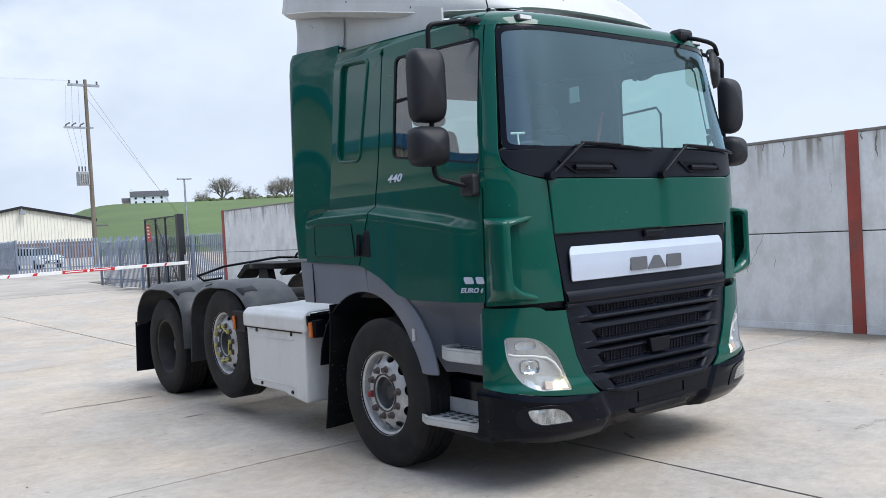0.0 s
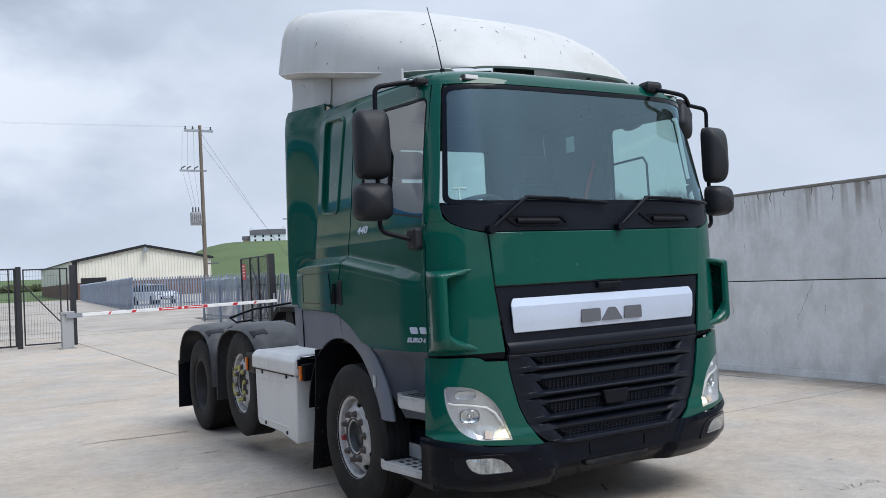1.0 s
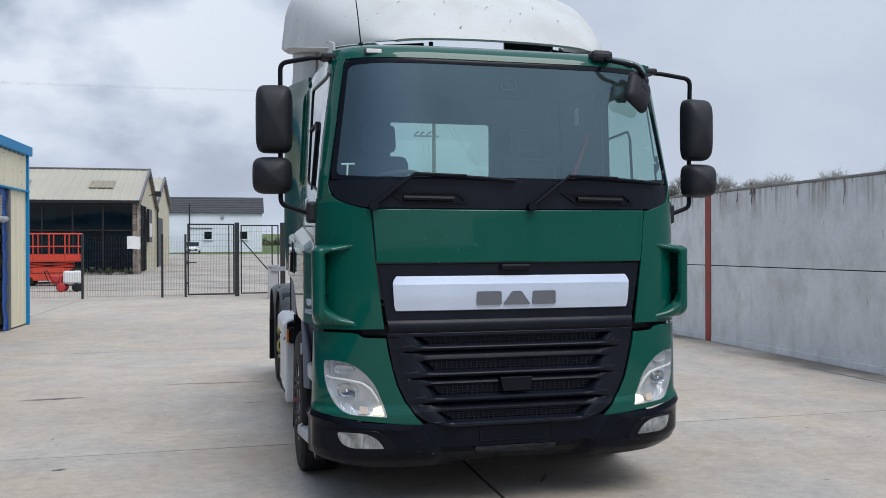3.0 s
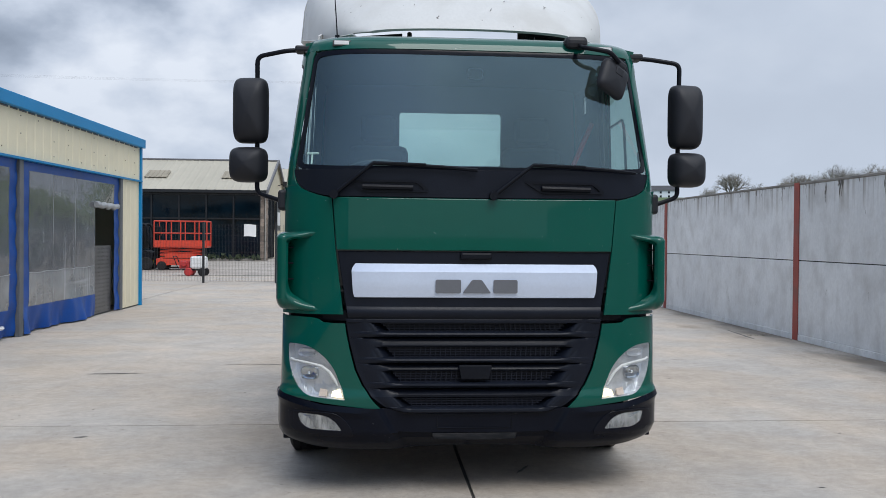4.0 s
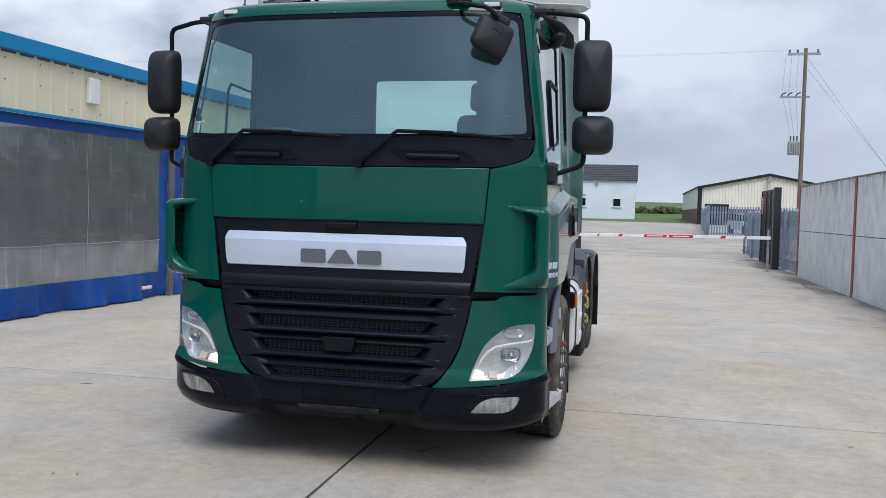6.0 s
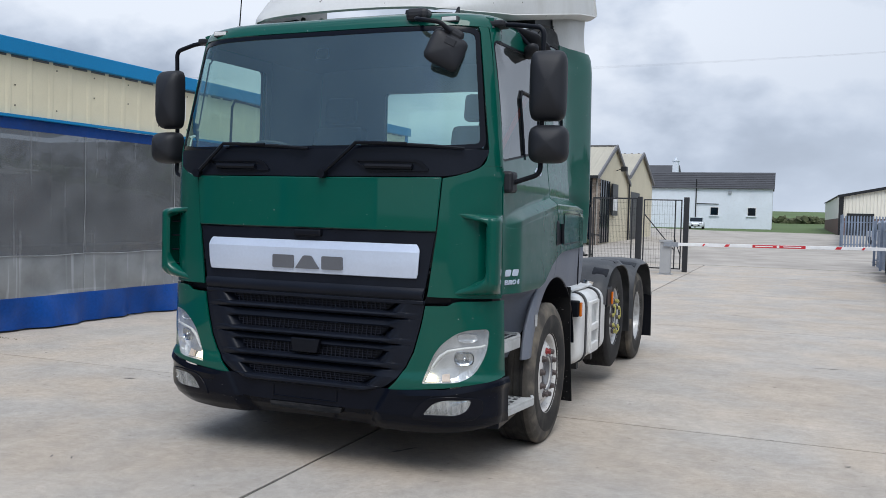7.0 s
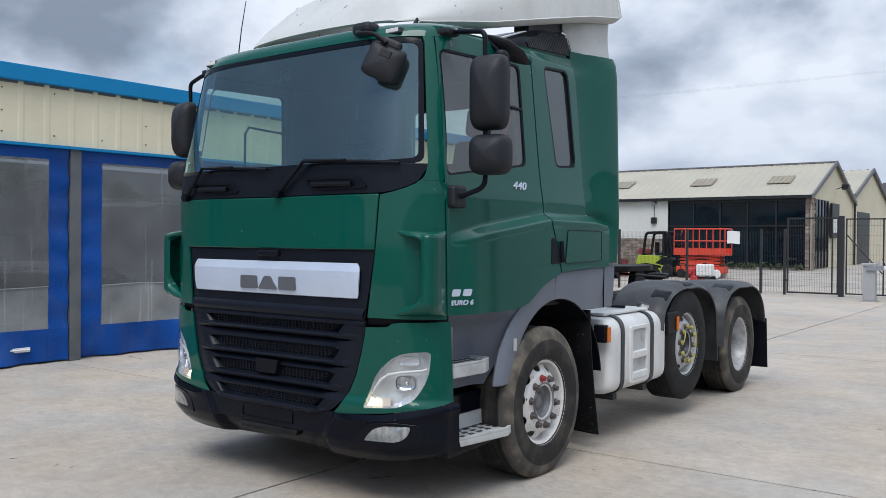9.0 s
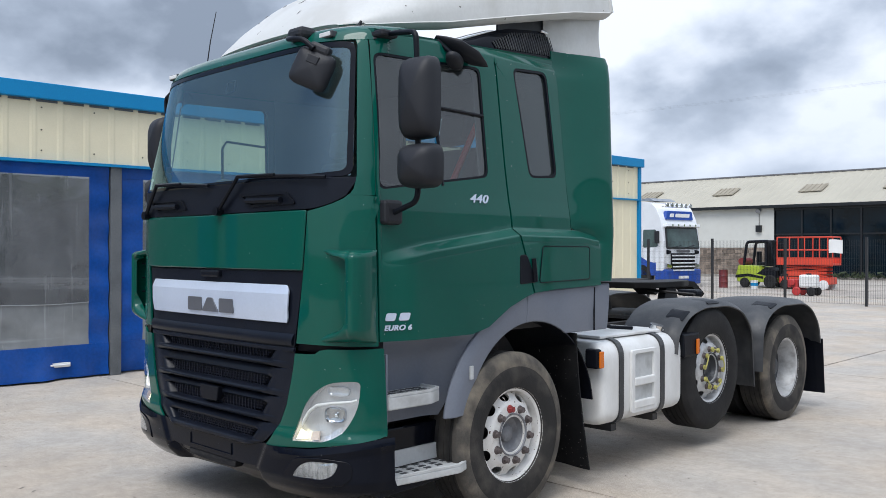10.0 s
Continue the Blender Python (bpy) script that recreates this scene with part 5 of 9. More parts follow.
Y0_TAB = [(0.30, 0.06), (0.36, 0.0), (0.42, -0.03), (0.64, -0.035), (0.68, -0.02), (1.9, -0.022), (2.07, -0.022), (2.83, 0.118), (2.88, 0.135), (2.92, 0.165), (2.945, 0.225), (2.957, 0.33)]
W_TAB = [(0.30, 1.20), (0.36, 1.235), (0.42, 1.25), (0.64, 1.25), (0.68, 1.235), (1.20, 1.225), (1.9, 1.215), (2.05, 1.20), (2.8, 1.125), (2.9, 1.11), (2.95, 1.08)]
D = 0.30
PHI0 = math.asin(0.82 ** 2.25)


def crease(y):
    return lerp_table([(0.20, 1.615), (0.6, 1.69), (1.4, 1.795), (2.1, 1.79), (2.5, 1.745)], y)


def taper(y, z):
    """The upper sides stand wider towards the rear."""
    k = min(1, max(0, (y - 0.35) / 1.0))
    return 0.046 * min(1, max(0, (z - 2.0) / 0.85)) * k * k * (3 - 2 * k)


def F0(s, z):
    """The cab's skin: s from -1 to 1 runs across the front round both corners, beyond that back along the sides, in metres."""
    y0, w = lerp_table(Y0_TAB, z), lerp_table(W_TAB, z)
    a = abs(s)
    if a <= 1:
        k = a / 0.7 * 0.82 if a < 0.7 else None
        if k is None:
            ph = PHI0 + (a - 0.7) / 0.3 * (math.pi / 2 - PHI0)
            k, r = math.sin(ph) ** (2 / 4.5), math.cos(ph) ** 1.1 if a < 1 else 0.0
        else:
            r = (1 - k ** 4.5) ** 0.55
        x, y = w * k, y0 + D * (1 - r)
    else:
        y = y0 + D + (a - 1)
        t = min(1, max(0, (crease(y) + 0.02 - z) / 0.085))
        g = min(1, max(0, (y - 0.26) / 0.25))
        x = w + 0.054 * t * t * (3 - 2 * t) * g * g * (3 - 2 * g) - 0.006 * (1 - t) + taper(y, z)
    return Vector((math.copysign(x, s), y, z))


def F(s, z, off=0.0):
    p = F0(s, z)
    if off:
        e = 0.004
        n = (F0(s + e, z) - F0(s - e, z)).cross(F0(s, z + e) - F0(s, z - e))
        n.normalize()
        p = p + n * off
    return p


def fx_(x, z):
    """The skin coordinate of a point on the front at x."""
    k = min(0.9999, abs(x) / lerp_table(W_TAB, z))
    a = k / 0.82 * 0.7 if k < 0.82 else 0.7 + 0.3 * (math.asin(k ** 2.25) - PHI0) / (math.pi / 2 - PHI0)
    return math.copysign(a, x)


def fy_(y, z):
    """The skin coordinate of a point on the right side at y."""
    return 1 + (y - lerp_table(Y0_TAB, z) - D)


def on_front(pts, sgn=1):
    return [(fx_(x * sgn, z), z) for x, z in pts]


def on_side(pts, sgn=1):
    pts = dense(pts, 0.06)
    return [(sgn * fy_(y, z), z) for y, z in pts]


def skin(off):
    return lambda p: F(p[0], p[1], off)


def dense(loop, step=0.05):
    """The outline with its long edges divided."""
    out = []
    for i, p in enumerate(loop):
        p, q = Vector(p), Vector(loop[(i + 1) % len(loop)])
        k = max(1, int((q - p).length / step))
        out += [p.lerp(q, j / k) for j in range(k)]
    return out


def panel(name, loop, off, t, material, parent, label="", rings=6, bevel=0.005, smooth=35):
    bm = filled(B(), dense(loop), skin(off), rings)
    return part(name, thick(bm, t), material, parent, label, smooth, bevel)


def holed(name, loop, hole, off, t, material, parent, label="", rings=8, bevel=0.005, smooth=35, fineness=120):
    bm = ringed(B(), dense(loop), dense(hole), skin(off), rings, fineness)
    return part(name, thick(bm, t), material, parent, label, smooth, bevel)


def front_sheet(name, x0, x1, z0, z1, off, t, material, parent, label="", nu=40, nv=8, bevel=0.004, smooth=35):
    """A panel on the front between x0(z) and x1(z), z0(x) and z1(x)."""
    def f(u, v):
        xa, xb = x0(v), x1(v)
        x = xa + (xb - xa) * u
        z = z0(x) + (z1(x) - z0(x)) * v
        return F(fx_(x, z), z, off)
    return part(name, thick(sheet(B(), f, nu, nv), t), material, parent, label, smooth, bevel)


T_IN = -0.012

# --- front: hood flap, bonnet surround, badge bar ---
hood_lo, hood_hi = 1.558, 1.884
front_sheet("front_flap", lambda v: -(0.872 + 0.026 * v), lambda v: 0.872 + 0.026 * v, lambda x: hood_lo, lambda x: hood_hi + 0.006 * abs(x), 0.012, T_IN, GREEN, truck, "dark green front flap", bevel=0.008)
front_sheet("badge_surround", lambda v: -(0.800 + 0.070 * v), lambda v: 0.800 + 0.070 * v, lambda x: 1.125, lambda x: 1.552, -0.004, T_IN, GRILLE, truck, "dark grey moulded surround")
part("surround_lip", thick(sheet(B(), lambda u, v: F(fx_((-1 + 2 * u) * (0.796 + 0.012 * v), 1.140 + 0.066 * v), 1.140 + 0.066 * v, 0.016 * math.sin(math.pi * (0.12 + 0.88 * v)) ** 0.8), 40, 8), -0.01), GRILLE, truck, smooth=40)
p = B(); box(p, -0.10, 0.10, -0.05, 0.0, 1.505, 1.548)
part("flap_grip", p, BLACK, truck, "black recessed grip", bevel=0.012)


def badge(u, v):
    prof = [(1.262, 0.0), (1.266, 0.010), (1.345, 0.019), (1.425, 0.018), (1.432, 0.016), (1.474, 0.005), (1.476, 0.0)]
    k = v * (len(prof) - 1)
    i = min(len(prof) - 2, int(k))
    z = prof[i][0] + (prof[i + 1][0] - prof[i][0]) * (k - i)
    o = prof[i][1] + (prof[i + 1][1] - prof[i][1]) * (k - i)
    w = 0.765 + 0.014 * (z - 1.262) / 0.21 - 0.026 * max(0, (z - 1.425) / 0.051) ** 2 - 0.012 * max(0, (1.275 - z) / 0.013) ** 2
    x = -w + 2 * w * u
    return F(fx_(x, z), z, o)


p = thick(sheet(B(), badge, 40, 18), -0.01)
badge_bar = part("badge_bar", p, SATIN, truck, "satin silver bar across the front", smooth=12, bevel=0.004)
# maker's mark, kept to plain blocks
for x0, x1, sl in ((-0.255, -0.095, 0.0), (-0.085, 0.095, 0.06), (0.110, 0.262, 0.0)):
    p = B()
    prism(p, rpoly([(x0, 1.293), (x1, 1.293), (x1 - sl, 1.378), (x0 + sl, 1.378)], 0.012), "y", -0.0465, -0.036)
    part("emblem_block", p, LETTER, badge_bar, "plain grey block")

# --- lower grille ---
front_sheet("grille_back", lambda v: -(0.60 + 0.20 * v), lambda v: 0.60 + 0.20 * v, lambda x: 0.50 + 0.05 * min(1, abs(x) / 0.6) ** 3, lambda x: 1.118, -0.11, T_IN, BLACK, truck)
# each row: lower edge, mesh from and to, upper edge, half width of the mesh below and above
grille_rows = [(1.010, 1.052, 1.114, 1.130, 0.540, 0.612), (0.846, 0.889, 0.951, 1.010, 0.508, 0.567), (0.690, 0.735, 0.800, 0.846, 0.470, 0.530), (0.530, 0.581, 0.642, 0.690, 0.398, 0.468)]


def edge(z):
    """Half width of the grille opening at height z."""
    return lerp_table([(0.47, 0.46), (0.570, 0.580), (0.615, 0.630), (0.71, 0.698), (0.81, 0.746), (0.937, 0.780), (1.02, 0.798), (1.10, 0.812), (1.13, 0.818)], z)


for i, (zb_, za, zc, zt, wa, wc) in enumerate(grille_rows):
    def mesh_half(z, za=za, zc=zc, wa=wa, wc=wc):
        return lerp_table([(za, wa), (zc, wc)], z)
    # honeycomb-like mesh of staggered bars
    p = B()
    rows_n = 4
    hh = (zc - za) / rows_n
    for r_ in range(rows_n + 1):
        z = za + r_ * hh
        w = mesh_half(z)
        sheet(p, lambda u, v: F(fx_(-w + 2 * w * u, z + 0.005 * (v - 0.5)), z + 0.005 * (v - 0.5), -0.026), 28, 1)
    for r_ in range(rows_n):
        z = za + r_ * hh
        w = mesh_half(z + hh / 2)
        for k in range(int(2 * w / 0.032)):
            x = -w + (k + (0.75 if r_ % 2 else 0.25)) * 0.032
            q = [p.verts.new(F(fx_(x + dx, zz), zz, -0.027)) for dx, zz in ((-0.003, z), (0.003, z), (0.003, z + hh), (-0.003, z + hh))]
            p.faces.new(q)
    part("grille_mesh", thick(p, -0.006), MESH, truck, "black staggered mesh")
    # moulded louvre: a rounded lip below the mesh and a blade above it, both running out into the cheeks
    prof = [(zb_, -0.050, 0.80), (zb_ + 0.003, -0.024, 0.85), (zb_ + 0.007, 0.004, 0.95), (zb_ + 0.014, 0.020, 1.0), (zb_ + 0.024, 0.028, 1.0), (za - 0.014, 0.027, 1.0), (za - 0.006, 0.018, 0.9), (za - 0.001, 0.0, 0.6), (za, -0.07, 0.30), (zc, -0.07, 0.30), (zc + 0.001, -0.012, 0.30)]
    if i:
        prof += [(zc + 0.012, -0.002, 0.30), (zc + 0.6 * (zt - zc), -0.010, 0.34), (zt - 0.006, -0.024, 0.5), (zt - 0.001, -0.048, 0.8)]
    else:
        prof += [(zt - 0.006, -0.006, 0.30), (zt, -0.004, 0.30)]

    def moulding(u, v, prof=prof, i=i, mesh_half=mesh_half):
        z, o, k = prof[round(v * (len(prof) - 1))]
        t = -1 + 2 * u
        m_, e_ = mesh_half(z), edge(z) - 0.003
        a = abs(t)
        d = max(0.0, (a - 0.6) / 0.4)
        x = m_ * a / 0.6 if a <= 0.6 else m_ + (e_ - m_) * d
        f = min(1, d / k)
        f = f * f * (3 - 2 * f)
        o = o * (1 - f) - 0.004 * f + 0.010 * math.sin(math.pi * min(1, d * 1.15)) * (0.4 if k == 1.0 else 1)
        if i == 3:
            low = lerp_table([(0, 0.530), (0.235, 0.530), (0.395, 0.537), (0.50, 0.556), (0.567, 0.572), (0.64, 0.60)], x)
            z = max(z, low + (z - 0.530) * 0.3)
        return F(fx_(math.copysign(x, t), z), z, o)
    p = sheet(B(), moulding, 80, len(prof) - 1)
    part("grille_louvre", thick(p, -0.003), GRILLE, truck, "dark moulded louvre with a mesh slot", smooth=38)
p = B(); prism(p, rpoly([(-0.088, 0.752), (0.088, 0.752), (0.108, 0.842), (-0.108, 0.842)], 0.01), "y", -0.047, -0.01); part("radar_cover", p, BLACK, truck, "black square sensor cover", bevel=0.008)
front_sheet("grille_brow", lambda v: -0.806, lambda v: 0.806, lambda x: 1.104, lambda x: 1.128, 0.006, T_IN, GRILLE, truck, nv=2)

# --- upper corner panels with air vanes ---
for sgn in (-1, 1):
    loop = on_front([(0.905, 1.884), (0.879, 1.56), (0.834, 1.20), (0.828, 1.155)], sgn) + [(sgn * 0.96, 1.150), (sgn * fy_(0.245, 1.155), 1.155), (sgn * fy_(0.235, 1.60), 1.60), (sgn * fy_(0.225, 1.958), 1.958), (sgn * 0.99, 1.960)] + on_front([(1.125, 1.972), (1.105, 1.950), (1.05, 1.922), (0.98, 1.900)], sgn)
    panel("corner_panel", loop, 0.006, T_IN, GREEN, truck, "green corner panel", rings=14, bevel=0.006)

    # the air vane: the side runs on forward past the corner, curls in, and runs out into the corner above and below
    def vane(u, v, sgn=sgn):
        z = 1.172 + (1.672 - 1.172) * u
        prof = [(1.228, 0.235), (1.247, 0.18), (1.256, 0.13), (1.254, 0.09), (1.242, 0.060), (1.218, 0.047), (1.192, 0.050)]
        xin = lerp_table([(1.172, 0.965), (1.20, 1.00), (1.235, 1.07), (1.28, 1.135), (1.33, 1.165), (1.38, 1.176), (1.590, 1.178), (1.612, 1.16), (1.628, 1.08), (1.640, 1.03), (1.672, 0.99)], z)
        m_ = lerp_table([(1.172, 0), (1.25, 0.15), (1.30, 0.6), (1.36, 1), (1.595, 1), (1.62, 0.25), (1.635, 0)], z)
        s_in = fx_(sgn * xin, z)
        g_ = min(1, max(0, min(u / 0.17, (1 - u) / 0.085)))
        g_ = math.sqrt(g_ * (2 - g_))
        if v <= 0.6:
            k = v / 0.6 * (len(prof) - 1)
            i = min(len(prof) - 2, int(k))
            f = k - i
            t_ = Vector((sgn * (prof[i][0] + (prof[i + 1][0] - prof[i][0]) * f), prof[i][1] + (prof[i + 1][1] - prof[i][1]) * f, z))
            base = F(sgn * (0.965 - 0.14 * v / 0.6), z, 0.003)
            return base.lerp(t_, 0.06 + 0.94 * g_)
        k = (v - 0.6) / 0.4
        lip = Vector((sgn * 1.192, 0.050, z))
        end = F(s_in, z, 0.002).lerp(Vector((sgn * 1.178, 0.066, z)), m_)
        t_ = lip.lerp(end, k) + Vector((0, -0.022 * (1 - m_) * math.sin(math.pi * k ** 0.8), 0))
        base = F(sgn * 0.825 + (s_in - sgn * 0.825) * k, z, 0.003)
        return base.lerp(t_, 0.06 + 0.94 * g_)
    part("air_vane", thick(sheet(B(), vane, 60, 30), -0.010, (sgn * 0.9, 0.5, 1.42)), GREEN, truck, "green air vane standing off the corner", smooth=45)
    for k in range(4):
        z = 1.27 + k * 0.10
        part("vane_slat", tube(B(), [F(sgn * fx_(1.15, z), z, 0.004), Vector((sgn * 1.20, 0.12, z))], 0.006, 6), BLACK, truck)

# --- lower corner panels with headlamps ---
HEAD = [tuple(q) for q in rpoly([(1.182, 0.965), (1.03, 0.955), (0.89, 0.84), (0.812, 0.618), (1.09, 0.640), (1.175, 0.80)], [0.03, 0.13, 0.22, 0.012, 0.10, 0.20], 8)]
for sgn in (-1, 1):
    loop = on_front([(0.818, 1.098), (0.806, 1.02), (0.788, 0.937), (0.755, 0.81), (0.708, 0.71), (0.640, 0.615), (0.592, 0.568), (0.70, 0.572), (0.95, 0.598), (1.15, 0.632)], sgn) + [(sgn * 1.0, 0.657), (sgn * fy_(0.30, 0.66), 0.66), (sgn * fy_(0.30, 0.9), 0.90), (sgn * fy_(0.29, 1.132), 1.132), (sgn * 1.0, 1.138)] + on_front([(1.03, 1.133), (0.985, 1.124), (0.955, 1.104), (0.90, 1.100)], sgn)
    hole = on_front(HEAD, sgn)
    holed("headlamp_panel", loop, hole, 0.006, T_IN, GREEN, truck, "green lower corner panel", rings=6, bevel=0.005)
    lamp = part("headlamp", thick(filled(B(), dense(hole), skin(-0.045), 4), -0.004), LAMP_BODY, truck, "headlamp with a clear lens")
    p = B()
    o_, i_ = [p.verts.new(F(a, z, 0.0)) for a, z in dense(hole)], [p.verts.new(F(a, z, -0.045)) for a, z in dense(hole)]
    for k in range(len(o_)):
        p.faces.new((o_[k], o_[(k + 1) % len(o_)], i_[(k + 1) % len(o_)], i_[k]))
    part("lamp_bowl", thick(p, 0.003), LAMP_BODY, lamp)
    p = filled(B(), dense(hole), skin(0.008), 4)
    ob = part("lens", thick(p, -0.003), LENS, lamp, "clear lens", smooth=50)
    ob.visible_shadow = False
    for cx, cz, rx, rz in ((1.075, 0.904, 0.060, 0.026), (1.058, 0.775, 0.058, 0.043)):
        # an oval chrome bowl with a dark bulb shield, in a slim rim
        p = B()
        prev = None
        for k, (f, d) in enumerate(((1.06, -0.045), (1.0, -0.024), (0.98, -0.024), (0.90, -0.034), (0.72, -0.039), (0.45, -0.041), (0.2, -0.042))):
            row = [p.verts.new(F(sgn * fx_(cx + rx * f * math.copysign(abs(math.cos(a)) ** 0.6, math.cos(a)), cz + rz * f * math.sin(a)), cz + rz * f * math.copysign(abs(math.sin(a)) ** 0.7, math.sin(a)), d)) for a in [2 * math.pi * q / 36 for q in range(36)]]
            if prev:
                for q in range(36):
                    p.faces.new((prev[q], prev[(q + 1) % 36], row[(q + 1) % 36], row[q]))
            prev = row
        p.faces.new(prev)
        bowl = part("reflector", p, LENS_IN if cz < 0.8 else LAMP_BODY, lamp, "bright oval reflector", smooth=12)
        if cz < 0.8:
            p = B()
            bmesh.ops.create_uvsphere(p, u_segments=16, v_segments=8, radius=0.012, matrix=Matrix.Translation(F(sgn * fx_(cx + 0.005, cz), cz, -0.036)))
            part("bulb_shield", p, CHROME, bowl, smooth=60)
    p = B()
    pts = [F(sgn * fx_(x, z), z, -0.006) for x, z in ((1.168, 0.862), (1.145, 0.852), (1.05, 0.842), (0.963, 0.824), (0.915, 0.79), (0.880, 0.74), (0.862, 0.705))]
    tube(p, pts, [0.007, 0.008, 0.008, 0.009, 0.010, 0.009, 0.005], 8)
    part("light_guide", p, WHITE_PAINT, lamp, "white light guide", smooth=60)
    p = filled(B(), on_front([(0.935, 0.64), (0.985, 0.645), (0.975, 0.685), (0.93, 0.68)], sgn), skin(-0.014), 2)
    part("indicator", thick(p, -0.01), WARM_LENS, lamp, "pale warm indicator")
    p = filled(B(), on_front([(0.832, 0.630), (0.905, 0.642), (0.895, 0.675), (0.85, 0.685)], sgn), skin(-0.012), 2)
    part("daytime_lamp", thick(p, -0.01), DRL, lamp, "lit daytime running lamp")
    # dark gap between the upper and lower corners
    p = filled(B(), on_front([(0.80, 1.110), (1.00, 1.110), (1.19, 1.110)], sgn) + [(sgn * 1.03, 1.110), (sgn * 1.03, 1.19)] + on_front([(1.10, 1.18), (0.82, 1.18)], sgn), skin(-0.035), 2)
    part("gap_filler", thick(p, -0.01), BLACK, truck)
    p = thick(filled(B(), dense(loop), skin(-0.085), 3), -0.006)
    part("corner_backing", p, BLACK, truck)

# --- bumper ---
def bump_top(x):
    return lerp_table([(0.0, 0.536), (0.235, 0.536), (0.395, 0.544), (0.50, 0.560), (0.567, 0.572), (0.633, 0.570), (0.95, 0.592), (1.25, 0.650)], abs(x))


def bump_low(x):
    return lerp_table([(0, 0.300), (0.6, 0.296), (1.05, 0.318), (1.17, 0.338), (1.25, 0.362)], abs(x))


def bump_off(x, z):
    """How far the bumper stands proud of the cab's skin."""
    zlo, zt = bump_low(x), bump_top(x)
    v = (z - zlo) / (zt - zlo)
    x = abs(x)
    o = 0.0
    if x < 0.54 and z < 0.415:
        o = -0.03 * min(1, (0.54 - x) / 0.07)
    # the corner pieces stand proud of the middle along a slanting edge
    k = min(1, max(0, (x - 0.44 - 0.56 * (z - 0.33)) / 0.045))
    o += 0.016 * k * k * (3 - 2 * k) * min(1, max(0, (1.22 - x) / 0.25))
    if x > 0.62:
        # a rounded ledge under the corner panels and a waist below it
        o += 0.014 * min(1, (x - 0.62) / 0.12) * max(0.0, 1 - abs(v - 0.88) / 0.14)
    return o


def bumper(u, v):
    s = (-1.075 + 2.15 * u)
    x = F0(s, 0.5).x
    z = bump_low(x) + (bump_top(x) - bump_low(x)) * v
    return F(s, z, bump_off(x, z))


def on_bumper(d):
    return lambda q: F(q[0], q[1], d + bump_off(F0(q[0], q[1]).x, q[1]))


bump = part("bumper", thick(sheet(B(), bumper, 190, 24), -0.02), BUMPER, truck, "black plastic bumper, scuffed", smooth=30, bevel=0.004)
FOG = [tuple(q) for q in rpoly([(1.108, 0.530), (0.945, 0.527), (0.875, 0.495), (0.83, 0.432), (1.03, 0.436), (1.085, 0.465)], [0.02, 0.05, 0.05, 0.012, 0.04, 0.03], 5)]
POD = [tuple(q) for q in rpoly([(1.17, 0.538), (1.00, 0.552), (0.86, 0.540), (0.79, 0.48), (0.745, 0.402), (1.00, 0.396), (1.12, 0.41), (1.165, 0.44)], 0.04, 5)]
for sgn in (-1, 1):
    p = ringed(B(), dense(on_front(POD, sgn)), dense(on_front(FOG, sgn)), on_bumper(0.006), 3)
    part("fog_pod", thick(p, -0.006), GLOSS, bump, "glossy black lamp surround", smooth=40, bevel=0.003)
    hole = on_front(FOG, sgn)
    p = thick(filled(B(), dense(hole), on_bumper(0.003), 3), -0.004)
    part("fog_reflector", p, FOG_IN, bump, "bright fog lamp reflector")
    p = thick(filled(B(), dense(hole), on_bumper(0.010), 3), -0.003)
    ob = part("fog_lens", p, LENS, bump, "clear fog lamp lens", smooth=50)
    ob.visible_shadow = False
front_sheet("bumper_backing", lambda v: -0.98, lambda v: 0.98, lambda x: 0.44, lambda x: 0.70, -0.075, T_IN, BLACK, truck)
p = B(); prism(p, [(-0.27, 0.414), (0.27, 0.414), (0.26, 0.374), (0.10, 0.367), (-0.12, 0.370), (-0.26, 0.375)], "y", -0.026, 0.03); part("plate_holder", p, SCUFFED, bump, "bare scuffed number plate holder", bevel=0.006)
p = B(); box(p, -0.235, 0.235, -0.0375, -0.03, 0.446, 0.452); part("plate_lip", p, BUMPER, bump, bevel=0.003)
for x in (-0.235, 0.235):
    p = B(); box(p, x - 0.0025, x + 0.0025, -0.0385, -0.03, 0.448, 0.516); part("bumper_seam", p, BLACK, bump)

# --- windscreen, scuttle, pillars, header ---
WS = [(1.135, 2.072), (1.03, 2.832), (0.9, 2.84), (-0.9, 2.84), (-1.03, 2.832), (-1.135, 2.072), (-0.9, 2.062), (0.9, 2.062)]
WIN = [(1.105, 2.10), (1.012, 2.80), (0.85, 2.812), (-0.85, 2.812), (-1.012, 2.80), (-1.105, 2.10), (-0.9, 2.085), (0.9, 2.085)]


def r_front(pts, r):
    return on_front([tuple(q) for q in rpoly(pts, r)])


holed("screen_seal", r_front(WS, 0.05), r_front(WIN, 0.04), 0.004, -0.008, GLOSS, truck, "black bonded edge of the windscreen", rings=2, bevel=0.0)
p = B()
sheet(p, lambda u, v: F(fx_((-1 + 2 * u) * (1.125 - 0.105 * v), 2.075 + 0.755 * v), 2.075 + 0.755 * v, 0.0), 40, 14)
scr = part("windscreen", p, WINDSCREEN, truck, "large tinted windscreen, lightly dirty, with reflected sky tinted in", smooth=70)
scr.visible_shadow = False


def scuttle_lo(x):
    return 1.889 + 0.006 * abs(x) if abs(x) < 0.9 else lerp_table([(0.9, 1.895), (0.98, 1.905), (1.05, 1.927), (1.105, 1.955), (1.13, 1.985), (1.15, 2.045)], abs(x))


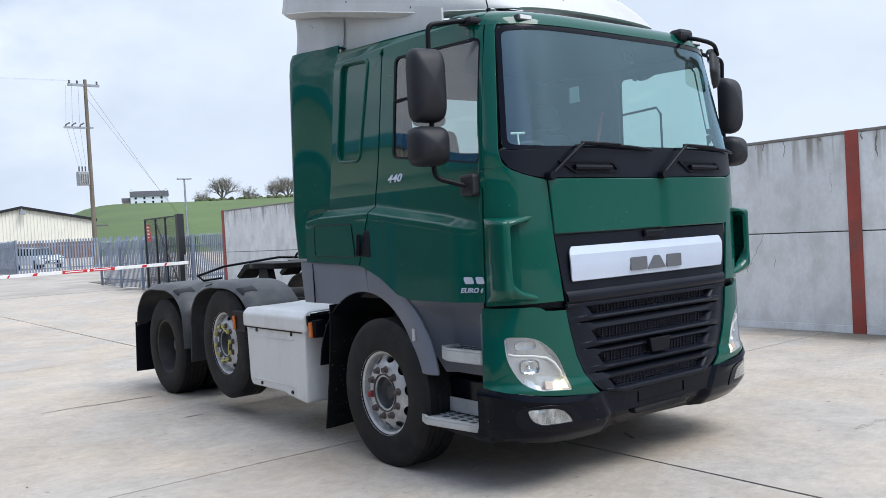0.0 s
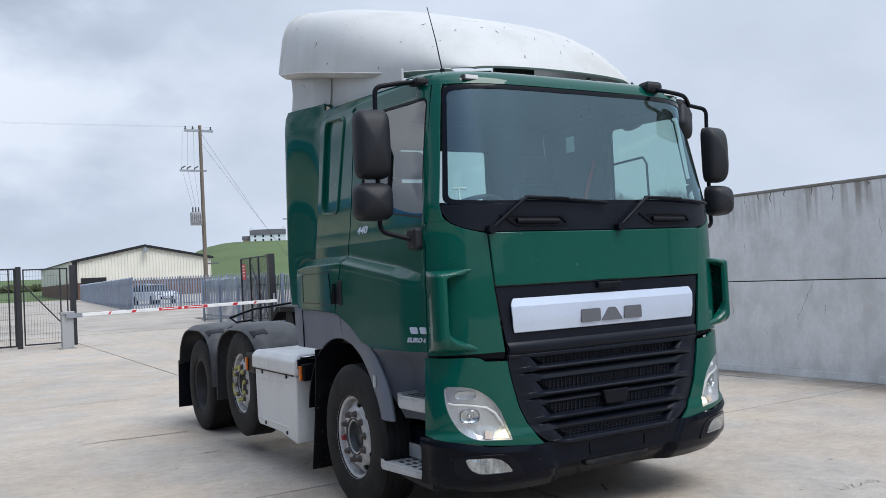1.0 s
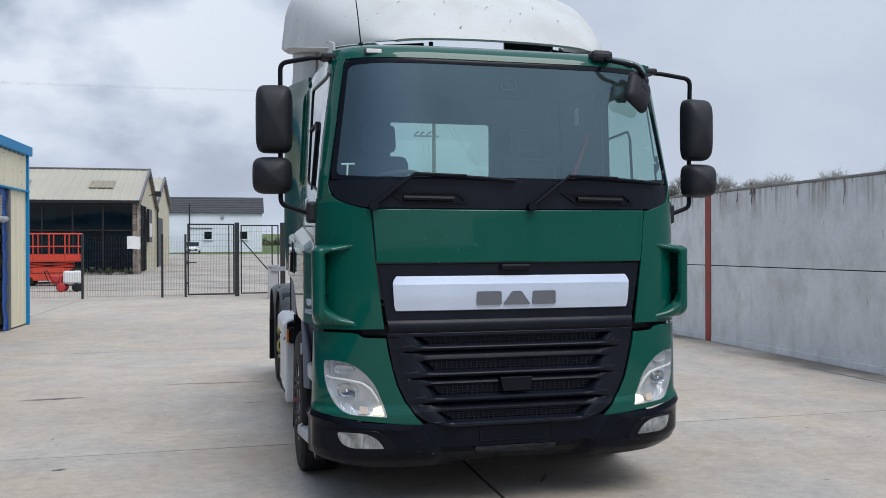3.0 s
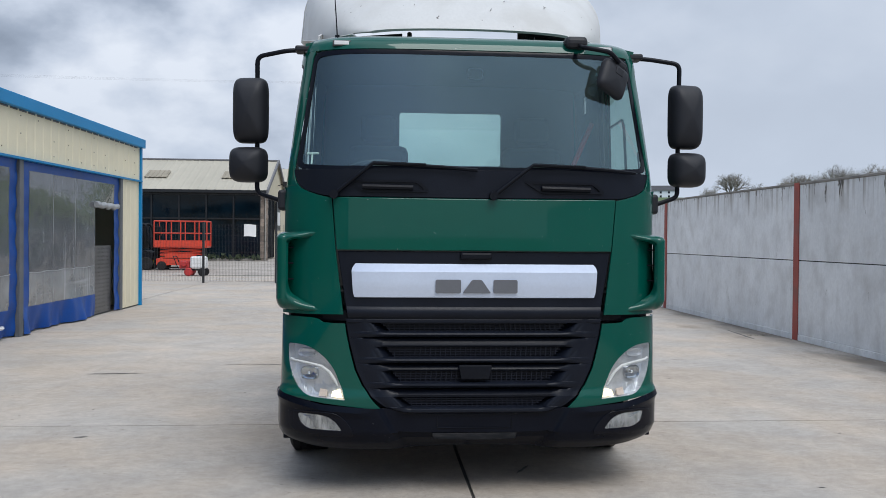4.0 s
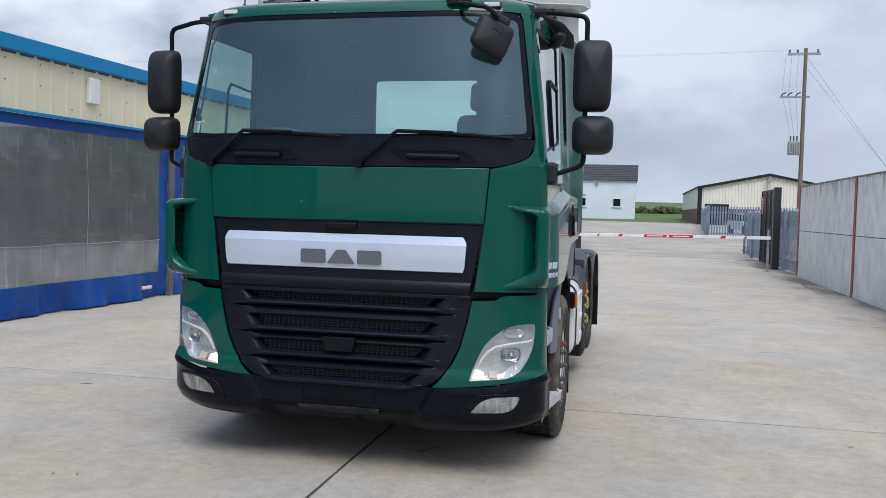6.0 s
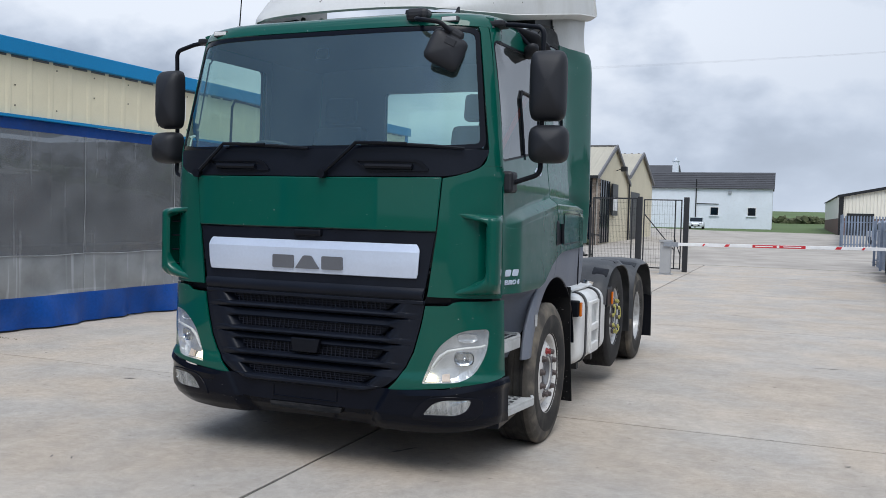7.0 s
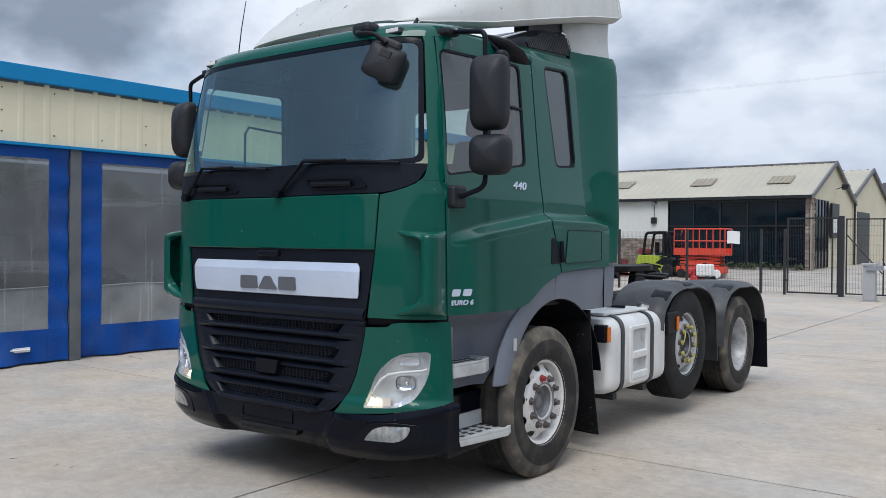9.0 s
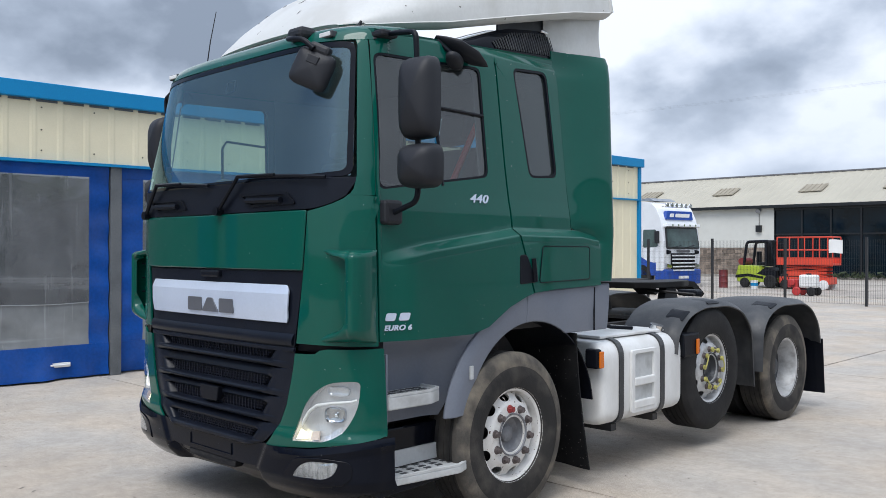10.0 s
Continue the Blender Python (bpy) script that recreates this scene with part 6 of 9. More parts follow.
def scut(u, v):
    x = -1.15 + 2.30 * u
    z = scuttle_lo(x) + (2.066 - scuttle_lo(x)) * v
    return F(fx_(x, z), z, 0.004)


part("scuttle", thick(sheet(B(), scut, 60, 6), -0.012), GRILLE, truck, "dark moulded scuttle under the windscreen", smooth=35, bevel=0.004)
for x in (-0.56, 0.56):
    p = B()
    lp = rpoly([(x - 0.27, 2.00), (x + 0.20, 1.995), (x + 0.27, 1.925), (x - 0.14, 1.918)], 0.03)
    a = ringed(p, dense(on_front([tuple(q) for q in lp])), dense(on_front([tuple(q) for q in rpoly([(x - 0.22, 1.985), (x + 0.18, 1.982), (x + 0.235, 1.937), (x - 0.12, 1.93)], 0.02)])), skin(0.016), 2)
    part("grab_recess", thick(p, -0.014), BLACK, truck, "black grab recess", smooth=40)
    p = B(); tube(p, [F(fx_(x - 0.15, 1.955), 1.955, 0.024), F(fx_(x + 0.16, 1.950), 1.950, 0.024)], 0.018, 8); part("grab_bar", p, BLACK, truck)
for sgn in (-1, 1):
    def pillar(u, v, sgn=sgn):
        z = 1.965 + (2.845 - 1.965) * v
        xi = lerp_table([(1.965, 1.125), (1.99, 1.140), (2.066, 1.150), (2.83, 1.036), (2.85, 1.02)], z)
        a0, a1 = fx_(min(xi, lerp_table(W_TAB, z) * 0.995), z), fy_(0.235, z) if z < 2.0 else fy_(lerp_table([(2.0, 0.24), (2.85, 0.275)], z), z)
        return F(sgn * (a0 + (a1 - a0) * u), z, 0.006)
    part("pillar", thick(sheet(B(), pillar, 12, 24), T_IN), GREEN, truck, "green windscreen pillar", smooth=40, bevel=0.003)


def header(u, v):
    z = 2.845 + (2.955 - 2.845) * v
    return F(-1.02 + 2.04 * u, z, 0.006)


part("header", thick(sheet(B(), header, 60, 8), T_IN), GREEN, truck, "green panel over the windscreen", smooth=50)


def roof(u, v):
    y = 0.33 + (2.02 - 0.33) * v
    k = -1 + 2 * u
    ze = 2.905 + 0.052 * (y - 0.25)
    wide = lerp_table(W_TAB, ze) - 0.002 + taper(y, ze)
    zc = lerp_table([(0.33, 2.957), (0.6, 2.985), (1.2, 3.01), (2.02, 3.03)], y)
    a = abs(k) ** 5
    return Vector((wide * k, y, zc - (zc - ze) * a))


part("roof", thick(sheet(B(), roof, 40, 24), 0.02), GREEN, truck, "green cab roof", smooth=50)
for sgn in (-1, 1):
    m = F(sgn * fx_(0.855, 2.888), 2.888, 0.012)
    p = B(); box(p, m.x - 0.058, m.x + 0.058, m.y - 0.010, m.y + 0.03, m.z - 0.028, m.z + 0.010)
    lamp = part("marker_lamp", p, GUARD, truck, "clear roof marker lamp in a dark frame", bevel=0.006)
    p = B(); box(p, m.x - 0.048, m.x + 0.048, m.y - 0.018, m.y - 0.009, m.z - 0.022, m.z + 0.004)
    part("lens", p, WHITE_PAINT, lamp, "clear white lens", bevel=0.004)

# --- sides: doors, quarter panels, fairings ---
DOOR = [(0.242, 1.95), (0.252, 1.60), (0.258, 1.172), (0.95, 1.172), (1.10, 1.205), (1.30, 1.315), (1.46, 1.372), (1.545, 1.395), (1.49, 1.55), (1.398, 1.79), (1.345, 2.2), (1.278, 2.945), (0.80, 2.918), (0.285, 2.878), (0.262, 2.5)]
DWIN = [(0.292, 2.772), (1.148, 2.805), (1.192, 2.125), (0.278, 2.000)]
QUARTER = [(1.292, 2.947), (1.360, 2.2), (1.413, 1.795), (1.72, 1.798), (2.04, 1.80), (1.985, 2.3), (1.93, 2.982)]
QLOW = [(1.413, 1.7945), (1.505, 1.55), (1.560, 1.398), (1.8, 1.415), (2.31, 1.428), (2.31, 1.745), (2.19, 1.785), (2.04, 1.7995), (1.72, 1.7975)]
QWIN = [(1.462, 2.856), (1.825, 2.880), (1.905, 2.165), (1.600, 2.146)]
for sgn in (-1, 1):
    door = holed("door", on_side(DOOR, sgn), on_side([tuple(q) for q in rpoly(DWIN, 0.05)], sgn), 0.004, -0.02, GREEN, truck, "green cab door, closed", rings=44, bevel=0.004, fineness=260)
    lp = on_side([tuple(q) for q in rpoly(DWIN, 0.05)], sgn)
    li = on_side([tuple(q) for q in rpoly([(0.305, 2.758), (1.135, 2.791), (1.177, 2.138), (0.292, 2.014)], 0.045)], sgn)
    part("window_seal", thick(ringed(B(), dense(lp), dense(li), skin(0.002), 2), -0.012), BLACK, door, "black rubber seal", smooth=40)
    g = filled(B(), dense(li), skin(-0.006), 4)
    ob = part("door_glass", g, SIDEGLASS, door, "door window", smooth=60)
    ob.visible_shadow = False
    # quarter-light bars: a short rail and an upright behind the glass
    p = B()
    q = [F(sgn * fy_(y, z), z, 0.002) for y, z in ((0.78, 2.05), (0.765, 2.30), (0.755, 2.46), (0.79, 2.515), (1.16, 2.505))]
    tube(p, q, 0.010, 6)
    part("window_bar", p, BLACK, door, "black window divider")
    quarter = holed("quarter_panel", on_side(QUARTER, sgn), on_side([tuple(q) for q in rpoly(QWIN, 0.06)], sgn), 0.004, -0.02, GREEN, truck, "green rear quarter panel", rings=30, bevel=0.0, fineness=160)
    part("lower_quarter", thick(filled(B(), dense(on_side(QLOW, sgn), 0.03), skin(0.004), 24), -0.02), GREEN, quarter, smooth=50)
    lp = on_side([tuple(q) for q in rpoly(QWIN, 0.06)], sgn)
    li = on_side([tuple(q) for q in rpoly([(1.478, 2.841), (1.810, 2.865), (1.889, 2.181), (1.616, 2.162)], 0.05)], sgn)
    part("window_seal", thick(ringed(B(), dense(lp), dense(li), skin(0.002), 2), -0.02), BLACK if sgn > 0 else GREEN, quarter, "black rubber seal" if sgn > 0 else "green raised edge", smooth=40)
    part("blind_window", thick(filled(B(), dense(li), skin(-0.014), 3), -0.004), GREEN if sgn < 0 else QUARTERGLASS, quarter, "grey side window, lined inside" if sgn > 0 else "green pressed blank", smooth=50)
    if sgn < 0:
        part("pressed_edge", tube(B(), [F(a, z, 0.006) for a, z in dense(lp, 0.03)], 0.011, 8, True), GREEN, quarter, "raised pressed edge round the blank", smooth=60)
    # the pressed ledge along the waist, with a crisp lower edge
    for y_a, y_b, owner in ((0.285, 1.392, door), (1.408, 2.29, quarter)):
        def ledge(u, v, y_a=y_a, y_b=y_b, sgn=sgn):
            z = crease(y_a + (y_b - y_a) * u) + 0.022 - 0.088 * v
            lean = 0.383 * (1.795 - z)
            y = y_a + (lean if y_a > 1 else 0) + (y_b + (lean if y_b < 2 else 0) - y_a - (lean if y_a > 1 else 0)) * u
            g = min(1, max(0, (y - 0.26) / 0.25))
            b = lerp_table([(0, 0.0), (0.05, 0.003), (0.55, 0.057), (0.63, 0.0607), (1, 0.0602)], v)
            return Vector((sgn * (lerp_table(W_TAB, z) - 0.0005 + b * g * g * (3 - 2 * g) + taper(y, z)), y, z))
        part("waist_ledge", thick(sheet(B(), ledge, 60, 26), -0.003, (0, 1.3, 1.7)), GREEN, owner, smooth=35)
    # locker door line on the lower quarter
    lo = [tuple(q) for q in rpoly([(1.64, 1.700), (2.17, 1.698), (2.17, 1.475), (1.60, 1.462)], 0.025)]
    part("locker_door", thick(filled(B(), dense(on_side(lo, sgn)), skin(0.0075), 10), -0.008), GREEN, quarter, "flush green locker door", smooth=40, bevel=0.003)
    part("locker_seam", tube(B(), [F(sgn * fy_(a, b), b, 0.0075) for a, b in dense(lo)], 0.0032, 5, True), BLACK, quarter)
    # door handle spanning the seam
    h = part("door_handle", thick(filled(B(), dense(on_side([tuple(q) for q in rpoly([(1.405, 1.645), (1.475, 1.645), (1.575, 1.465), (1.40, 1.455)], 0.02)], sgn)), skin(0.008), 3), -0.01), BLACK, door, "black door handle", smooth=40, bevel=0.006)
    p = B(); tube(p, [F(sgn * fy_(1.535, 1.62), 1.62, 0.012), F(sgn * fy_(1.55, 1.47), 1.47, 0.014)], 0.016, 8); part("grip", p, BLACK, h)
    # side fairing behind the cab: it flares outwards to an upright rear edge
    def fair(u, v, sgn=sgn):
        z = 1.455 + (3.05 - 1.455) * v
        ya = lerp_table([(1.455, 2.318), (1.735, 2.318), (1.785, 2.20), (1.81, 2.055), (2.3, 1.992), (2.96, 1.935), (3.05, 1.93)], z)
        yb = lerp_table([(1.455, 2.43), (1.8, 2.43), (3.05, 2.375)], z)
        xb = lerp_table([(1.455, 1.285), (1.8, 1.30), (2.9, 1.295), (3.0, 1.283), (3.05, 1.262)], z)
        w_ = abs(F0(fy_(ya, min(z, 2.94)), min(z, 2.94)).x) - 0.003
        k = min(1, u / 0.8)
        k2 = k * k * (3 - 2 * k) * 0.45 + k * 0.55
        x = w_ + (xb - w_) * k2
        y = ya + (yb - ya) * k
        if u > 0.8:
            a = (u - 0.8) / 0.2 * math.pi * 0.55
            x, y = xb - 0.06 * (1 - math.cos(a)), yb + 0.05 * math.sin(a)
        return Vector((sgn * x, y, z))
    fl = part("side_fairing", thick(sheet(B(), fair, 20, 30), -0.02), GREEN, truck, "green side fairing behind the cab", smooth=50, bevel=0.006)
    part("fairing_top", thick(sheet(B(), lambda u, v: fair(u, 1.0).lerp(Vector((sgn * 1.02, fair(u, 1.0).y, 3.04)), v) - Vector((0, 0, 0.006)), 20, 3), 0.01, (0, 1.3, 1.7)), GREEN, fl, smooth=50)
    # white collar above it
    def coll(u, v, sgn=sgn):
        x = lerp_table([(0, 1.075), (0.12, 1.10), (0.35, 1.165), (0.8, 1.222), (0.9, 1.238), (0.96, 1.225), (1, 1.19)], u)
        y = lerp_table([(0, 1.93), (0.12, 1.96), (0.35, 2.07), (0.8, 2.30), (0.9, 2.36), (0.96, 2.39), (1, 2.40)], u)
        q = math.sin(math.pi * v)
        return Vector((sgn * (x - 0.012 * q), y - 0.012 * q, 3.047 + (3.40 - 3.047) * v))
    part("collar", thick(sheet(B(), coll, 24, 8), -0.02), DEFLECTOR, truck, "white collar under the deflector", smooth=60)
    # left: white inner plate; right: added dark plate painting the deflector's shade
    p = B(); prism(p, [(0.75, 2.93), (2.0, 2.95), (2.0, 3.40), (1.5, 3.26), (1.0, 3.13), (0.75, 3.06)] if sgn < 0 else [(1.45, 2.96), (2.0, 2.96), (2.0, 3.37), (1.45, 3.22)], "x", sgn * 1.035, sgn * 1.05); part("inner_plate", p, DEFLECTOR if sgn < 0 else GUARD, truck)
    # badge writing
    for body, size, y, z, word in (("440", 0.072, 1.245 if sgn < 0 else 1.005, 1.962, "engine_number"), ("EURO 6", 0.040, 0.436 if sgn < 0 else 0.290, 1.232, "emission_badge")):
        cu = bpy.data.curves.new(word, "FONT")
        cu.body, cu.size, cu.extrude, cu.shear, cu.space_character = body, size, 0.003, 0.25, 1.06
        cu.offset = 0.0012
        me_ob = bpy.data.objects.new("tmp", cu)
        scene.collection.objects.link(me_ob)
        me = bpy.data.meshes.new_from_object(me_ob.evaluated_get(bpy.context.evaluated_depsgraph_get()))
        bpy.data.objects.remove(me_ob)
        me.materials.clear(); me.materials.append(SATIN)
        ob = new(word, me)
        ob.parent = door
        # the letters follow the curved skin
        for v in me.vertices:
            yy = y + sgn * v.co.x * (1.45 if body == "440" else 1.15)
            v.co = F(sgn * fy_(yy, z + v.co.y), z + v.co.y, 0.0075 + v.co.z)
        tagged(ob, "silver raised badge")
    for y0_, y1_ in ((0.296, 0.366), (0.378, 0.448)) if sgn > 0 else ((0.258, 0.328), (0.340, 0.410)):
        ys_ = (y0_, y1_)
        p = B()
        prism(p, rpoly([(ys_[0], 1.284), (ys_[1] - 0.012, 1.284), (ys_[1], 1.326), (ys_[0] + 0.012, 1.326)], 0.012), "x", 0, sgn * 0.006)
        for v in p.verts:
            v.co.x += F(sgn * fy_(v.co.y, 1.3), 1.3, 0.004).x
        part("model_badge", p, SATIN, door, "silver badge kept as a plain block")

# --- grey wheel arches, recess and steps ---
AC, AR, AO = (1.59, 0.52), 0.685, 0.868
for sgn in (-1, 1):
    XA = 1.258
    # front sweep of the arch
    def sweep(u, v, sgn=sgn):
        ro, ri = AO - 0.025 * u ** 1.5, AR - 0.045 * u ** 2
        r_ = ri + (ro - ri) * v
        a = radians(96) + (math.pi - math.asin(0.165 / r_) - radians(96)) * u
        y, z = AC[0] + r_ * math.cos(a), AC[1] + r_ * math.sin(a)
        x = XA - 0.02 * (1 - v) ** 2 - (0.035 * max(0, (v - 0.6) / 0.4) ** 2) * min(1, max(0, (a - radians(125)) / 0.5))
        return Vector((sgn * x, y, z))
    arch = part("wheel_arch", thick(sheet(B(), sweep, 28, 8), -0.03), GREY_PLASTIC, truck, "grey plastic wheel arch", smooth=40, bevel=0.008)
    def rear_arch(u, v, sgn=sgn):
        y = 1.51 + (2.465 - 1.51) * u
        zlo = AC[1] + math.sqrt(max(0, AR ** 2 - (y - AC[0]) ** 2)) if y < 2.06 else 1.105
        zlo = max(zlo, 1.105)
        z = zlo + (lerp_table([(1.51, 1.384), (1.6, 1.405), (2.465, 1.436)], y) - zlo) * v
        return Vector((sgn * (XA - 0.02 * (1 - v) ** 2 - 0.05 * max(0, u - 0.9)), y, z))
    part("arch_rear", thick(sheet(B(), rear_arch, 24, 6), -0.03), GREY_PLASTIC, arch, smooth=40, bevel=0.008)
    p = B()
    box(p, min(sgn * 1.252, sgn * 1.262), max(sgn * 1.252, sgn * 1.262), 2.258, 2.264, 1.11, 1.415)
    part("arch_seam", p, BLACK, arch)
    p = B(); box(p, min(sgn * 1.255, sgn * 1.266), max(sgn * 1.255, sgn * 1.266), 0.955, 0.980, 0.90, 0.98); part("arch_reflector", p, STEP_GREY, arch, "pale scuffed reflector")
    # dark liner inside the arch
    def liner(u, v, sgn=sgn):
        a = radians(8 + 172 * u)
        return Vector((sgn * (0.62 + (1.235 - 0.62) * v), AC[0] + (AR + 0.012) * math.cos(a), max(0.4, AC[1] + (AR + 0.012) * math.sin(a))))
    part("arch_liner", thick(sheet(B(), liner, 30, 3), 0.01), BLACK, arch, "black arch liner", smooth=60)
    # recessed side behind the steps
    def recess(u, v, sgn=sgn):
        y = 0.29 + (1.42 - 0.29) * u
        zlo = max(0.682, AC[1] + math.sqrt(max(0, 0.74 ** 2 - (y - AC[0]) ** 2)))
        zhi = lerp_table([(0.29, 1.178), (0.95, 1.182), (1.10, 1.215), (1.30, 1.325), (1.42, 1.37)], y)
        z = zlo + (max(zhi, zlo + 0.01) - zlo) * v
        x = 1.05 + 0.165 * max(0, (v - 0.72) / 0.28) ** 2 + 0.18 * min(1, max(0, (y - 0.74) / 0.24)) ** 2
        return Vector((sgn * min(x, 1.238), y, z))
    part("step_recess", thick(sheet(B(), recess, 30, 14), -0.02), GREY_PLASTIC, truck, "grey recessed side panel", smooth=45)
    p = B(); box(p, min(sgn * 1.06, sgn * 1.22), max(sgn * 1.06, sgn * 1.22), 0.315, 0.33, 0.65, 1.10); part("panel_edge", p, GREY_PLASTIC, truck, bevel=0.004)
    p = B(); box(p, min(sgn * 0.95, sgn * 1.06), max(sgn * 0.95, sgn * 1.06), 0.31, 0.97, 0.40, 0.645); part("step_box", p, GLOSS, truck, "black lower step housing", bevel=0.012)
    for nm, y0_, y1_, xo, zt, zd in (("upper_step", 0.325, 0.765, 1.245, 0.875, 0.085), ("lower_step", 0.335, 0.955, 1.300, 0.425, 0.055)):
        p = B()
        xi = 1.00
        out = rpoly([(xi, y0_), (min(xo, 1.232), y0_), (xo, y1_ - 0.12), (xo - 0.05, y1_), (xi, y1_)], 0.02)
        prism(p, [(sgn * a, b) for a, b in out], "z", zt - zd, zt - 0.012)
        st = part(nm, p, STEP_GREY, truck, "grey plastic step with tread holes", bevel=0.008)
        p = B()
        loop = [Vector((sgn * a, b)) for a, b in out]
        inn = [Vector((sgn * a, b)) for a, b in rpoly([(xi, y0_ + 0.012), (min(xo, 1.232) - 0.02, y0_ + 0.012), (xo - 0.02, y1_ - 0.13), (xo - 0.06, y1_ - 0.02), (xi, y1_ - 0.02)], 0.02)]
        ringed(p, loop, inn, lambda q: Vector((q[0], q[1], zt)), 1, 24)
        part("step_rim", thick(p, -0.012, (0, 0.6, -3)), STEP_GREY, st)
        for i in range(4):
            for j in range(6):
                cx, cy = xi + 0.035 + i * 0.05, y0_ + 0.06 + j * (y1_ - y0_ - 0.12) / 5.4
                if cx < xo - 0.03:
                    p = B(); box(p, sgn * cx - 0.014, sgn * cx + 0.014, cy - 0.022, cy + 0.022, zt - 0.0125, zt - 0.0095)
                    part("tread_hole", p, GUARD, st)
    p = B(); box(p, min(sgn * 1.06, sgn * 1.075), max(sgn * 1.06, sgn * 1.075), 0.335, 0.955, 0.42, 0.515); part("step_riser", p, STEP_GREY, st, bevel=0.004)
    p = B(); prism(p, [(0.275, 0.318), (0.60, 0.330), (0.90, 0.352), (0.92, 0.368), (0.275, 0.368)], "x", min(sgn * 1.0, sgn * 1.225), max(sgn * 1.0, sgn * 1.225)); part("step_skirt", p, BUMPER, truck, "black skirt under the step", bevel=0.008)
    # flap behind the front wheel
    def flap(u, v, sgn=sgn):
        y = 2.09 + 0.16 * (1 - v) ** 1.5 + 0.02 * math.sin(u * 5)
        return Vector((sgn * (0.78 + (1.245 - 0.78) * u), y, 0.13 + (1.10 - 0.13) * v))
    part("front_flap_rubber", thick(sheet(B(), flap, 10, 16), 0.012), FLAP, truck, "black mud flap, mud-spattered", smooth=50)

# --- roof deflector ---
def defl_sec(y):
    zt = lerp_table([(0.42, 3.050), (0.46, 3.115), (0.6, 3.275), (0.8, 3.425), (1.1, 3.565), (1.5, 3.71), (1.9, 3.82), (2.2, 3.875), (2.40, 3.90)], y)
    zb_ = lerp_table([(0.42, 3.022), (0.6, 3.035), (1.0, 3.09), (1.5, 3.20), (2.0, 3.31), (2.40, 3.375)], y)
    w = lerp_table([(0.42, 0.67), (0.5, 0.78), (0.6, 0.86), (0.8, 0.965), (1.1, 1.07), (1.5, 1.18), (2.0, 1.265), (2.40, 1.305)], y)
    return zt, zb_, w


def defl(u, v):
    y = 0.42 + (2.40 - 0.42) * (v ** 1.4)
    zt, zb_, w = defl_sec(y)
    th = math.pi * u
    c, s_ = math.cos(th), math.sin(th)
    e = 2 / (2.1 + 7.0 * v ** 2.5)
    x = w * math.copysign(abs(c) ** e, -c)
    f = abs(s_) ** e
    z = zb_ + (zt - zb_) * f
    pull = -0.03 * (1 - (x / w) ** 2) * (1 - v) ** 3
    return Vector((x * (1 - 0.085 * f * f * min(1, v * 1.6)), y - 0.07 * f * v + pull, z + 0.02 * (1 - (x / w) ** 2) * v))


shell = part("roof_deflector", thick(sheet(B(), defl, 72, 40), -0.02, (0, 1.6, 3.2)), DEFLECTOR, truck, "white moulded roof deflector with scuffs", smooth=60)
for sgn in (-1, 1):
    # turned-in flange along the lower edge
    p = sheet(B(), lambda u, v: defl(0.0 if sgn < 0 else 1.0, 0.12 + 0.88 * u) + Vector((-sgn * (0.07 * v), -0.01 * v, -0.035 * math.sin(v * 1.57))), 30, 3)
    part("flange", thick(p, 0.008, (0, 1.6, 3.2)), DEFLECTOR, shell, smooth=60)
p = B()
pts = [defl(u / 60, 1.0) + Vector((0, 0.004, 0)) for u in range(61)]
tube(p, pts, 0.014, 6)
part("deflector_rim", p, DEFLECTOR, shell, smooth=60)
# added dark plate paints the shade below the deflector's right side
p = B(); box(p, 0.58, 1.03, 2.005, 2.03, 2.95, 3.55); part("backing_plate", p, GUARD, shell, "dark plate added for the shade under the deflector")
# scuffs and scratches on the nose
for k, (u, v, l_, a) in enumerate(((0.30, 0.30, 0.10, 0.2), (0.42, 0.26, 0.05, 1.2), (0.50, 0.22, 0.07, 0.8), (0.58, 0.20, 0.04, 0.5), (0.62, 0.27, 0.05, 2.2), (0.36, 0.17, 0.04, 0.4), (0.55, 0.13, 0.05, 0.9), (0.27, 0.42, 0.16, 0.05), (0.70, 0.2, 0.06, 1.0), (0.47, 0.33, 0.03, 0.1))):
    pts = [defl(u + l_ * 0.15 * math.cos(a) * t, v + l_ * 0.5 * math.sin(a) * t) + Vector((0, -0.003, 0.004)) for t in (0, 0.25, 0.5, 0.75, 1)]
    part("scratch", tube(B(), pts, [0.0006, 0.0018, 0.0024, 0.0016, 0.0006], 5), SCUFF, shell, "grey scuff")
for x in (-0.41, 0.41):
    p = B(); cyl(p, (x, 0.50, 2.955), (x, 0.54, 3.045), 0.016, 8); box(p, x - 0.035, x + 0.035, 0.47, 0.56, 2.955, 2.98); part("deflector_strut", p, STEEL, truck)
    sg = math.copysign(1, x)
    p = B(); prism(p, [(sg * 0.46, 2.95), (sg * 0.84, 2.95), (sg * 0.74, 3.015), (sg * 0.46, 3.04)], "y", 0.53, 0.56); part("lip_closure", p, BLACK, truck)
# aerials
p = B(); cyl(p, (-0.90, 0.46, 2.95), (-0.90, 0.46, 3.0), 0.016, 8); tube(p, [(-0.90, 0.46, 2.99), (-0.915, 0.50, 3.2), (-0.935, 0.56, 3.44)], [0.005, 0.004, 0.003], 6); part("aerial", p, BLACK, truck, "long thin whip aerial")
p = B(); tube(p, [(0.80, 0.45, 2.96), (0.80, 0.47, 2.99), (0.80, 0.49, 3.035)], [0.03, 0.018, 0.008], 8); part("stub_aerial", p, BLACK, truck)
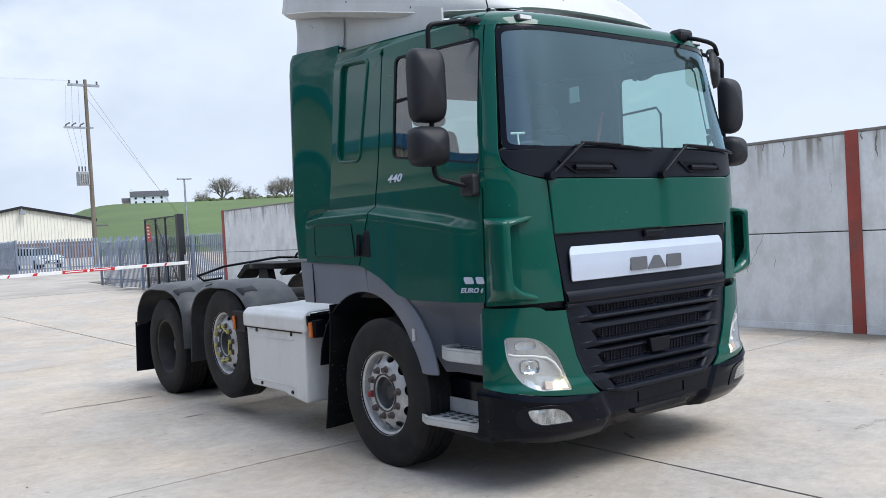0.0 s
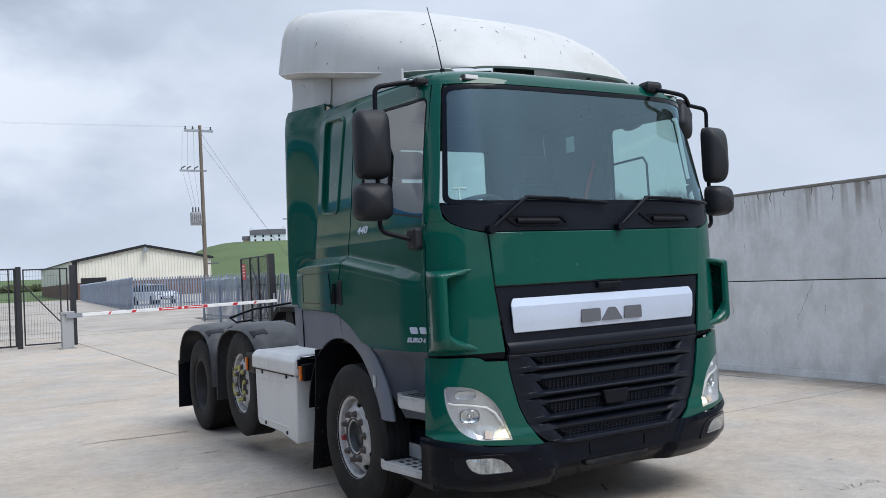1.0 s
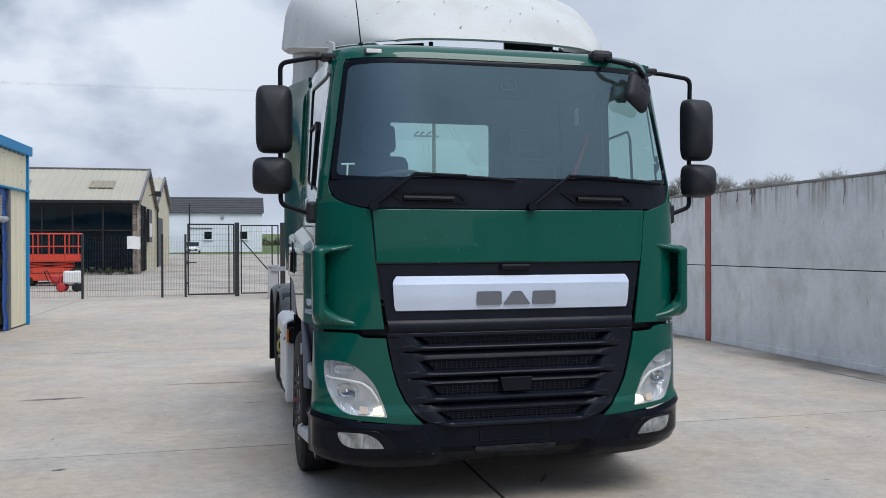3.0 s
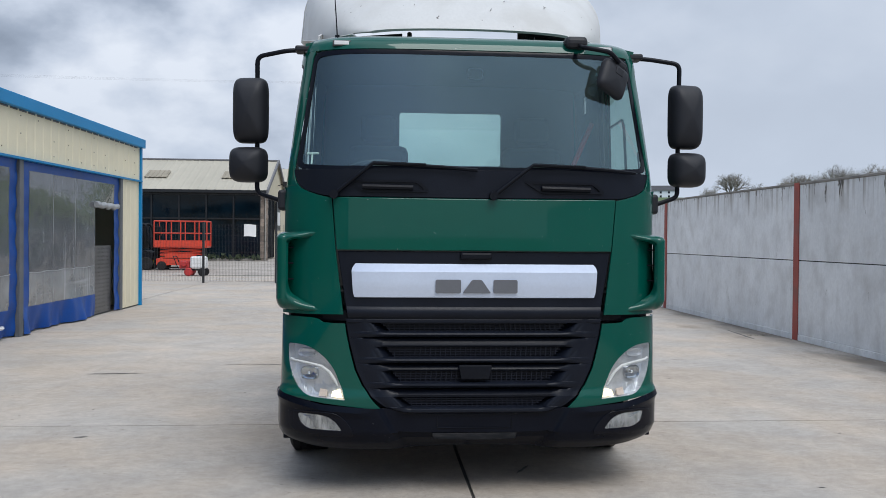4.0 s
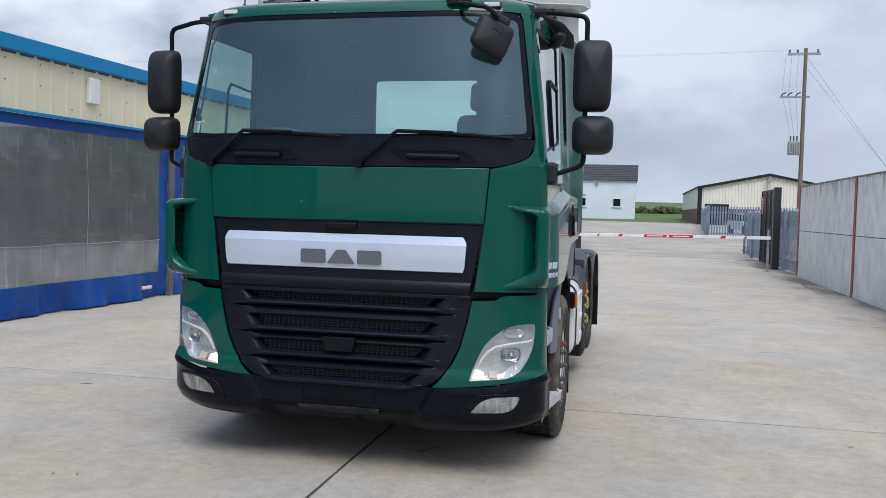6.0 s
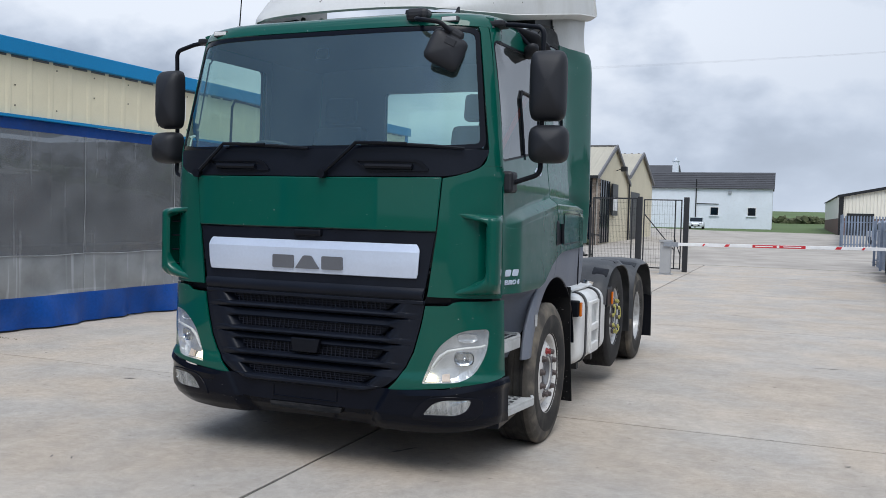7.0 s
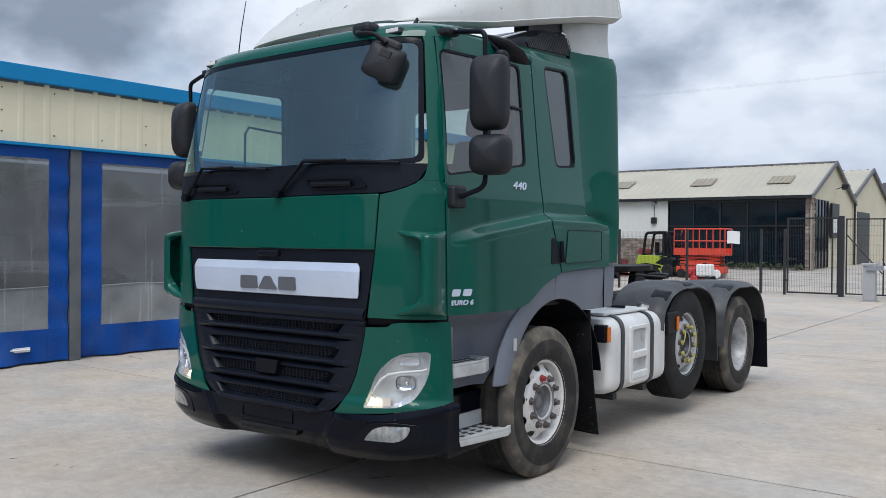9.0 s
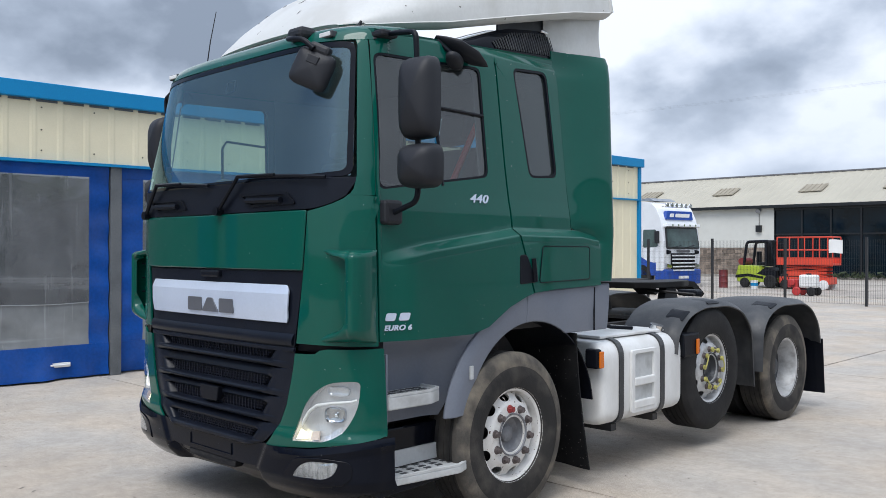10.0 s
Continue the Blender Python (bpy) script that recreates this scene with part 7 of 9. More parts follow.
# sleek intake unit on the roof edge
def cowl(u, v):
    y = 1.02 + (2.06 - 1.02) * v
    zb_ = 2.945 + 0.055 * (y - 1.0)
    h = lerp_table([(0, 0.012), (0.12, 0.06), (0.3, 0.12), (0.5, 0.165), (0.8, 0.19), (1.0, 0.165)], v)
    xo = lerp_table([(0, 1.03), (0.12, 1.075), (0.3, 1.10), (1, 1.108)], v)
    if u < 0.5:
        k = u / 0.5
        return Vector((xo - 0.035 * k ** 2, y, zb_ + h * k ** 0.9))
    k = (u - 0.5) / 0.5
    return Vector((xo - 0.035 - 0.36 * k, y, zb_ + h + 0.01 * math.sin(k * 3.1)))
intake = part("roof_unit", thick(sheet(B(), cowl, 16, 24), -0.01, (0.8, 1.7, 2.7)), GLOSS, truck, "glossy black roof unit with a side grille", smooth=40)
def gmask(v):
    """Lower and upper limit of the grille at v, as shares of the side."""
    return 0.08, lerp_table([(0.30, 0.30), (0.40, 0.55), (0.52, 0.80), (0.7, 0.86), (0.95, 0.84)], v)
for k in range(26):
    v = 0.33 + k * 0.0245
    lo, hi = gmask(v)
    a, b = cowl(lo * 0.5, v) + Vector((0.006, 0.01, 0)), cowl(hi * 0.5, v - 0.02) + Vector((0.006, 0, 0))
    part("grille_slat", tube(B(), [a, a.lerp(b, 0.5), b], 0.0055, 5), GUARD, intake)
pts = [cowl(0.47, v) + Vector((0.005, 0, 0.006)) for v in (0.0, 0.05, 0.12, 0.2, 0.28, 0.34)]
part("chrome_trim", tube(B(), pts, [0.006, 0.011, 0.012, 0.012, 0.010, 0.004], 6), CHROME, intake, "chrome edging", smooth=60)
pts = [cowl(0.5, v) + Vector((0.006, 0, 0.004)) for v in (0.82, 0.9, 0.95)] + [cowl(u, 1.0) + Vector((0.006, 0.004, 0)) for u in (0.48, 0.42, 0.3, 0.15, 0.0)]
part("chrome_trim", tube(B(), pts, 0.009, 6), CHROME, intake, "chrome edging", smooth=60)
p = B(); box(p, 0.72, 1.075, 2.05, 2.075, 2.99, 3.165); part("rear_plate", p, BLACK, intake)

# --- mirrors ---
def mirror_shell(bm, c, w, h, d, turn=0, n=3.2, tilt=0, roll=0):
    """A rounded mirror housing, flat at the back, domed at the front."""
    m = Matrix.Translation(c) @ pose(0, 0, 0, tilt, roll, turn)
    rows = []
    for k in range(9):
        t = k / 8
        s_ = (1 - t ** 3.2) ** 0.5 if k < 8 else 0.12
        yy = -d * t
        ring = []
        for i in range(32):
            a = 2 * math.pi * i / 32
            ca, sa = math.cos(a), math.sin(a)
            x = w / 2 * math.copysign(abs(ca) ** (2 / n), ca) * max(s_, 0.12)
            z = h / 2 * math.copysign(abs(sa) ** (2 / n), sa) * max(s_, 0.12)
            ring.append(bm.verts.new(m @ Vector((x, yy, z))))
        rows.append(ring)
    for p_, q_ in zip(rows, rows[1:]):
        for i in range(32):
            bm.faces.new((p_[i], p_[(i + 1) % 32], q_[(i + 1) % 32], q_[i]))
    bm.faces.new(rows[-1][::-1]); bm.faces.new(rows[0])
    return m


MIRROR = mat("mirror_silver", (0.75, 0.77, 0.78), 0.03, metal=1.0, var=0.0, bump=0)
for sgn in (-1, 1):
    mx, my = sgn * 1.462, 0.44 if sgn < 0 else 0.36
    grp = thing("mirror_set", "", "")
    grp.parent = truck
    p = B(); m = mirror_shell(p, (mx, my, 2.475), 0.232, 0.435, 0.135, sgn * 8, 5.5)
    big_m = part("mirror_housing", p, MATTE, grp, "matte black mirror housing", smooth=50)
    p = B(); prism(p, rpoly([(-0.095, -0.195), (0.095, -0.195), (0.095, 0.195), (-0.095, 0.195)], 0.03), "y", 0.002, 0.006)
    p.transform(m); part("mirror_glass", p, MIRROR, big_m)
    p = B(); m = mirror_shell(p, (mx + sgn * 0.012, my, 2.115), 0.25, 0.235, 0.15, sgn * 8, 4.2)
    low_m = part("wide_mirror", p, MATTE, grp, "matte black wide-angle mirror", smooth=50)
    p = B(); prism(p, rpoly([(-0.10, -0.09), (0.10, -0.09), (0.10, 0.09), (-0.10, 0.09)], 0.03), "y", 0.002, 0.006)
    p.transform(m); part("mirror_glass", p, MIRROR, low_m)
    bx = sgn * 1.425
    p = B()
    pts = arc([(sgn * 1.105, 0.40, 2.880), (sgn * 1.22, 0.38, 2.872), (bx, my - 0.02, 2.835), (bx, my - 0.01, 2.60), (bx, my, 2.02), (bx, my - 0.01, 1.93), (sgn * 1.23, 0.33, 1.865)], 0.045, 5)
    tube(p, pts, 0.0155, 10)
    part("mirror_arm", p, BLACK, grp, "black tubular arm", smooth=60)
    p = B(); box(p, min(sgn * 1.19, sgn * 1.27), max(sgn * 1.19, sgn * 1.27), 0.27, 0.40, 1.81, 1.945); part("lower_mount", p, MATTE, grp, bevel=0.02)
    p = B(); box(p, min(sgn * 1.06, sgn * 1.17), max(sgn * 1.06, sgn * 1.17), 0.33, 0.45, 2.86, 2.90); part("upper_mount", p, MATTE, grp, bevel=0.012)
# front mirror over the windscreen
grp = thing("front_mirror_set", "", "")
grp.parent = truck
p = B(); box(p, 0.585, 0.735, 0.10, 0.22, 2.875, 2.955); part("mount", p, MATTE, grp, bevel=0.03)
p = B(); tube(p, arc([(0.675, 0.13, 2.895), (0.69, 0.035, 2.865), (0.78, 0.005, 2.845), (0.86, 0.02, 2.835), (0.925, 0.045, 2.775)], 0.035), 0.015, 8); part("mirror_arm", p, BLACK, grp, smooth=60)
p = B(); m = mirror_shell(p, (0.880, 0.075, 2.670), 0.235, 0.215, 0.062, 30, 5.5, -4, 24); fm = part("mirror_housing", p, MATTE, grp, "matte black front mirror housing", smooth=35)
p = B(); prism(p, rpoly([(-0.095, -0.085), (0.095, -0.085), (0.095, 0.085), (-0.095, 0.085)], 0.03), "y", 0.002, 0.006); p.transform(m); part("mirror_glass", p, MIRROR, fm)
p = B(); box(p, -0.035, 0.035, -0.064, -0.045, 0.02, 0.07, m); part("label_pad", p, MATTE, fm, bevel=0.006)
p = B(); box(p, -0.065, 0.065, -0.045, 0.02, 0.085, 0.145, m); part("pivot", p, MATTE, fm, bevel=0.02)
# kerb mirror over the passenger door
grp = thing("kerb_mirror_set", "", "")
grp.parent = truck
def hood(u, v):
    """A pointed hood: u round it, v from the roof to its tip."""
    c = Vector((1.075, 0.84, 2.95)).lerp(Vector((1.282, 1.085, 2.785)), v)
    k = lerp_table([(0, 0.30), (0.15, 0.62), (0.4, 1.0), (0.75, 0.85), (0.95, 0.30), (1, 0.04)], v)
    a = 2 * math.pi * u
    side, up = Vector((0.86, -0.42, 0.30)), Vector((-0.10, 0.28, 0.95))
    return c + side * 0.085 * k * math.cos(a) + up * 0.030 * k * (math.sin(a) + 0.4 * abs(math.cos(a)))
p = sheet(B(), hood, 20, 16, True)
part("mirror_hood", p, MATTE, grp, "matte black pointed kerb mirror hood", smooth=50)
p = B(); mirror_shell(p, (1.185, 0.895, 2.815), 0.10, 0.17, 0.05, 28, 2.3, 70); part("mirror_housing", p, MATTE, grp, "matte black kerb mirror housing", smooth=50)
p = B(); tube(p, [(1.10, 0.83, 2.93), (1.185, 0.90, 2.83)], 0.014, 8); part("mirror_arm", p, BLACK, grp, smooth=60)

# --- wipers ---
for x0, x1, el in ((-0.885, 0.0, -0.645), (0.105, 1.02, 0.35)):
    w_ = thing("wiper", "", "")
    w_.parent = truck
    p = B(); b0, b1, b2 = F(fx_(x0, 1.905), 1.905, 0.03), F(fx_(el, 2.09), 2.09, 0.05), F(fx_((el + x1) / 2, 2.085), 2.085, 0.045)
    tube(p, [b0, b1.lerp(b0, 0.08), b1, b2], [0.014, 0.012, 0.012, 0.008], 6); part("wiper_arm", p, BLACK, w_, smooth=60)
    p = B(); tube(p, [F(fx_(el + (x1 - el) * t, 2.095 - 0.03 * t), 2.095 - 0.03 * t, 0.03) for t in [i / 12 for i in range(13)]], 0.011, 6); part("wiper_blade", p, BLACK, w_)
    p = B(); cyl(p, b0 + Vector((0, 0.03, 0)), b0 + Vector((0, -0.02, 0)), 0.028, 12); part("spindle", p, BLACK, w_)

# --- cab inside ---
p = B(); box(p, -1.12, 1.12, 0.25, 2.0, 1.20, 1.28); part("cab_floor", p, TRIM_IN, truck)
REAR = [(-1.12, 1.25), (1.12, 1.25), (1.06, 2.95), (-1.06, 2.95)]
RWIN = rpoly([(-0.44, 2.26), (0.44, 2.26), (0.44, 2.715), (-0.44, 2.715)], 0.03)
p = ringed(B(), REAR, RWIN, lambda q: Vector((q[0], 2.0, q[1])), 3)
part("rear_wall", thick(p, -0.03, (0, 0, 2)), TRIM_IN, truck, "grey rear cab wall with a window")
p = filled(B(), RWIN, lambda q: Vector((q[0], 2.01, q[1])), 2)
ob = part("rear_glass", p, SIDEGLASS, truck, "rear cab window")
ob.visible_shadow = False
p = B(); sheet(p, lambda u, v: roof(u, v) - Vector((0, 0, 0.05 + 0.03 * v)), 20, 10); part("headlining", thick(p, 0.01), TRIM_IN, truck)
for sgn in (-1, 1):
    part("door_trim", thick(ringed(B(), dense(on_side([(0.30, 1.25), (1.42, 1.42), (1.27, 2.88), (0.32, 2.84)], sgn)), dense(on_side([tuple(q) for q in rpoly([(0.312, 2.752), (1.130, 2.785), (1.170, 2.10), (0.300, 1.99)], 0.045)], sgn)), skin(-0.05), 3), -0.01), TRIM_IN, truck)
    lining = dense(on_side([(1.17, 2.9), (1.25, 1.5), (2.0, 1.5), (1.98, 2.94)], sgn))
    if sgn > 0:
        p = ringed(B(), lining, dense(on_side([(1.55, 2.68), (1.68, 2.68), (1.67, 2.82), (1.55, 2.82)], sgn)), skin(-0.07), 4)
    else:
        p = filled(B(), lining, skin(-0.07), 4)
    part("quarter_trim", thick(p, -0.01), TRIM_IN, truck)
def dash(u, v):
    x = -1.08 + 2.16 * u
    prof = [(0.19, 2.055), (0.34, 2.07), (0.52, 2.04), (0.60, 1.95), (0.58, 1.6), (0.5, 1.3)]
    k = v * 5
    i = min(4, int(k))
    y = prof[i][0] + (prof[i + 1][0] - prof[i][0]) * (k - i)
    z = prof[i][1] + (prof[i + 1][1] - prof[i][1]) * (k - i)
    hump = 0.05 * math.exp(-((x + 0.62) / 0.25) ** 2) * (1 if v < 0.7 else 0)
    return Vector((x, y + F0(fx_(x, 2.07), 2.07).y * 0.6 * (1 - v), z + hump))
part("dashboard", thick(sheet(B(), dash, 40, 15), 0.01), DASH, truck, "dark dashboard", smooth=50)
p = B()
m = Matrix.Translation((-0.62, 0.62, 2.06)) @ pose(0, 0, 0, -25)
tube(p, [m @ Vector((0.22 * math.cos(a), 0.22 * math.sin(a), 0)) for a in [2 * math.pi * i / 28 for i in range(28)]], 0.016, 8, True)
cyl(p, m @ Vector((0, 0, -0.06)), m @ Vector((0, 0, 0.01)), 0.06, 14)
for a in (0.3, 2.84, 4.71):
    tube(p, [m @ Vector((0, 0, -0.02)), m @ Vector((0.21 * math.cos(a), 0.21 * math.sin(a), 0))], 0.014, 6)
part("steering_wheel", p, DASH, truck, "black steering wheel", smooth=60)
for x in (-0.62, 0.62):
    st = thing("seat", "", "")
    st.parent = truck
    p = B(); box(p, x - 0.25, x + 0.25, 0.85, 1.38, 1.60, 1.76); part("cushion", p, SEAT, st, bevel=0.05)
    p = B(); box(p, x - 0.24, x + 0.24, 0, 0.15, 0, 0.68, Matrix.Translation((0, 1.32, 1.72)) @ pose(0, 0, 0, -12)); part("backrest", p, SEAT, st, bevel=0.06)
    p = B(); box(p, x - 0.14, x + 0.14, 0, 0.10, 0.70, 0.92, Matrix.Translation((0, 1.33, 1.72)) @ pose(0, 0, 0, -10)); part("headrest", p, SEAT, st, bevel=0.04)
    p = B(); box(p, x - 0.2, x + 0.2, 0.95, 1.3, 1.28, 1.6); part("pedestal", p, DASH, st)
p = B(); tube(p, [(1.06, 1.28, 2.55), (0.85, 1.22, 2.1), (0.72, 1.25, 1.75)], 0.02, 6); part("seat_belt", p, REDP, truck, "red seat belt")

# small fittings on the windscreen
p = B(); tube(p, [F(fx_(-1.075, 2.17), 2.17, -0.012), F(fx_(-1.0, 2.17), 2.17, -0.012)], 0.007, 6); tube(p, [F(fx_(-1.04, 2.17), 2.17, -0.012), F(fx_(-1.045, 2.10), 2.10, -0.012)], 0.006, 6)
part("permit_holder", p, WHITE_PAINT, truck, "small white holder on the windscreen")
p = B(); tube(p, [F(fx_(a, b), b, -0.012) for a, b in [tuple(q) for q in rpoly([(-0.05, 2.66), (0.05, 2.66), (0.045, 2.73), (-0.045, 2.73)], 0.02)]], 0.007, 6, True)
part("sensor_ring", p, BLACK, truck, "black rain sensor bracket")

# --- wheels ---
def wheel(name, label, c, sgn, paint, dish, links=False, flagged=False, tread=RUBBER):
    """A truck wheel facing sgn * x: tyre, rim with hand holes, nuts and hub. dish: the disc lies deep inside the rim."""
    w = thing(name, "", "")
    w.parent = truck
    w.matrix_local = Matrix.Translation(c)
    tagged(w, label)
    ax = (sgn, 0, 0)
    R, HW = 0.520, 0.150
    p = B()
    prof = [(0.285, -0.12), (0.30, -HW), (0.40, -HW - 0.004), (0.485, -HW + 0.006), (0.514, -HW + 0.026)]
    for k in range(5):
        a = -0.118 + k * 0.0475
        prof += [(R, a), (R, a + 0.039), (R - 0.006, a + 0.0405), (R - 0.006, a + 0.046)]
    prof += [(R, 0.118), (0.514, HW - 0.026), (0.485, HW - 0.006), (0.465, HW - 0.001), (0.40, HW + 0.004), (0.34, HW + 0.002), (0.30, HW - 0.006), (0.285, 0.12)]
    lathe(p, prof, (0, 0, 0), ax, 72)
    part("tyre", p, tread, w, "worn black tyre, dusty", smooth=30)
    if tread is RUBBER_MUD:
        # dried mud on the outer sidewall and shoulder
        p = lathe(B(), [(0.432, HW + 0.0035), (0.465, HW + 0.0015), (0.486, HW - 0.004), (0.516, HW - 0.025), (0.5215, 0.118), (0.5215, 0.09)], (0, 0, 0), ax, 72)
        part("dried_mud", p, DRIED_MUD, w, "tan dried mud on the shoulder", smooth=60)
    p = B()
    if dish:
        prof = [(0.300, 0.142), (0.306, 0.136), (0.306, 0.128), (0.292, 0.124), (0.278, 0.118), (0.270, 0.06), (0.255, 0.0), (0.25, -0.05)]
    else:
        prof = [(0.300, 0.142), (0.306, 0.136), (0.306, 0.128), (0.290, 0.122), (0.280, 0.115), (0.272, 0.07), (0.262, 0.03), (0.258, -0.05)]
    lathe(p, prof, (0, 0, 0), ax, 64)
    part("rim", thick(p, 0.006), paint, w, "scuffed painted steel rim", smooth=40)
    # disc with ten hand holes
    p = B()
    prof = [(0.274, 0.052), (0.268, 0.062), (0.259, 0.074), (0.247, 0.086), (0.233, 0.097), (0.219, 0.107), (0.206, 0.116), (0.196, 0.123), (0.150, 0.127), (0.112, 0.127)] if not dish else [(0.252, -0.05), (0.240, -0.065), (0.226, -0.075), (0.206, -0.085), (0.19, -0.092), (0.178, -0.096), (0.15, -0.098), (0.13, -0.098), (0.10, -0.098)]
    nseg = 200
    u, v = basis(ax)
    shape = sorted(prof)
    r_hi, r_lo = prof[0][0], prof[-1][0]
    radii = [r_hi + (r_lo - r_hi) * k / 26 for k in range(27)]
    hc, ha, hr = (0.242, 0.041, 0.0265) if not dish else (0.208, 0.034, 0.022)
    step = 2 * math.pi / nseg

    def from_hole(a, r):
        """Offset from the middle of the nearest hand hole, along the rim and outwards, in hole radii."""
        k = (a / (2 * math.pi) * 10) % 1 - 0.5
        return Vector((k * 2 * math.pi / 10 * hc / ha, (r - hc) / hr))

    def spot(a, r):
        return Vector(ax) * lerp_table(shape, r) + (u * math.cos(a) + v * math.sin(a)) * r

    gone = {(m_, k) for m_ in range(26) for k in range(nseg) if from_hole((k + 0.5) * step, (radii[m_] + radii[m_ + 1]) / 2).length < 1}
    rows = []
    for m_ in range(27):
        row = []
        for k in range(nseg):
            a, r_ = k * step, radii[m_]
            near = [((q, w_ % nseg) in gone) for q in (m_ - 1, m_) for w_ in (k - 1, k)]
            if any(near) and not all(near):
                # the edge of a hole: drawn on to its oval
                d = from_hole(a, r_)
                e_ = d.normalized() - d
                a, r_ = a + e_.x * ha / hc, r_ + e_.y * hr
            row.append(p.verts.new(spot(a, r_)))
        rows.append(row)
    for m_ in range(26):
        for k in range(nseg):
            if (m_, k) not in gone:
                p.faces.new((rows[m_][k], rows[m_][(k + 1) % nseg], rows[m_ + 1][(k + 1) % nseg], rows[m_ + 1][k]))
    for q in [q for q in p.verts if not q.link_faces]:
        p.verts.remove(q)
    part("disc", thick(p, 0.008), HUB if dish else paint, w, smooth=45)
    p = B()
    f0 = 0.125 if not dish else -0.10
    lathe(p, [(0.0, f0 - 0.036), (0.046, f0 - 0.036), (0.054, f0 - 0.042), (0.058, f0 - 0.056), (0.082, f0 - 0.058), (0.106, f0 - 0.045), (0.122, f0 - 0.004), (0.127, f0 + 0.012), (0.134, f0 + 0.012), (0.136, f0 - 0.02)] if not dish else [(0.0, f0 + 0.13), (0.06, f0 + 0.13), (0.08, f0 + 0.115), (0.088, f0 + 0.03), (0.10, f0 + 0.02), (0.104, f0 - 0.02)], (0, 0, 0), ax, 36)
    part("hub", p, HUB_PALE if paint is RIM_WHITE else HUB, w, "dark hub" if dish else "grey cupped hub", smooth=40)
    rn = 0.166
    spots_ = [(u * math.cos(2 * math.pi * (k + 0.5) / 10) + v * math.sin(2 * math.pi * (k + 0.5) / 10)) for k in range(10)]
    marked = max(range(10), key=lambda k: spots_[k].z if sgn > 0 else spots_[k].y) if flagged else -1
    for k in range(10):
        a = 2 * math.pi * (k + 0.5) / 10
        q = Vector(ax) * f0 + (u * math.cos(a) + v * math.sin(a)) * rn
        p = B()
        cyl(p, q, q + Vector(ax) * 0.010, 0.027, 12, 0.024); cyl(p, q + Vector(ax) * 0.010, q + Vector(ax) * 0.032, 0.020, 6); cyl(p, q + Vector(ax) * 0.032, q + Vector(ax) * 0.036, 0.013, 8)
        part("wheel_nut", p, RED_MARK if k == marked else NUT, w, "red marked nut" if k == marked else "", smooth=30)
    if links:
        for k in range(5):
            pts = []
            for j in (0, 1):
                a = 2 * math.pi * (2 * k + j + 0.5) / 10
                pts.append(Vector(ax) * (f0 + 0.046) + (u * math.cos(a) + v * math.sin(a)) * rn)
            p = B()
            m_ = (pts[0] + pts[1]) / 2
            tube(p, [pts[0], m_ * 1.02, pts[1]], 0.006, 6)
            for q in pts:
                cyl(p, q - Vector(ax) * 0.02, q - Vector(ax) * 0.004, 0.0205, 12)
            part("nut_link", p, YELLOW, w, "yellow nut retainer")
    # dark drum behind the holes
    p = B(); lathe(p, [(0.0, -0.07), (0.235, -0.07), (0.235, -0.14), (0.0, -0.14)] if not dish else [(0.0, -0.10), (0.235, -0.10), (0.235, -0.16)], (0, 0, 0), ax, 32)
    part("brake_drum", p, BLACK, w)
    return w


FRONT_Y, MID_Y, REAR_Y = 1.375, 4.04, 5.68
wheel("front_wheel", "front wheel, silver grey rim", (-1.115, FRONT_Y, 0.506), -1, RIM, False, flagged=True)
wheel("front_wheel", "front wheel, chipped white rim", (1.115, FRONT_Y, 0.506), 1, RIM_WHITE, False, flagged=True, tread=RUBBER_MUD)
wheel("mid_wheel", "lifted middle wheel with yellow nut retainers", (-1.115, MID_Y, 0.668), -1, RIM, False, links=True)
wheel("mid_wheel", "lifted middle wheel with yellow nut retainers", (1.115, MID_Y, 0.668), 1, RIM, False, links=True)
wheel("rear_wheel", "rear wheel with a deep dark rim", (-1.09, REAR_Y, 0.516), -1, STEEL, True)
wheel("rear_wheel", "rear wheel with a deep grey rim, muddy tyre", (1.09, REAR_Y, 0.516), 1, RIM, True, tread=RUBBER_MUD)
for sgn in (-1, 1):
    p = B(); lathe(p, [(0.30, -0.13), (0.47, -0.14), (0.512, -0.11), (0.512, 0.11), (0.47, 0.14), (0.30, 0.13)], (sgn * 0.765, REAR_Y, 0.511), (1, 0, 0), 48); part("inner_tyre", p, RUBBER, truck, smooth=30)

# --- frame, axles, underside ---
for sgn in (-1, 1):
    p = B()
    for x0, x1, z0, z1 in ((0.34, 0.42, 0.76, 0.775), (0.41, 0.42, 0.775, 1.005), (0.34, 0.42, 1.005, 1.02)):
        box(p, min(sgn * x0, sgn * x1), max(sgn * x0, sgn * x1), 0.7, 6.55, z0, z1)
    part("frame_rail", p, STEEL, truck, "dark steel frame rail")
for y in (2.6, 3.4, 4.75, 5.3, 6.4):
    p = B(); box(p, -0.41, 0.41, y - 0.06, y + 0.06, 0.80, 0.98); part("cross_member", p, STEEL, truck)
for y, z, r_ in ((FRONT_Y, 0.48, 0.06), (MID_Y, 0.665, 0.07), (REAR_Y, 0.511, 0.09)):
    p = B(); cyl(p, (-1.0, y, z), (1.0, y, z), r_, 14); part("axle", p, STEEL, truck)
p = B(); bmesh.ops.create_uvsphere(p, u_segments=20, v_segments=12, radius=0.22, matrix=Matrix.Translation((0, REAR_Y, 0.53))); part("differential", p, STEEL, truck, smooth=60)
p = B(); box(p, -0.45, 0.45, 0.35, 2.2, 0.42, 1.15); part("engine_block", p, STEEL, truck, bevel=0.05)
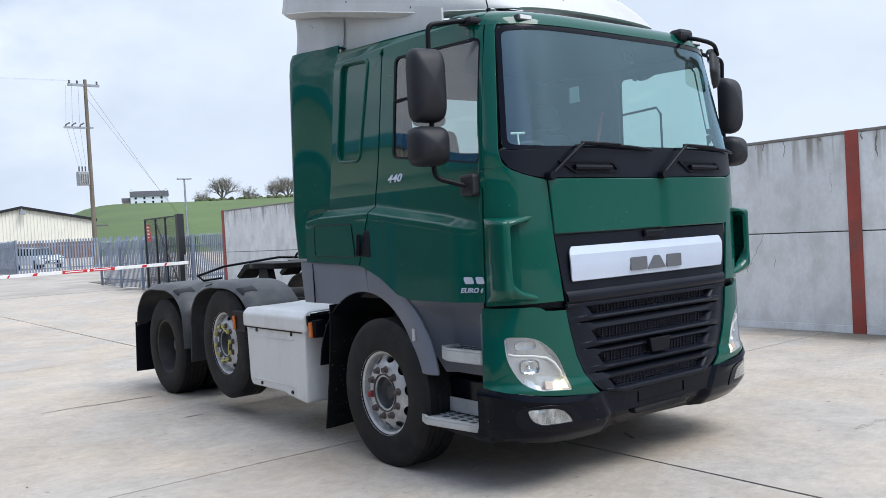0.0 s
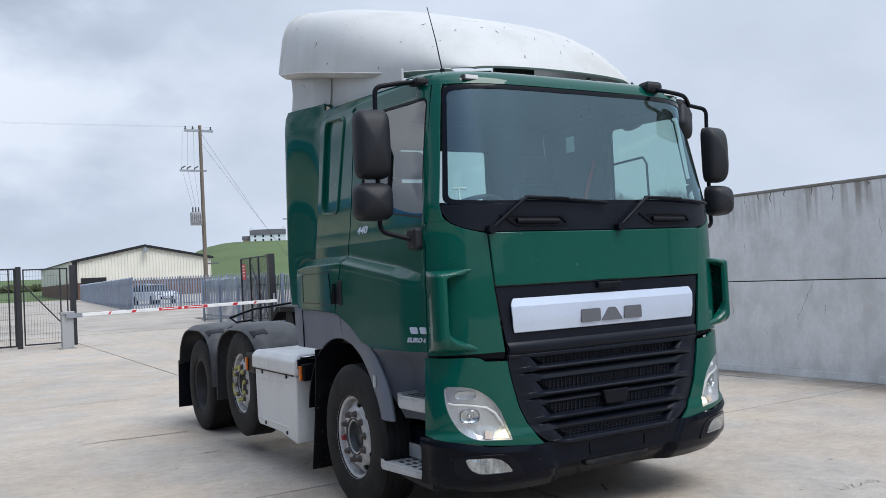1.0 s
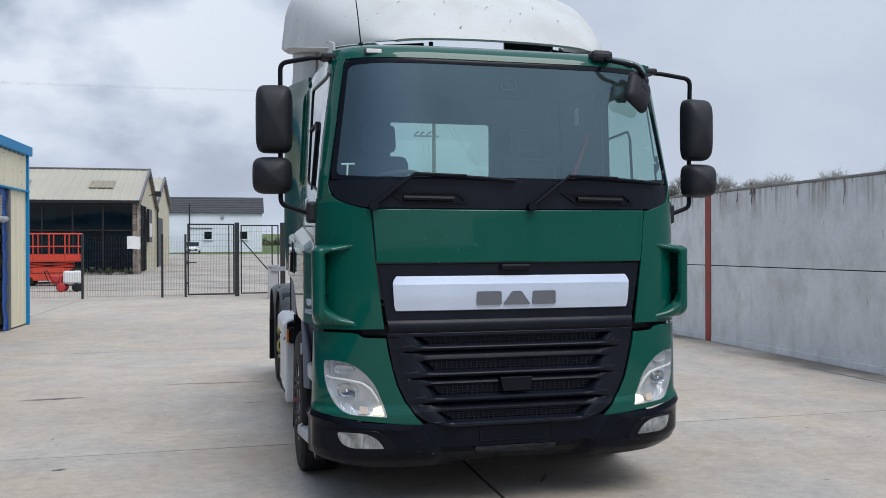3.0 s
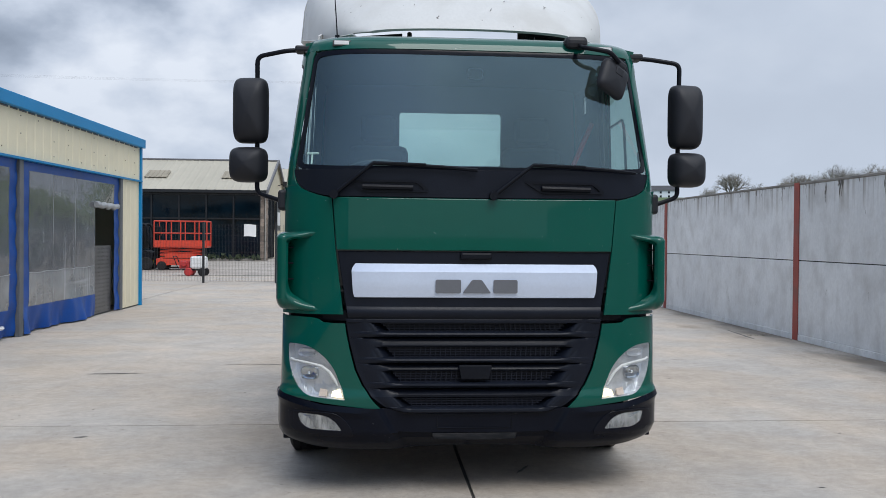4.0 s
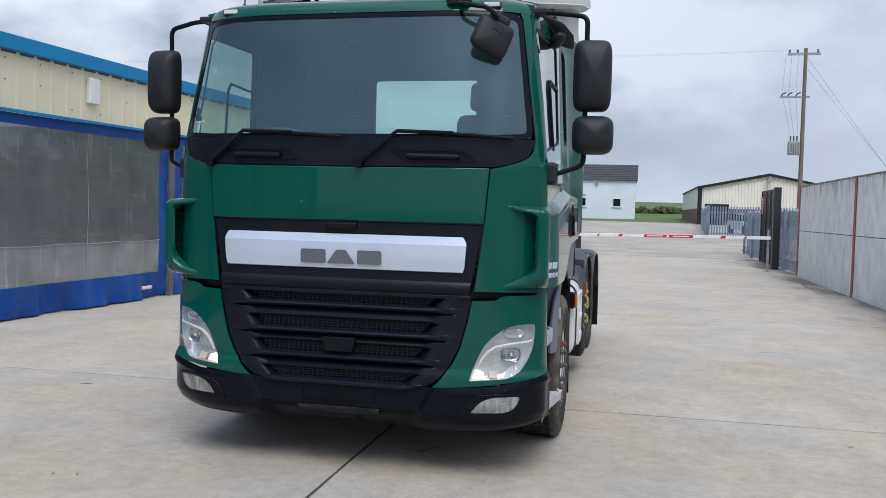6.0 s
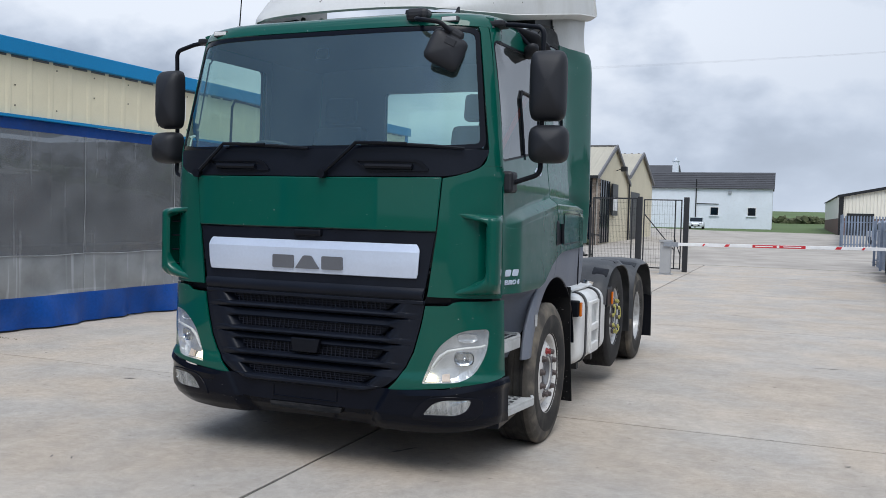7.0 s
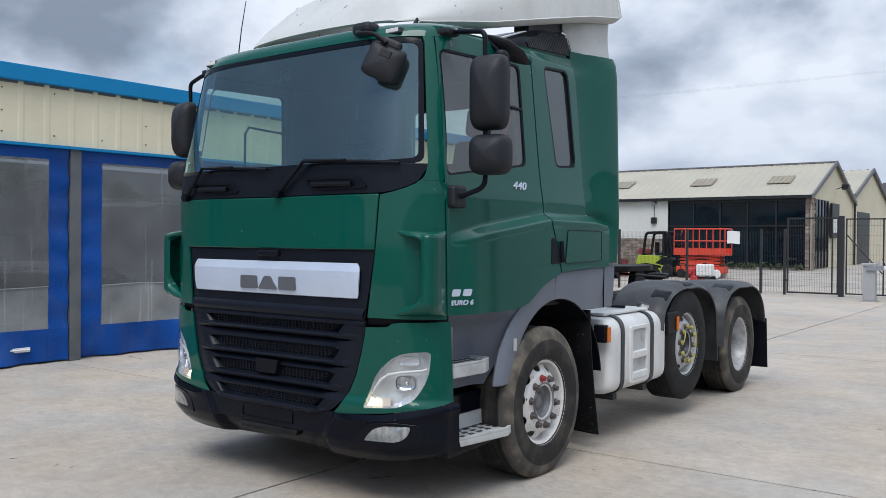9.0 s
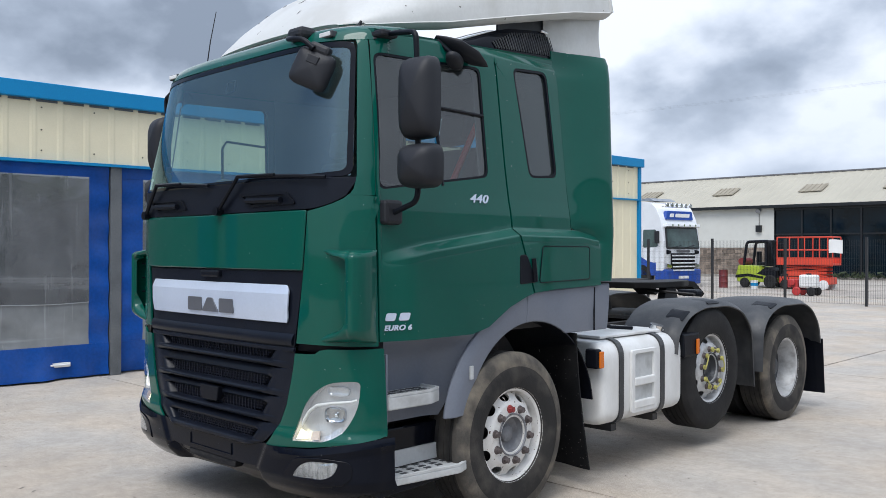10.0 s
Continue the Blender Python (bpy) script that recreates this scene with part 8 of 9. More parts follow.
p = B(); box(p, -0.62, 0.62, 0.22, 0.34, 0.45, 1.20); part("radiator", p, STEEL, truck)
p = B(); box(p, -1.10, 1.10, 0.24, 2.45, 1.15, 1.20); part("cab_base", p, STEEL, truck)
REAR2 = [(-1.15, 1.2), (1.15, 1.2), (1.09, 2.98), (-1.09, 2.98)]
part("rear_skin", thick(ringed(B(), REAR2, RWIN, lambda q: Vector((q[0], 2.035, q[1])), 3), -0.01, (0, 0, 2)), GREEN, truck, "green rear face of the cab")
for y in (3.6, 4.5):
    p = B(); cyl(p, (-0.55, y + 0.3, 0.62), (-0.55, y + 0.3, 0.90), 0.11, 14); cyl(p, (0.55, y + 0.3, 0.62), (0.55, y + 0.3, 0.90), 0.11, 14); part("air_bellows", p, BLACK, truck)
p = B(); cyl(p, (-0.2, 6.2, 0.62), (0.7, 6.2, 0.62), 0.13, 18); part("air_tank", p, STEEL, truck, smooth=40)
# fifth wheel coupling
fw = thing("coupling", "", "")
fw.parent = truck
plate = rpoly([(-0.50, 4.38), (-0.38, 4.22), (0.38, 4.22), (0.50, 4.38), (0.50, 4.95), (0.40, 5.25), (0.16, 5.42), (0.06, 4.95), (-0.06, 4.95), (-0.16, 5.42), (-0.40, 5.25), (-0.50, 4.95)], 0.06)
p = B(); prism(p, plate, "z", 1.315, 1.375); part("coupling_plate", p, GREASE, fw, "greasy black coupling plate", bevel=0.008)
for sgn in (-1, 1):
    p = B(); prism(p, [(4.62, 1.02), (5.0, 1.02), (4.9, 1.315), (4.72, 1.315)], "x", sgn * 0.36, sgn * 0.44); part("bracket", p, STEEL, fw)
    p = B(); prism(p, [(5.1, 1.315), (5.1, 1.372), (5.40, 1.355), (5.62, 1.22), (5.56, 1.19), (5.36, 1.30)], "x", sgn * 0.16, sgn * 0.38); part("ramp", p, GREASE, fw)
p = B(); box(p, -0.46, 0.46, 4.3, 5.3, 1.02, 1.05); part("mount_plate", p, STEEL, fw)
p = B(); tube(p, [(0.3, 4.6, 1.29), (0.75, 4.55, 1.27), (0.85, 4.5, 1.27)], 0.014, 6); part("release_handle", p, STEEL, fw)

# --- mudguards ---
def guard(name, label, prof, sgn, x0, x1, lugs):
    pts = arc([(0, y, z) for y, z in prof], 0.12, 5)
    prof_f = []
    for a, b in zip(pts, pts[1:]):
        k = max(1, int((b - a).length / 0.06))
        prof_f += [a.lerp(b, j / k) for j in range(k)]
    prof_f.append(pts[-1])
    mid = Vector((0, (prof[0][0] + prof[-1][0]) / 2, 0.5))

    def f(u, v):
        k = u * (len(prof_f) - 1)
        i = min(len(prof_f) - 2, int(k))
        q = prof_f[i].lerp(prof_f[i + 1], k - i)
        d = (q - mid).normalized()
        drop = 0.05 * max(0, (v - 0.86) / 0.14) ** 2 - 0.012 * math.sin(math.pi * min(1, v / 0.86))
        q = q - d * drop
        return Vector((sgn * (x0 + (x1 - x0) * v), q.y, q.z))
    g_ = part(name, thick(sheet(B(), f, 60, 10), -0.012, mid), GUARD, truck, label, smooth=45)
    for y in lugs:
        uc = min((k / 200 for k in range(40, 161)), key=lambda k: abs(f(k, 0.9).y - y))
        pad = rpoly([(uc - 0.032, 0.66), (uc + 0.032, 0.66), (uc + 0.036, 0.955), (uc - 0.036, 0.955)], 0.012)
        p = filled(B(), pad, lambda q: f(q[0], q[1]) + (f(q[0], q[1]) - mid - Vector((sgn * 0.6, 0, 0))).normalized() * 0.0025, 4)
        part("fixing_cover", thick(p, -0.010, mid), BLACK, g_, "moulded fixing cover", smooth=40, bevel=0.003)
    return g_


for sgn in (-1, 1):
    guard("mid_mudguard", "dark grey plastic mudguard over the lifted wheel", [(3.36, 0.86), (3.38, 1.02), (3.58, 1.18), (3.86, 1.245), (4.32, 1.245), (4.62, 1.17), (4.82, 0.98), (4.88, 0.42)], sgn, 0.78, 1.285, (3.62, 4.35) if sgn < 0 else (3.52, 4.05))
    rg = guard("rear_mudguard", "dark grey plastic mudguard over the rear wheels", [(4.93, 0.55), (4.96, 0.96), (5.14, 1.12), (5.42, 1.195), (5.98, 1.195), (6.22, 1.12), (6.42, 0.93), (6.47, 0.72)], sgn, 0.62, 1.29, (5.22,) if sgn < 0 else (5.3,))
    p = B(); sheet(p, lambda u, v, sgn=sgn: Vector((sgn * (0.62 + 0.67 * u), 6.475 + 0.06 * (1 - v) + 0.01 * math.sin(u * 6), 0.17 + 0.58 * v)), 8, 10); part("mud_flap", thick(p, 0.010), BLACK, truck, "black rear mud flap")
    p = B(); tube(p, [(sgn * 0.4, 4.9, 0.85), (sgn * 0.78, 4.9, 0.85)], 0.03, 8); part("guard_stay", p, STEEL, truck)
    # amber side marker on a black bracket
    p = B(); prism(p, [(3.52, 0.80), (3.78, 0.80), (3.79, 1.0), (3.50, 1.0)], "x", sgn * 1.16, sgn * 1.275); br = part("marker_bracket", p, BLACK, truck, bevel=0.02)
    p = B(); box(p, min(sgn * 1.275, sgn * 1.292), max(sgn * 1.275, sgn * 1.292), 3.715, 3.755, 0.82, 0.945); part("side_marker", p, AMBER, br, "amber side marker", bevel=0.006)
    p = B(); box(p, min(sgn * 1.16, sgn * 1.27), max(sgn * 1.16, sgn * 1.27), 2.285, 2.345, 0.83, 0.97); br = part("marker_bracket", p, BLACK, truck, bevel=0.015)
    p = B(); box(p, min(sgn * 1.27, sgn * 1.288), max(sgn * 1.27, sgn * 1.288), 2.30, 2.345, 0.835, 0.955); part("side_marker", p, AMBER, br, "amber side marker", bevel=0.006)

# --- fuel tank on the right ---
tank = thing("fuel_tank", "", "")
tank.parent = truck
tagged(tank, "white fuel tank with black straps")
sec = rpoly([(0.68, 0.40), (1.262, 0.40), (1.262, 1.015), (0.68, 1.015)], [0.08, 0.12, 0.14, 0.08], 6)
p = B()
rows = []
for y, k in ((2.375, 0.86), (2.385, 0.94), (2.41, 0.985), (2.45, 1.0), (3.45, 1.0), (3.49, 0.985), (3.515, 0.94), (3.525, 0.86)):
    c0 = Vector((0.97, 0.71))
    rows.append([p.verts.new((c0.x + (q[0] - c0.x) * k, y, c0.y + (q[1] - c0.y) * k)) for q in sec])
for a, b in zip(rows, rows[1:]):
    for k in range(len(sec)):
        p.faces.new((a[k], a[(k + 1) % len(sec)], b[(k + 1) % len(sec)], b[k]))
p.faces.new(rows[0][::-1]); p.faces.new(rows[-1])
part("tank_body", p, WHITE_GRP, tank, "white painted tank body", smooth=50)
for y in (2.60, 3.19):
    p = B()
    o_ = rpoly([(0.672, 0.39), (1.272, 0.39), (1.272, 1.027), (0.672, 1.027)], [0.08, 0.12, 0.14, 0.08], 6)
    i_ = rpoly([(0.680, 0.402), (1.2625, 0.402), (1.2625, 1.016), (0.680, 1.016)], [0.08, 0.12, 0.14, 0.08], 6)
    ra = [[p.verts.new((q[0], yy, q[1])) for q in lo] for lo, yy in ((i_, y - 0.028), (o_, y - 0.028), (o_, y + 0.028), (i_, y + 0.028))]
    for a, b in zip(ra, ra[1:]):
        for k in range(len(o_)):
            p.faces.new((a[k], a[(k + 1) % len(o_)], b[(k + 1) % len(o_)], b[k]))
    part("tank_strap", p, GUARD, tank, "black rubber-lined strap")
    p = B(); box(p, 0.62, 1.20, y - 0.035, y + 0.035, 0.34, 0.392); part("tank_bracket", p, STEEL, tank)
p = B(); ringed(p, rpoly([(2.72, 0.46), (3.08, 0.46), (3.08, 0.93), (2.72, 0.93)], 0.02), rpoly([(2.765, 0.50), (3.035, 0.50), (3.035, 0.90), (2.765, 0.90)], 0.02), lambda q: Vector((1.285, q[0], q[1])), 1, 24)
part("step_frame", thick(p, -0.024, (0.9, 2.9, 0.7)), WHITE_GRP, tank, "white step frame", bevel=0.004)
for z in (0.52, 0.69):
    p = B(); box(p, 1.235, 1.292, 2.755, 3.045, z - 0.03, z + 0.03); part("tank_step", p, WHITE_GRP, tank, bevel=0.008)
# grey back paints the shading inside the white step recess
p = B(); box(p, 1.2625, 1.266, 2.765, 3.035, 0.50, 0.90); part("step_back", p, STEP_GREY, tank)
p = B(); box(p, 0.66, 1.16, 2.48, 3.40, 1.022, 1.045); part("top_plate", p, WHITE_GRP, tank, "white deck plate", bevel=0.008)
p = B(); cyl(p, (1.10, 3.36, 1.0), (1.12, 3.36, 1.075), 0.055, 18); part("filler_cap", p, CHROME, tank, "bright filler cap", smooth=40)
p = B(); cyl(p, (0.98, 3.44, 1.0), (0.98, 3.44, 1.05), 0.035, 14); part("filler_cap", p, GLOSS, tank, smooth=40)

# --- white side box on the left ---
sb = thing("side_box", "", "")
sb.parent = truck
tagged(sb, "white moulded side box with a lid")
p = B()
prism(p, rpoly([(2.42, 0.30), (2.75, 0.34), (2.80, 0.355), (3.40, 0.355), (3.44, 0.40), (3.455, 0.885), (2.40, 0.885)], 0.03), "x", -0.64, -1.292)
part("box_body", p, WHITE_GRP, sb, "white box front", bevel=0.02)
p = B(); prism(p, rpoly([(-1.315, 0.872), (-1.315, 0.985), (-1.27, 1.035), (-0.62, 1.045), (-0.62, 0.872)], 0.02), "y", 2.375, 3.475)
part("box_lid", p, WHITE_GRP, sb, "white lid", bevel=0.012)
p = B(); box(p, -1.285, -0.80, 2.352, 2.376, 0.925, 1.005); latch = part("lid_latch", p, BLACK, sb, "black latch gear at the lid's end", bevel=0.006)
p = B(); tube(p, [(-1.27, 2.345, 1.015), (-1.10, 2.345, 1.02), (-0.95, 2.35, 1.00)], 0.012, 8); part("latch_bar", p, CHROME, latch, "bright latch bar", smooth=60)
p = B(); box(p, -1.305, -1.29, 2.44, 3.43, 0.862, 0.872); part("lid_gap", p, BLACK, sb, "dark gap under the lid")
for z in (0.80, 0.42):
    p = B(); box(p, -1.2985, -1.29, 2.58, 3.36, z - 0.006, z + 0.006); part("box_groove", p, WHITE_GRP, sb, bevel=0.003)
for y, z in ((2.62, 0.845), (3.25, 0.845), (2.65, 0.37), (3.2, 0.39)):
    p = B(); cyl(p, (-1.288, y, z), (-1.300, y, z), 0.016, 12); part("box_catch", p, GLOSS, sb)
# hoses and cables behind the cab
p = B(); tube(p, [(-0.25 + 0.07 * math.cos(i * 0.8), 2.25 + i * 0.035, 1.42 + 0.07 * math.sin(i * 0.8)) for i in range(60)], 0.012, 6); part("coiled_hose", p, BLACK, truck, "coiled black air hose", smooth=60)
p = B(); tube(p, [(0.0, 4.2, 1.40), (-0.35, 4.6, 1.43), (-0.75, 5.1, 1.36), (-0.95, 5.35, 1.27), (-0.85, 5.45, 1.21), (-0.7, 5.3, 1.23)], 0.013, 6); part("loose_cable", p, BLACK, truck, smooth=60)
p = B(); tube(p, [(0.75, 2.7, 1.06), (0.85, 2.8, 1.12), (0.95, 2.95, 1.07), (1.05, 3.1, 1.06)], 0.015, 6); part("fuel_hose", p, BLACK, truck, smooth=60)
p = B(); box(p, -0.60, 0.64, 2.5, 3.3, 1.05, 1.085); part("catwalk", p, STEP_GREY, truck, "grey deck plate behind the cab", bevel=0.008)
p = B(); box(p, 0.55, 0.75, 4.72, 4.86, 1.24, 1.30); part("rear_lamp_guard", p, BLACK, truck, bevel=0.02)

# ---- pole, wires, lamp post ----
WOOD_POLE = mat("weathered_pole", (0.17, 0.14, 0.11), 0.85, var=0.25, scale=3, stretch=(1, 1, 0.2))
WIRE = mat("wire", (0.10, 0.10, 0.11), 0.6)
pole = thing("utility_pole", "tall weathered wooden utility pole with a grey transformer", "pole", (12.2, 55.5, 0.3))
p = B(); cyl(p, (0, 0, 0), (0, 0, 12.6), 0.16, 12, 0.11); part("shaft", p, WOOD_POLE, pole, smooth=40)
p = B(); box(p, -1.1, 0.9, -0.08, 0.08, 12.15, 12.30); part("top_arm", p, GALV, pole)
p = B(); box(p, -1.5, 0.35, -0.07, 0.07, 9.35, 9.47); part("lower_arm", p, GALV, pole)
for x in (-1.0, -0.5, 0.75):
    p = B(); lathe(p, [(0.0, 0.0), (0.05, 0.0), (0.08, 0.08), (0.05, 0.12), (0.07, 0.2), (0.0, 0.24)], (x, 0, 12.3), (0, 0, 1), 10); part("insulator", p, WIRE, pole)
for x in (-1.4, -1.0, -0.5):
    p = B(); tube(p, [(x, 0, 9.47), (x + 0.05, 0, 9.6), (x + 0.28, 0, 9.72)], 0.05, 6); part("fuse", p, WIRE, pole)
tr = B(); box(tr, -0.86, -0.16, -0.28, 0.28, 5.6, 6.5); t_ob = part("transformer", tr, CABINET, pole, "grey transformer tank", bevel=0.03)
for i in range(5):
    p = B(); box(p, -0.82 + i * 0.14, -0.78 + i * 0.14, -0.38, -0.28, 5.7, 6.35); part("cooling_fin", p, CABINET, t_ob)
for x in (-0.72, -0.52, -0.32):
    p = B(); cyl(p, (x, 0, 6.5), (x, 0, 6.85), 0.05, 8); part("bushing", p, WIRE, t_ob)
p = B(); box(p, -0.18, 0.1, -0.05, 0.05, 5.55, 5.65); box(p, -0.18, 0.1, -0.05, 0.05, 6.35, 6.45); part("bracket", p, GALV, pole)
p = B(); box(p, 0.1, 0.9, -0.04, 0.04, 2.85, 2.95); part("sign_arm", p, WIRE, pole)


def wire(name, a, b, sag, r=0.007, n=16):
    a, b = Vector(a), Vector(b)
    pts = [a.lerp(b, i / n) - Vector((0, 0, 4 * sag * (i / n) * (1 - i / n))) for i in range(n + 1)]
    return part(name, tube(B(), pts, r, 4), WIRE, pole, "thin wire")


for x, dy in ((-1.0, 0), (-0.5, 0.3), (0.75, 0.6)):
    wire("overhead_wire", (x, dy * 0.1, 12.5), (-95 + x, -8 + 4 * dy, 13.5), 1.2, 0.0025)
for dx in (0.0, 0.35):
    wire("stay_wire", (0.1, 0, 12.0 - dx * 2), (9.5 + dx, 6.0, 1.5), 0.1, 0.010)
for x in (-1.35, -0.95, -0.5):
    wire("drop_wire", (x * 0.9, 0, 12.2), (x, 0, 9.7), 0.0, 0.008, 3)
    wire("drop_wire", (x, 0, 9.5), (x * 0.55, 0, 6.9), 0.0, 0.008, 3)
lp = thing("lamp_post", "plain grey lamp post with a twin flat head", "street lamp", (18.2, 54.6, 0.5))
p = B(); cyl(p, (0, 0, 0), (0, 0, 5.7), 0.09, 10, 0.06); part("shaft", p, GALV, lp, smooth=40)
p = B(); box(p, -0.5, 0.5, -0.12, 0.12, 5.66, 5.76); part("lamp_head", p, GALV, lp, bevel=0.02)

# ---- hill: farmhouse and bare trees ----
hx, hy = 101.0, 300.0
hz = land(hx, hy) - 0.3
farm = thing("farmhouse", "white two-storey farmhouse with a dark slate roof on the hill", "house", (hx, hy, hz + 0.9), turn=-18)
p = B(); box(p, -6.4, 6.4, 0, 6, -1.2, 2.3); part("wall", p, WHITE_WALL, farm)
p = B(); prism(p, [(-0.35, 2.2), (6.35, 2.2), (3, 4.2)], "x", -6.6, 6.6); part("roof", p, SLATE, farm)
p = B(); box(p, -9.2, -6.4, 1.0, 5.0, -1.2, 0.6); part("lean_to", p, STONE, farm, "low stone outbuilding")
p = B(); prism(p, [(0.8, 0.55), (5.2, 0.55), (3, 1.9)], "x", -9.4, -6.41); part("lean_to_roof", p, SLATE, farm)
for i in range(4):
    for z in (-0.3, 1.15):
        w = B(); box(w, -5.0 + i * 2.9, -4.3 + i * 2.9, -0.06, 0.02, z, z + 0.75); part("window", w, DARK_GLASS, farm)
for x in (-6.0, 5.8):
    p = B(); box(p, x - 0.4, x + 0.4, 2.6, 3.4, 3.6, 5.0); part("chimney", p, WHITE_WALL, farm)
# branch colour is lightened to carry the haze of distance
BARK = mat("bare_branches", (0.22, 0.20, 0.175), 0.9, var=0.2, scale=1)
BUDS = mat("early_buds", (0.14, 0.135, 0.07), 0.9, var=0.3, scale=1)


def tree_meshes(seed, h):
    rg = random.Random(seed)
    trunk, crown, buds = B(), B(), B()

    def grow(bm, a, d, L, r, lvl):
        b = a + d * L
        mid = a.lerp(b, 0.5) + Vector((rg.uniform(-1, 1), rg.uniform(-1, 1), rg.uniform(-0.3, 0.5))) * L * 0.08
        tube(bm, [a, mid, b], [r, r * 0.85, r * 0.65], 3 if lvl > 1 else 6)
        if lvl >= 6:
            if rg.random() < 0.6:
                s = rg.uniform(0.10, 0.22)
                q = b + Vector((rg.uniform(-.2, .2), rg.uniform(-.2, .2), rg.uniform(-.2, .2)))
                vs = [buds.verts.new(q + Vector((rg.uniform(-s, s), rg.uniform(-s, s), rg.uniform(-s, s)))) for _ in range(3)]
                buds.faces.new(vs)
            return
        n = (6, 4, 3, 3, 2, 3)[lvl]
        for i in range(n):
            sp = rg.uniform(0.5, 1.1) if lvl == 0 else rg.uniform(0.35, 0.8)
            ang = 2 * math.pi * (i + rg.random()) / n
            u, v = basis(d)
            nd = (d + (u * math.cos(ang) + v * math.sin(ang)) * sp + Vector((0, 0, 0.10))).normalized()
            grow(crown, a.lerp(b, rg.uniform(0.45, 1.0)), nd, L * rg.uniform(0.68, 0.86), r * 0.6, lvl + 1)
    grow(trunk, Vector((0, 0, -0.5)), Vector((0.03, 0.02, 1)).normalized(), h * 0.20, h * 0.020, 0)
    return trunk, crown, buds


tree_src = []
for k, h in enumerate((22.0, 18.0, 13.0, 24.0)):
    tr = thing("bare_tree", "bare broad-crowned tree with fine twigs on the hilltop", "tree", (0, 0, 0), group="trees on the hill")
    a, b, c = tree_meshes(11 + k, h)
    part("trunk", a, BARK, tr); part("crown", b, BARK, tr); part("buds", c, BUDS, tr, kind="stuff")
    tree_src.append(tr)
rg = random.Random(8)
spots = [(23.2, 330, 0), (25.0, 330, 2), (26.6, 335, 1), (27.4, 340, 0), (28.4, 335, 1), (29.4, 330, 3), (30.4, 335, 0), (31.5, 330, 3), (32.6, 340, 1), (33.8, 330, 0), (35.0, 335, 3), (36.3, 330, 1), (37.5, 335, 0), (38.6, 320, 3), (39.8, 315, 1), (41.0, 300, 0), (42.2, 300, 3), (43.4, 295, 1), (44.5, 295, 0), (46, 290, 3), (47.3, 290, 1), (22.0, 345, 2)]
used = set()
for az, d, k in spots:
    a = radians(az)
    x, y = d * math.sin(a), d * math.cos(a)
    m = Matrix.Translation((x, y, land(x, y) - 1.8)) @ Matrix.Rotation(rg.uniform(0, 6.28), 4, "Z")
    if k not in used:
        used.add(k)
        tree_src[k].matrix_world = m
    else:
        copy_thing(tree_src[k], m)
# hedge line and a low far rise behind the lane
HEDGE = mat("dark_hedge", (0.075, 0.085, 0.04), 0.95, var=0.35, scale=0.5)
hd = B()
rg = random.Random(21)
for i in range(220):
    t = rg.random()
    x, y = -6 + 30 * t, 150 + 8 * t
    s = rg.uniform(0.5, 1.5)
    z = land(x, y) + rg.uniform(0.0, 0.8)
    m = Matrix.Translation((x + rg.uniform(-1, 1), y + rg.uniform(-1, 1), z)) @ pose(0, 0, 0, rg.uniform(0, 360), rg.uniform(0, 360), 0) @ Matrix.Diagonal((s, s * 0.8, s * 0.6, 1))
    bmesh.ops.create_icosphere(hd, subdivisions=1, radius=0.55, matrix=m)
for i in range(420):
    a = radians(rg.uniform(21.5, 48))
    d = 322 + rg.uniform(-6, 10) - max(0, math.degrees(a) - 36) * 3.0
    x, y = d * math.sin(a), d * math.cos(a)
    s = rg.uniform(1.0, 2.6)
    m = Matrix.Translation((x, y, land(x, y) + rg.uniform(0.0, 0.7))) @ pose(0, 0, 0, rg.uniform(0, 360), rg.uniform(0, 360), 0) @ Matrix.Diagonal((s, s, s * 0.7, 1))
    bmesh.ops.create_icosphere(hd, subdivisions=1, radius=0.55, matrix=m)
for v in hd.verts:
    v.co += Vector((rg.uniform(-.2, .2), rg.uniform(-.2, .2), rg.uniform(-.2, .2)))
tagged(part("hedge", hd, HEDGE), "dark overgrown hedge along the field", "hedge", "", "stuff")

# ---- machines and vehicles behind the fence ----
LIFT_RED = mat("lift_orange_red", (0.62, 0.055, 0.025), 0.45, var=0.08, dirt=0.12)
LIME = mat("forklift_lime", (0.33, 0.42, 0.03), 0.45, var=0.08, dirt=0.2)
lift = thing("scissor_lift", "orange-red scissor lift with railings, lowered", "platform lift", (-10.6, 33.6, land(-9, 34)))
p = B(); box(p, 0.1, 2.2, 0.1, 0.95, 0.22, 0.52); part("chassis", p, LIFT_RED, lift, bevel=0.02)
for x in (0.35, 1.95):
    for y, d in ((0.02, -1), (0.90, 1)):
        w = B(); lathe(w, [(0.0, 0.0), (0.12, 0.0), (0.20, 0.02), (0.20, 0.13), (0.0, 0.13)], (x, y, 0.20), (0, 1, 0), 24); part("wheel", w, WHITE_PAINT if x > 1 else RUBBER, lift, "pale wheel" if x > 1 else "", smooth=40)
for k in range(3):
    for s in (0, 1):
        p = B()
        a, b = (0.25, 2.05) if (k + s) % 2 else (2.05, 0.25)
        for y in (0.2, 0.85):
            tube(p, [(a, y, 0.55 + k * 0.15), (b, y, 0.68 + k * 0.15)], 0.035, 6)
        part("scissor_arm", p, LIFT_RED, lift)
p = B(); box(p, 0.0, 2.35, 0.05, 1.0, 1.02, 1.10); part("deck", p, LIFT_RED, lift)
for y in (0.05, 0.98):
    p = B(); box(p, 0, 2.35, y, y + 0.02, 1.10, 1.34); part("toe_board", p, LIFT_RED, lift)
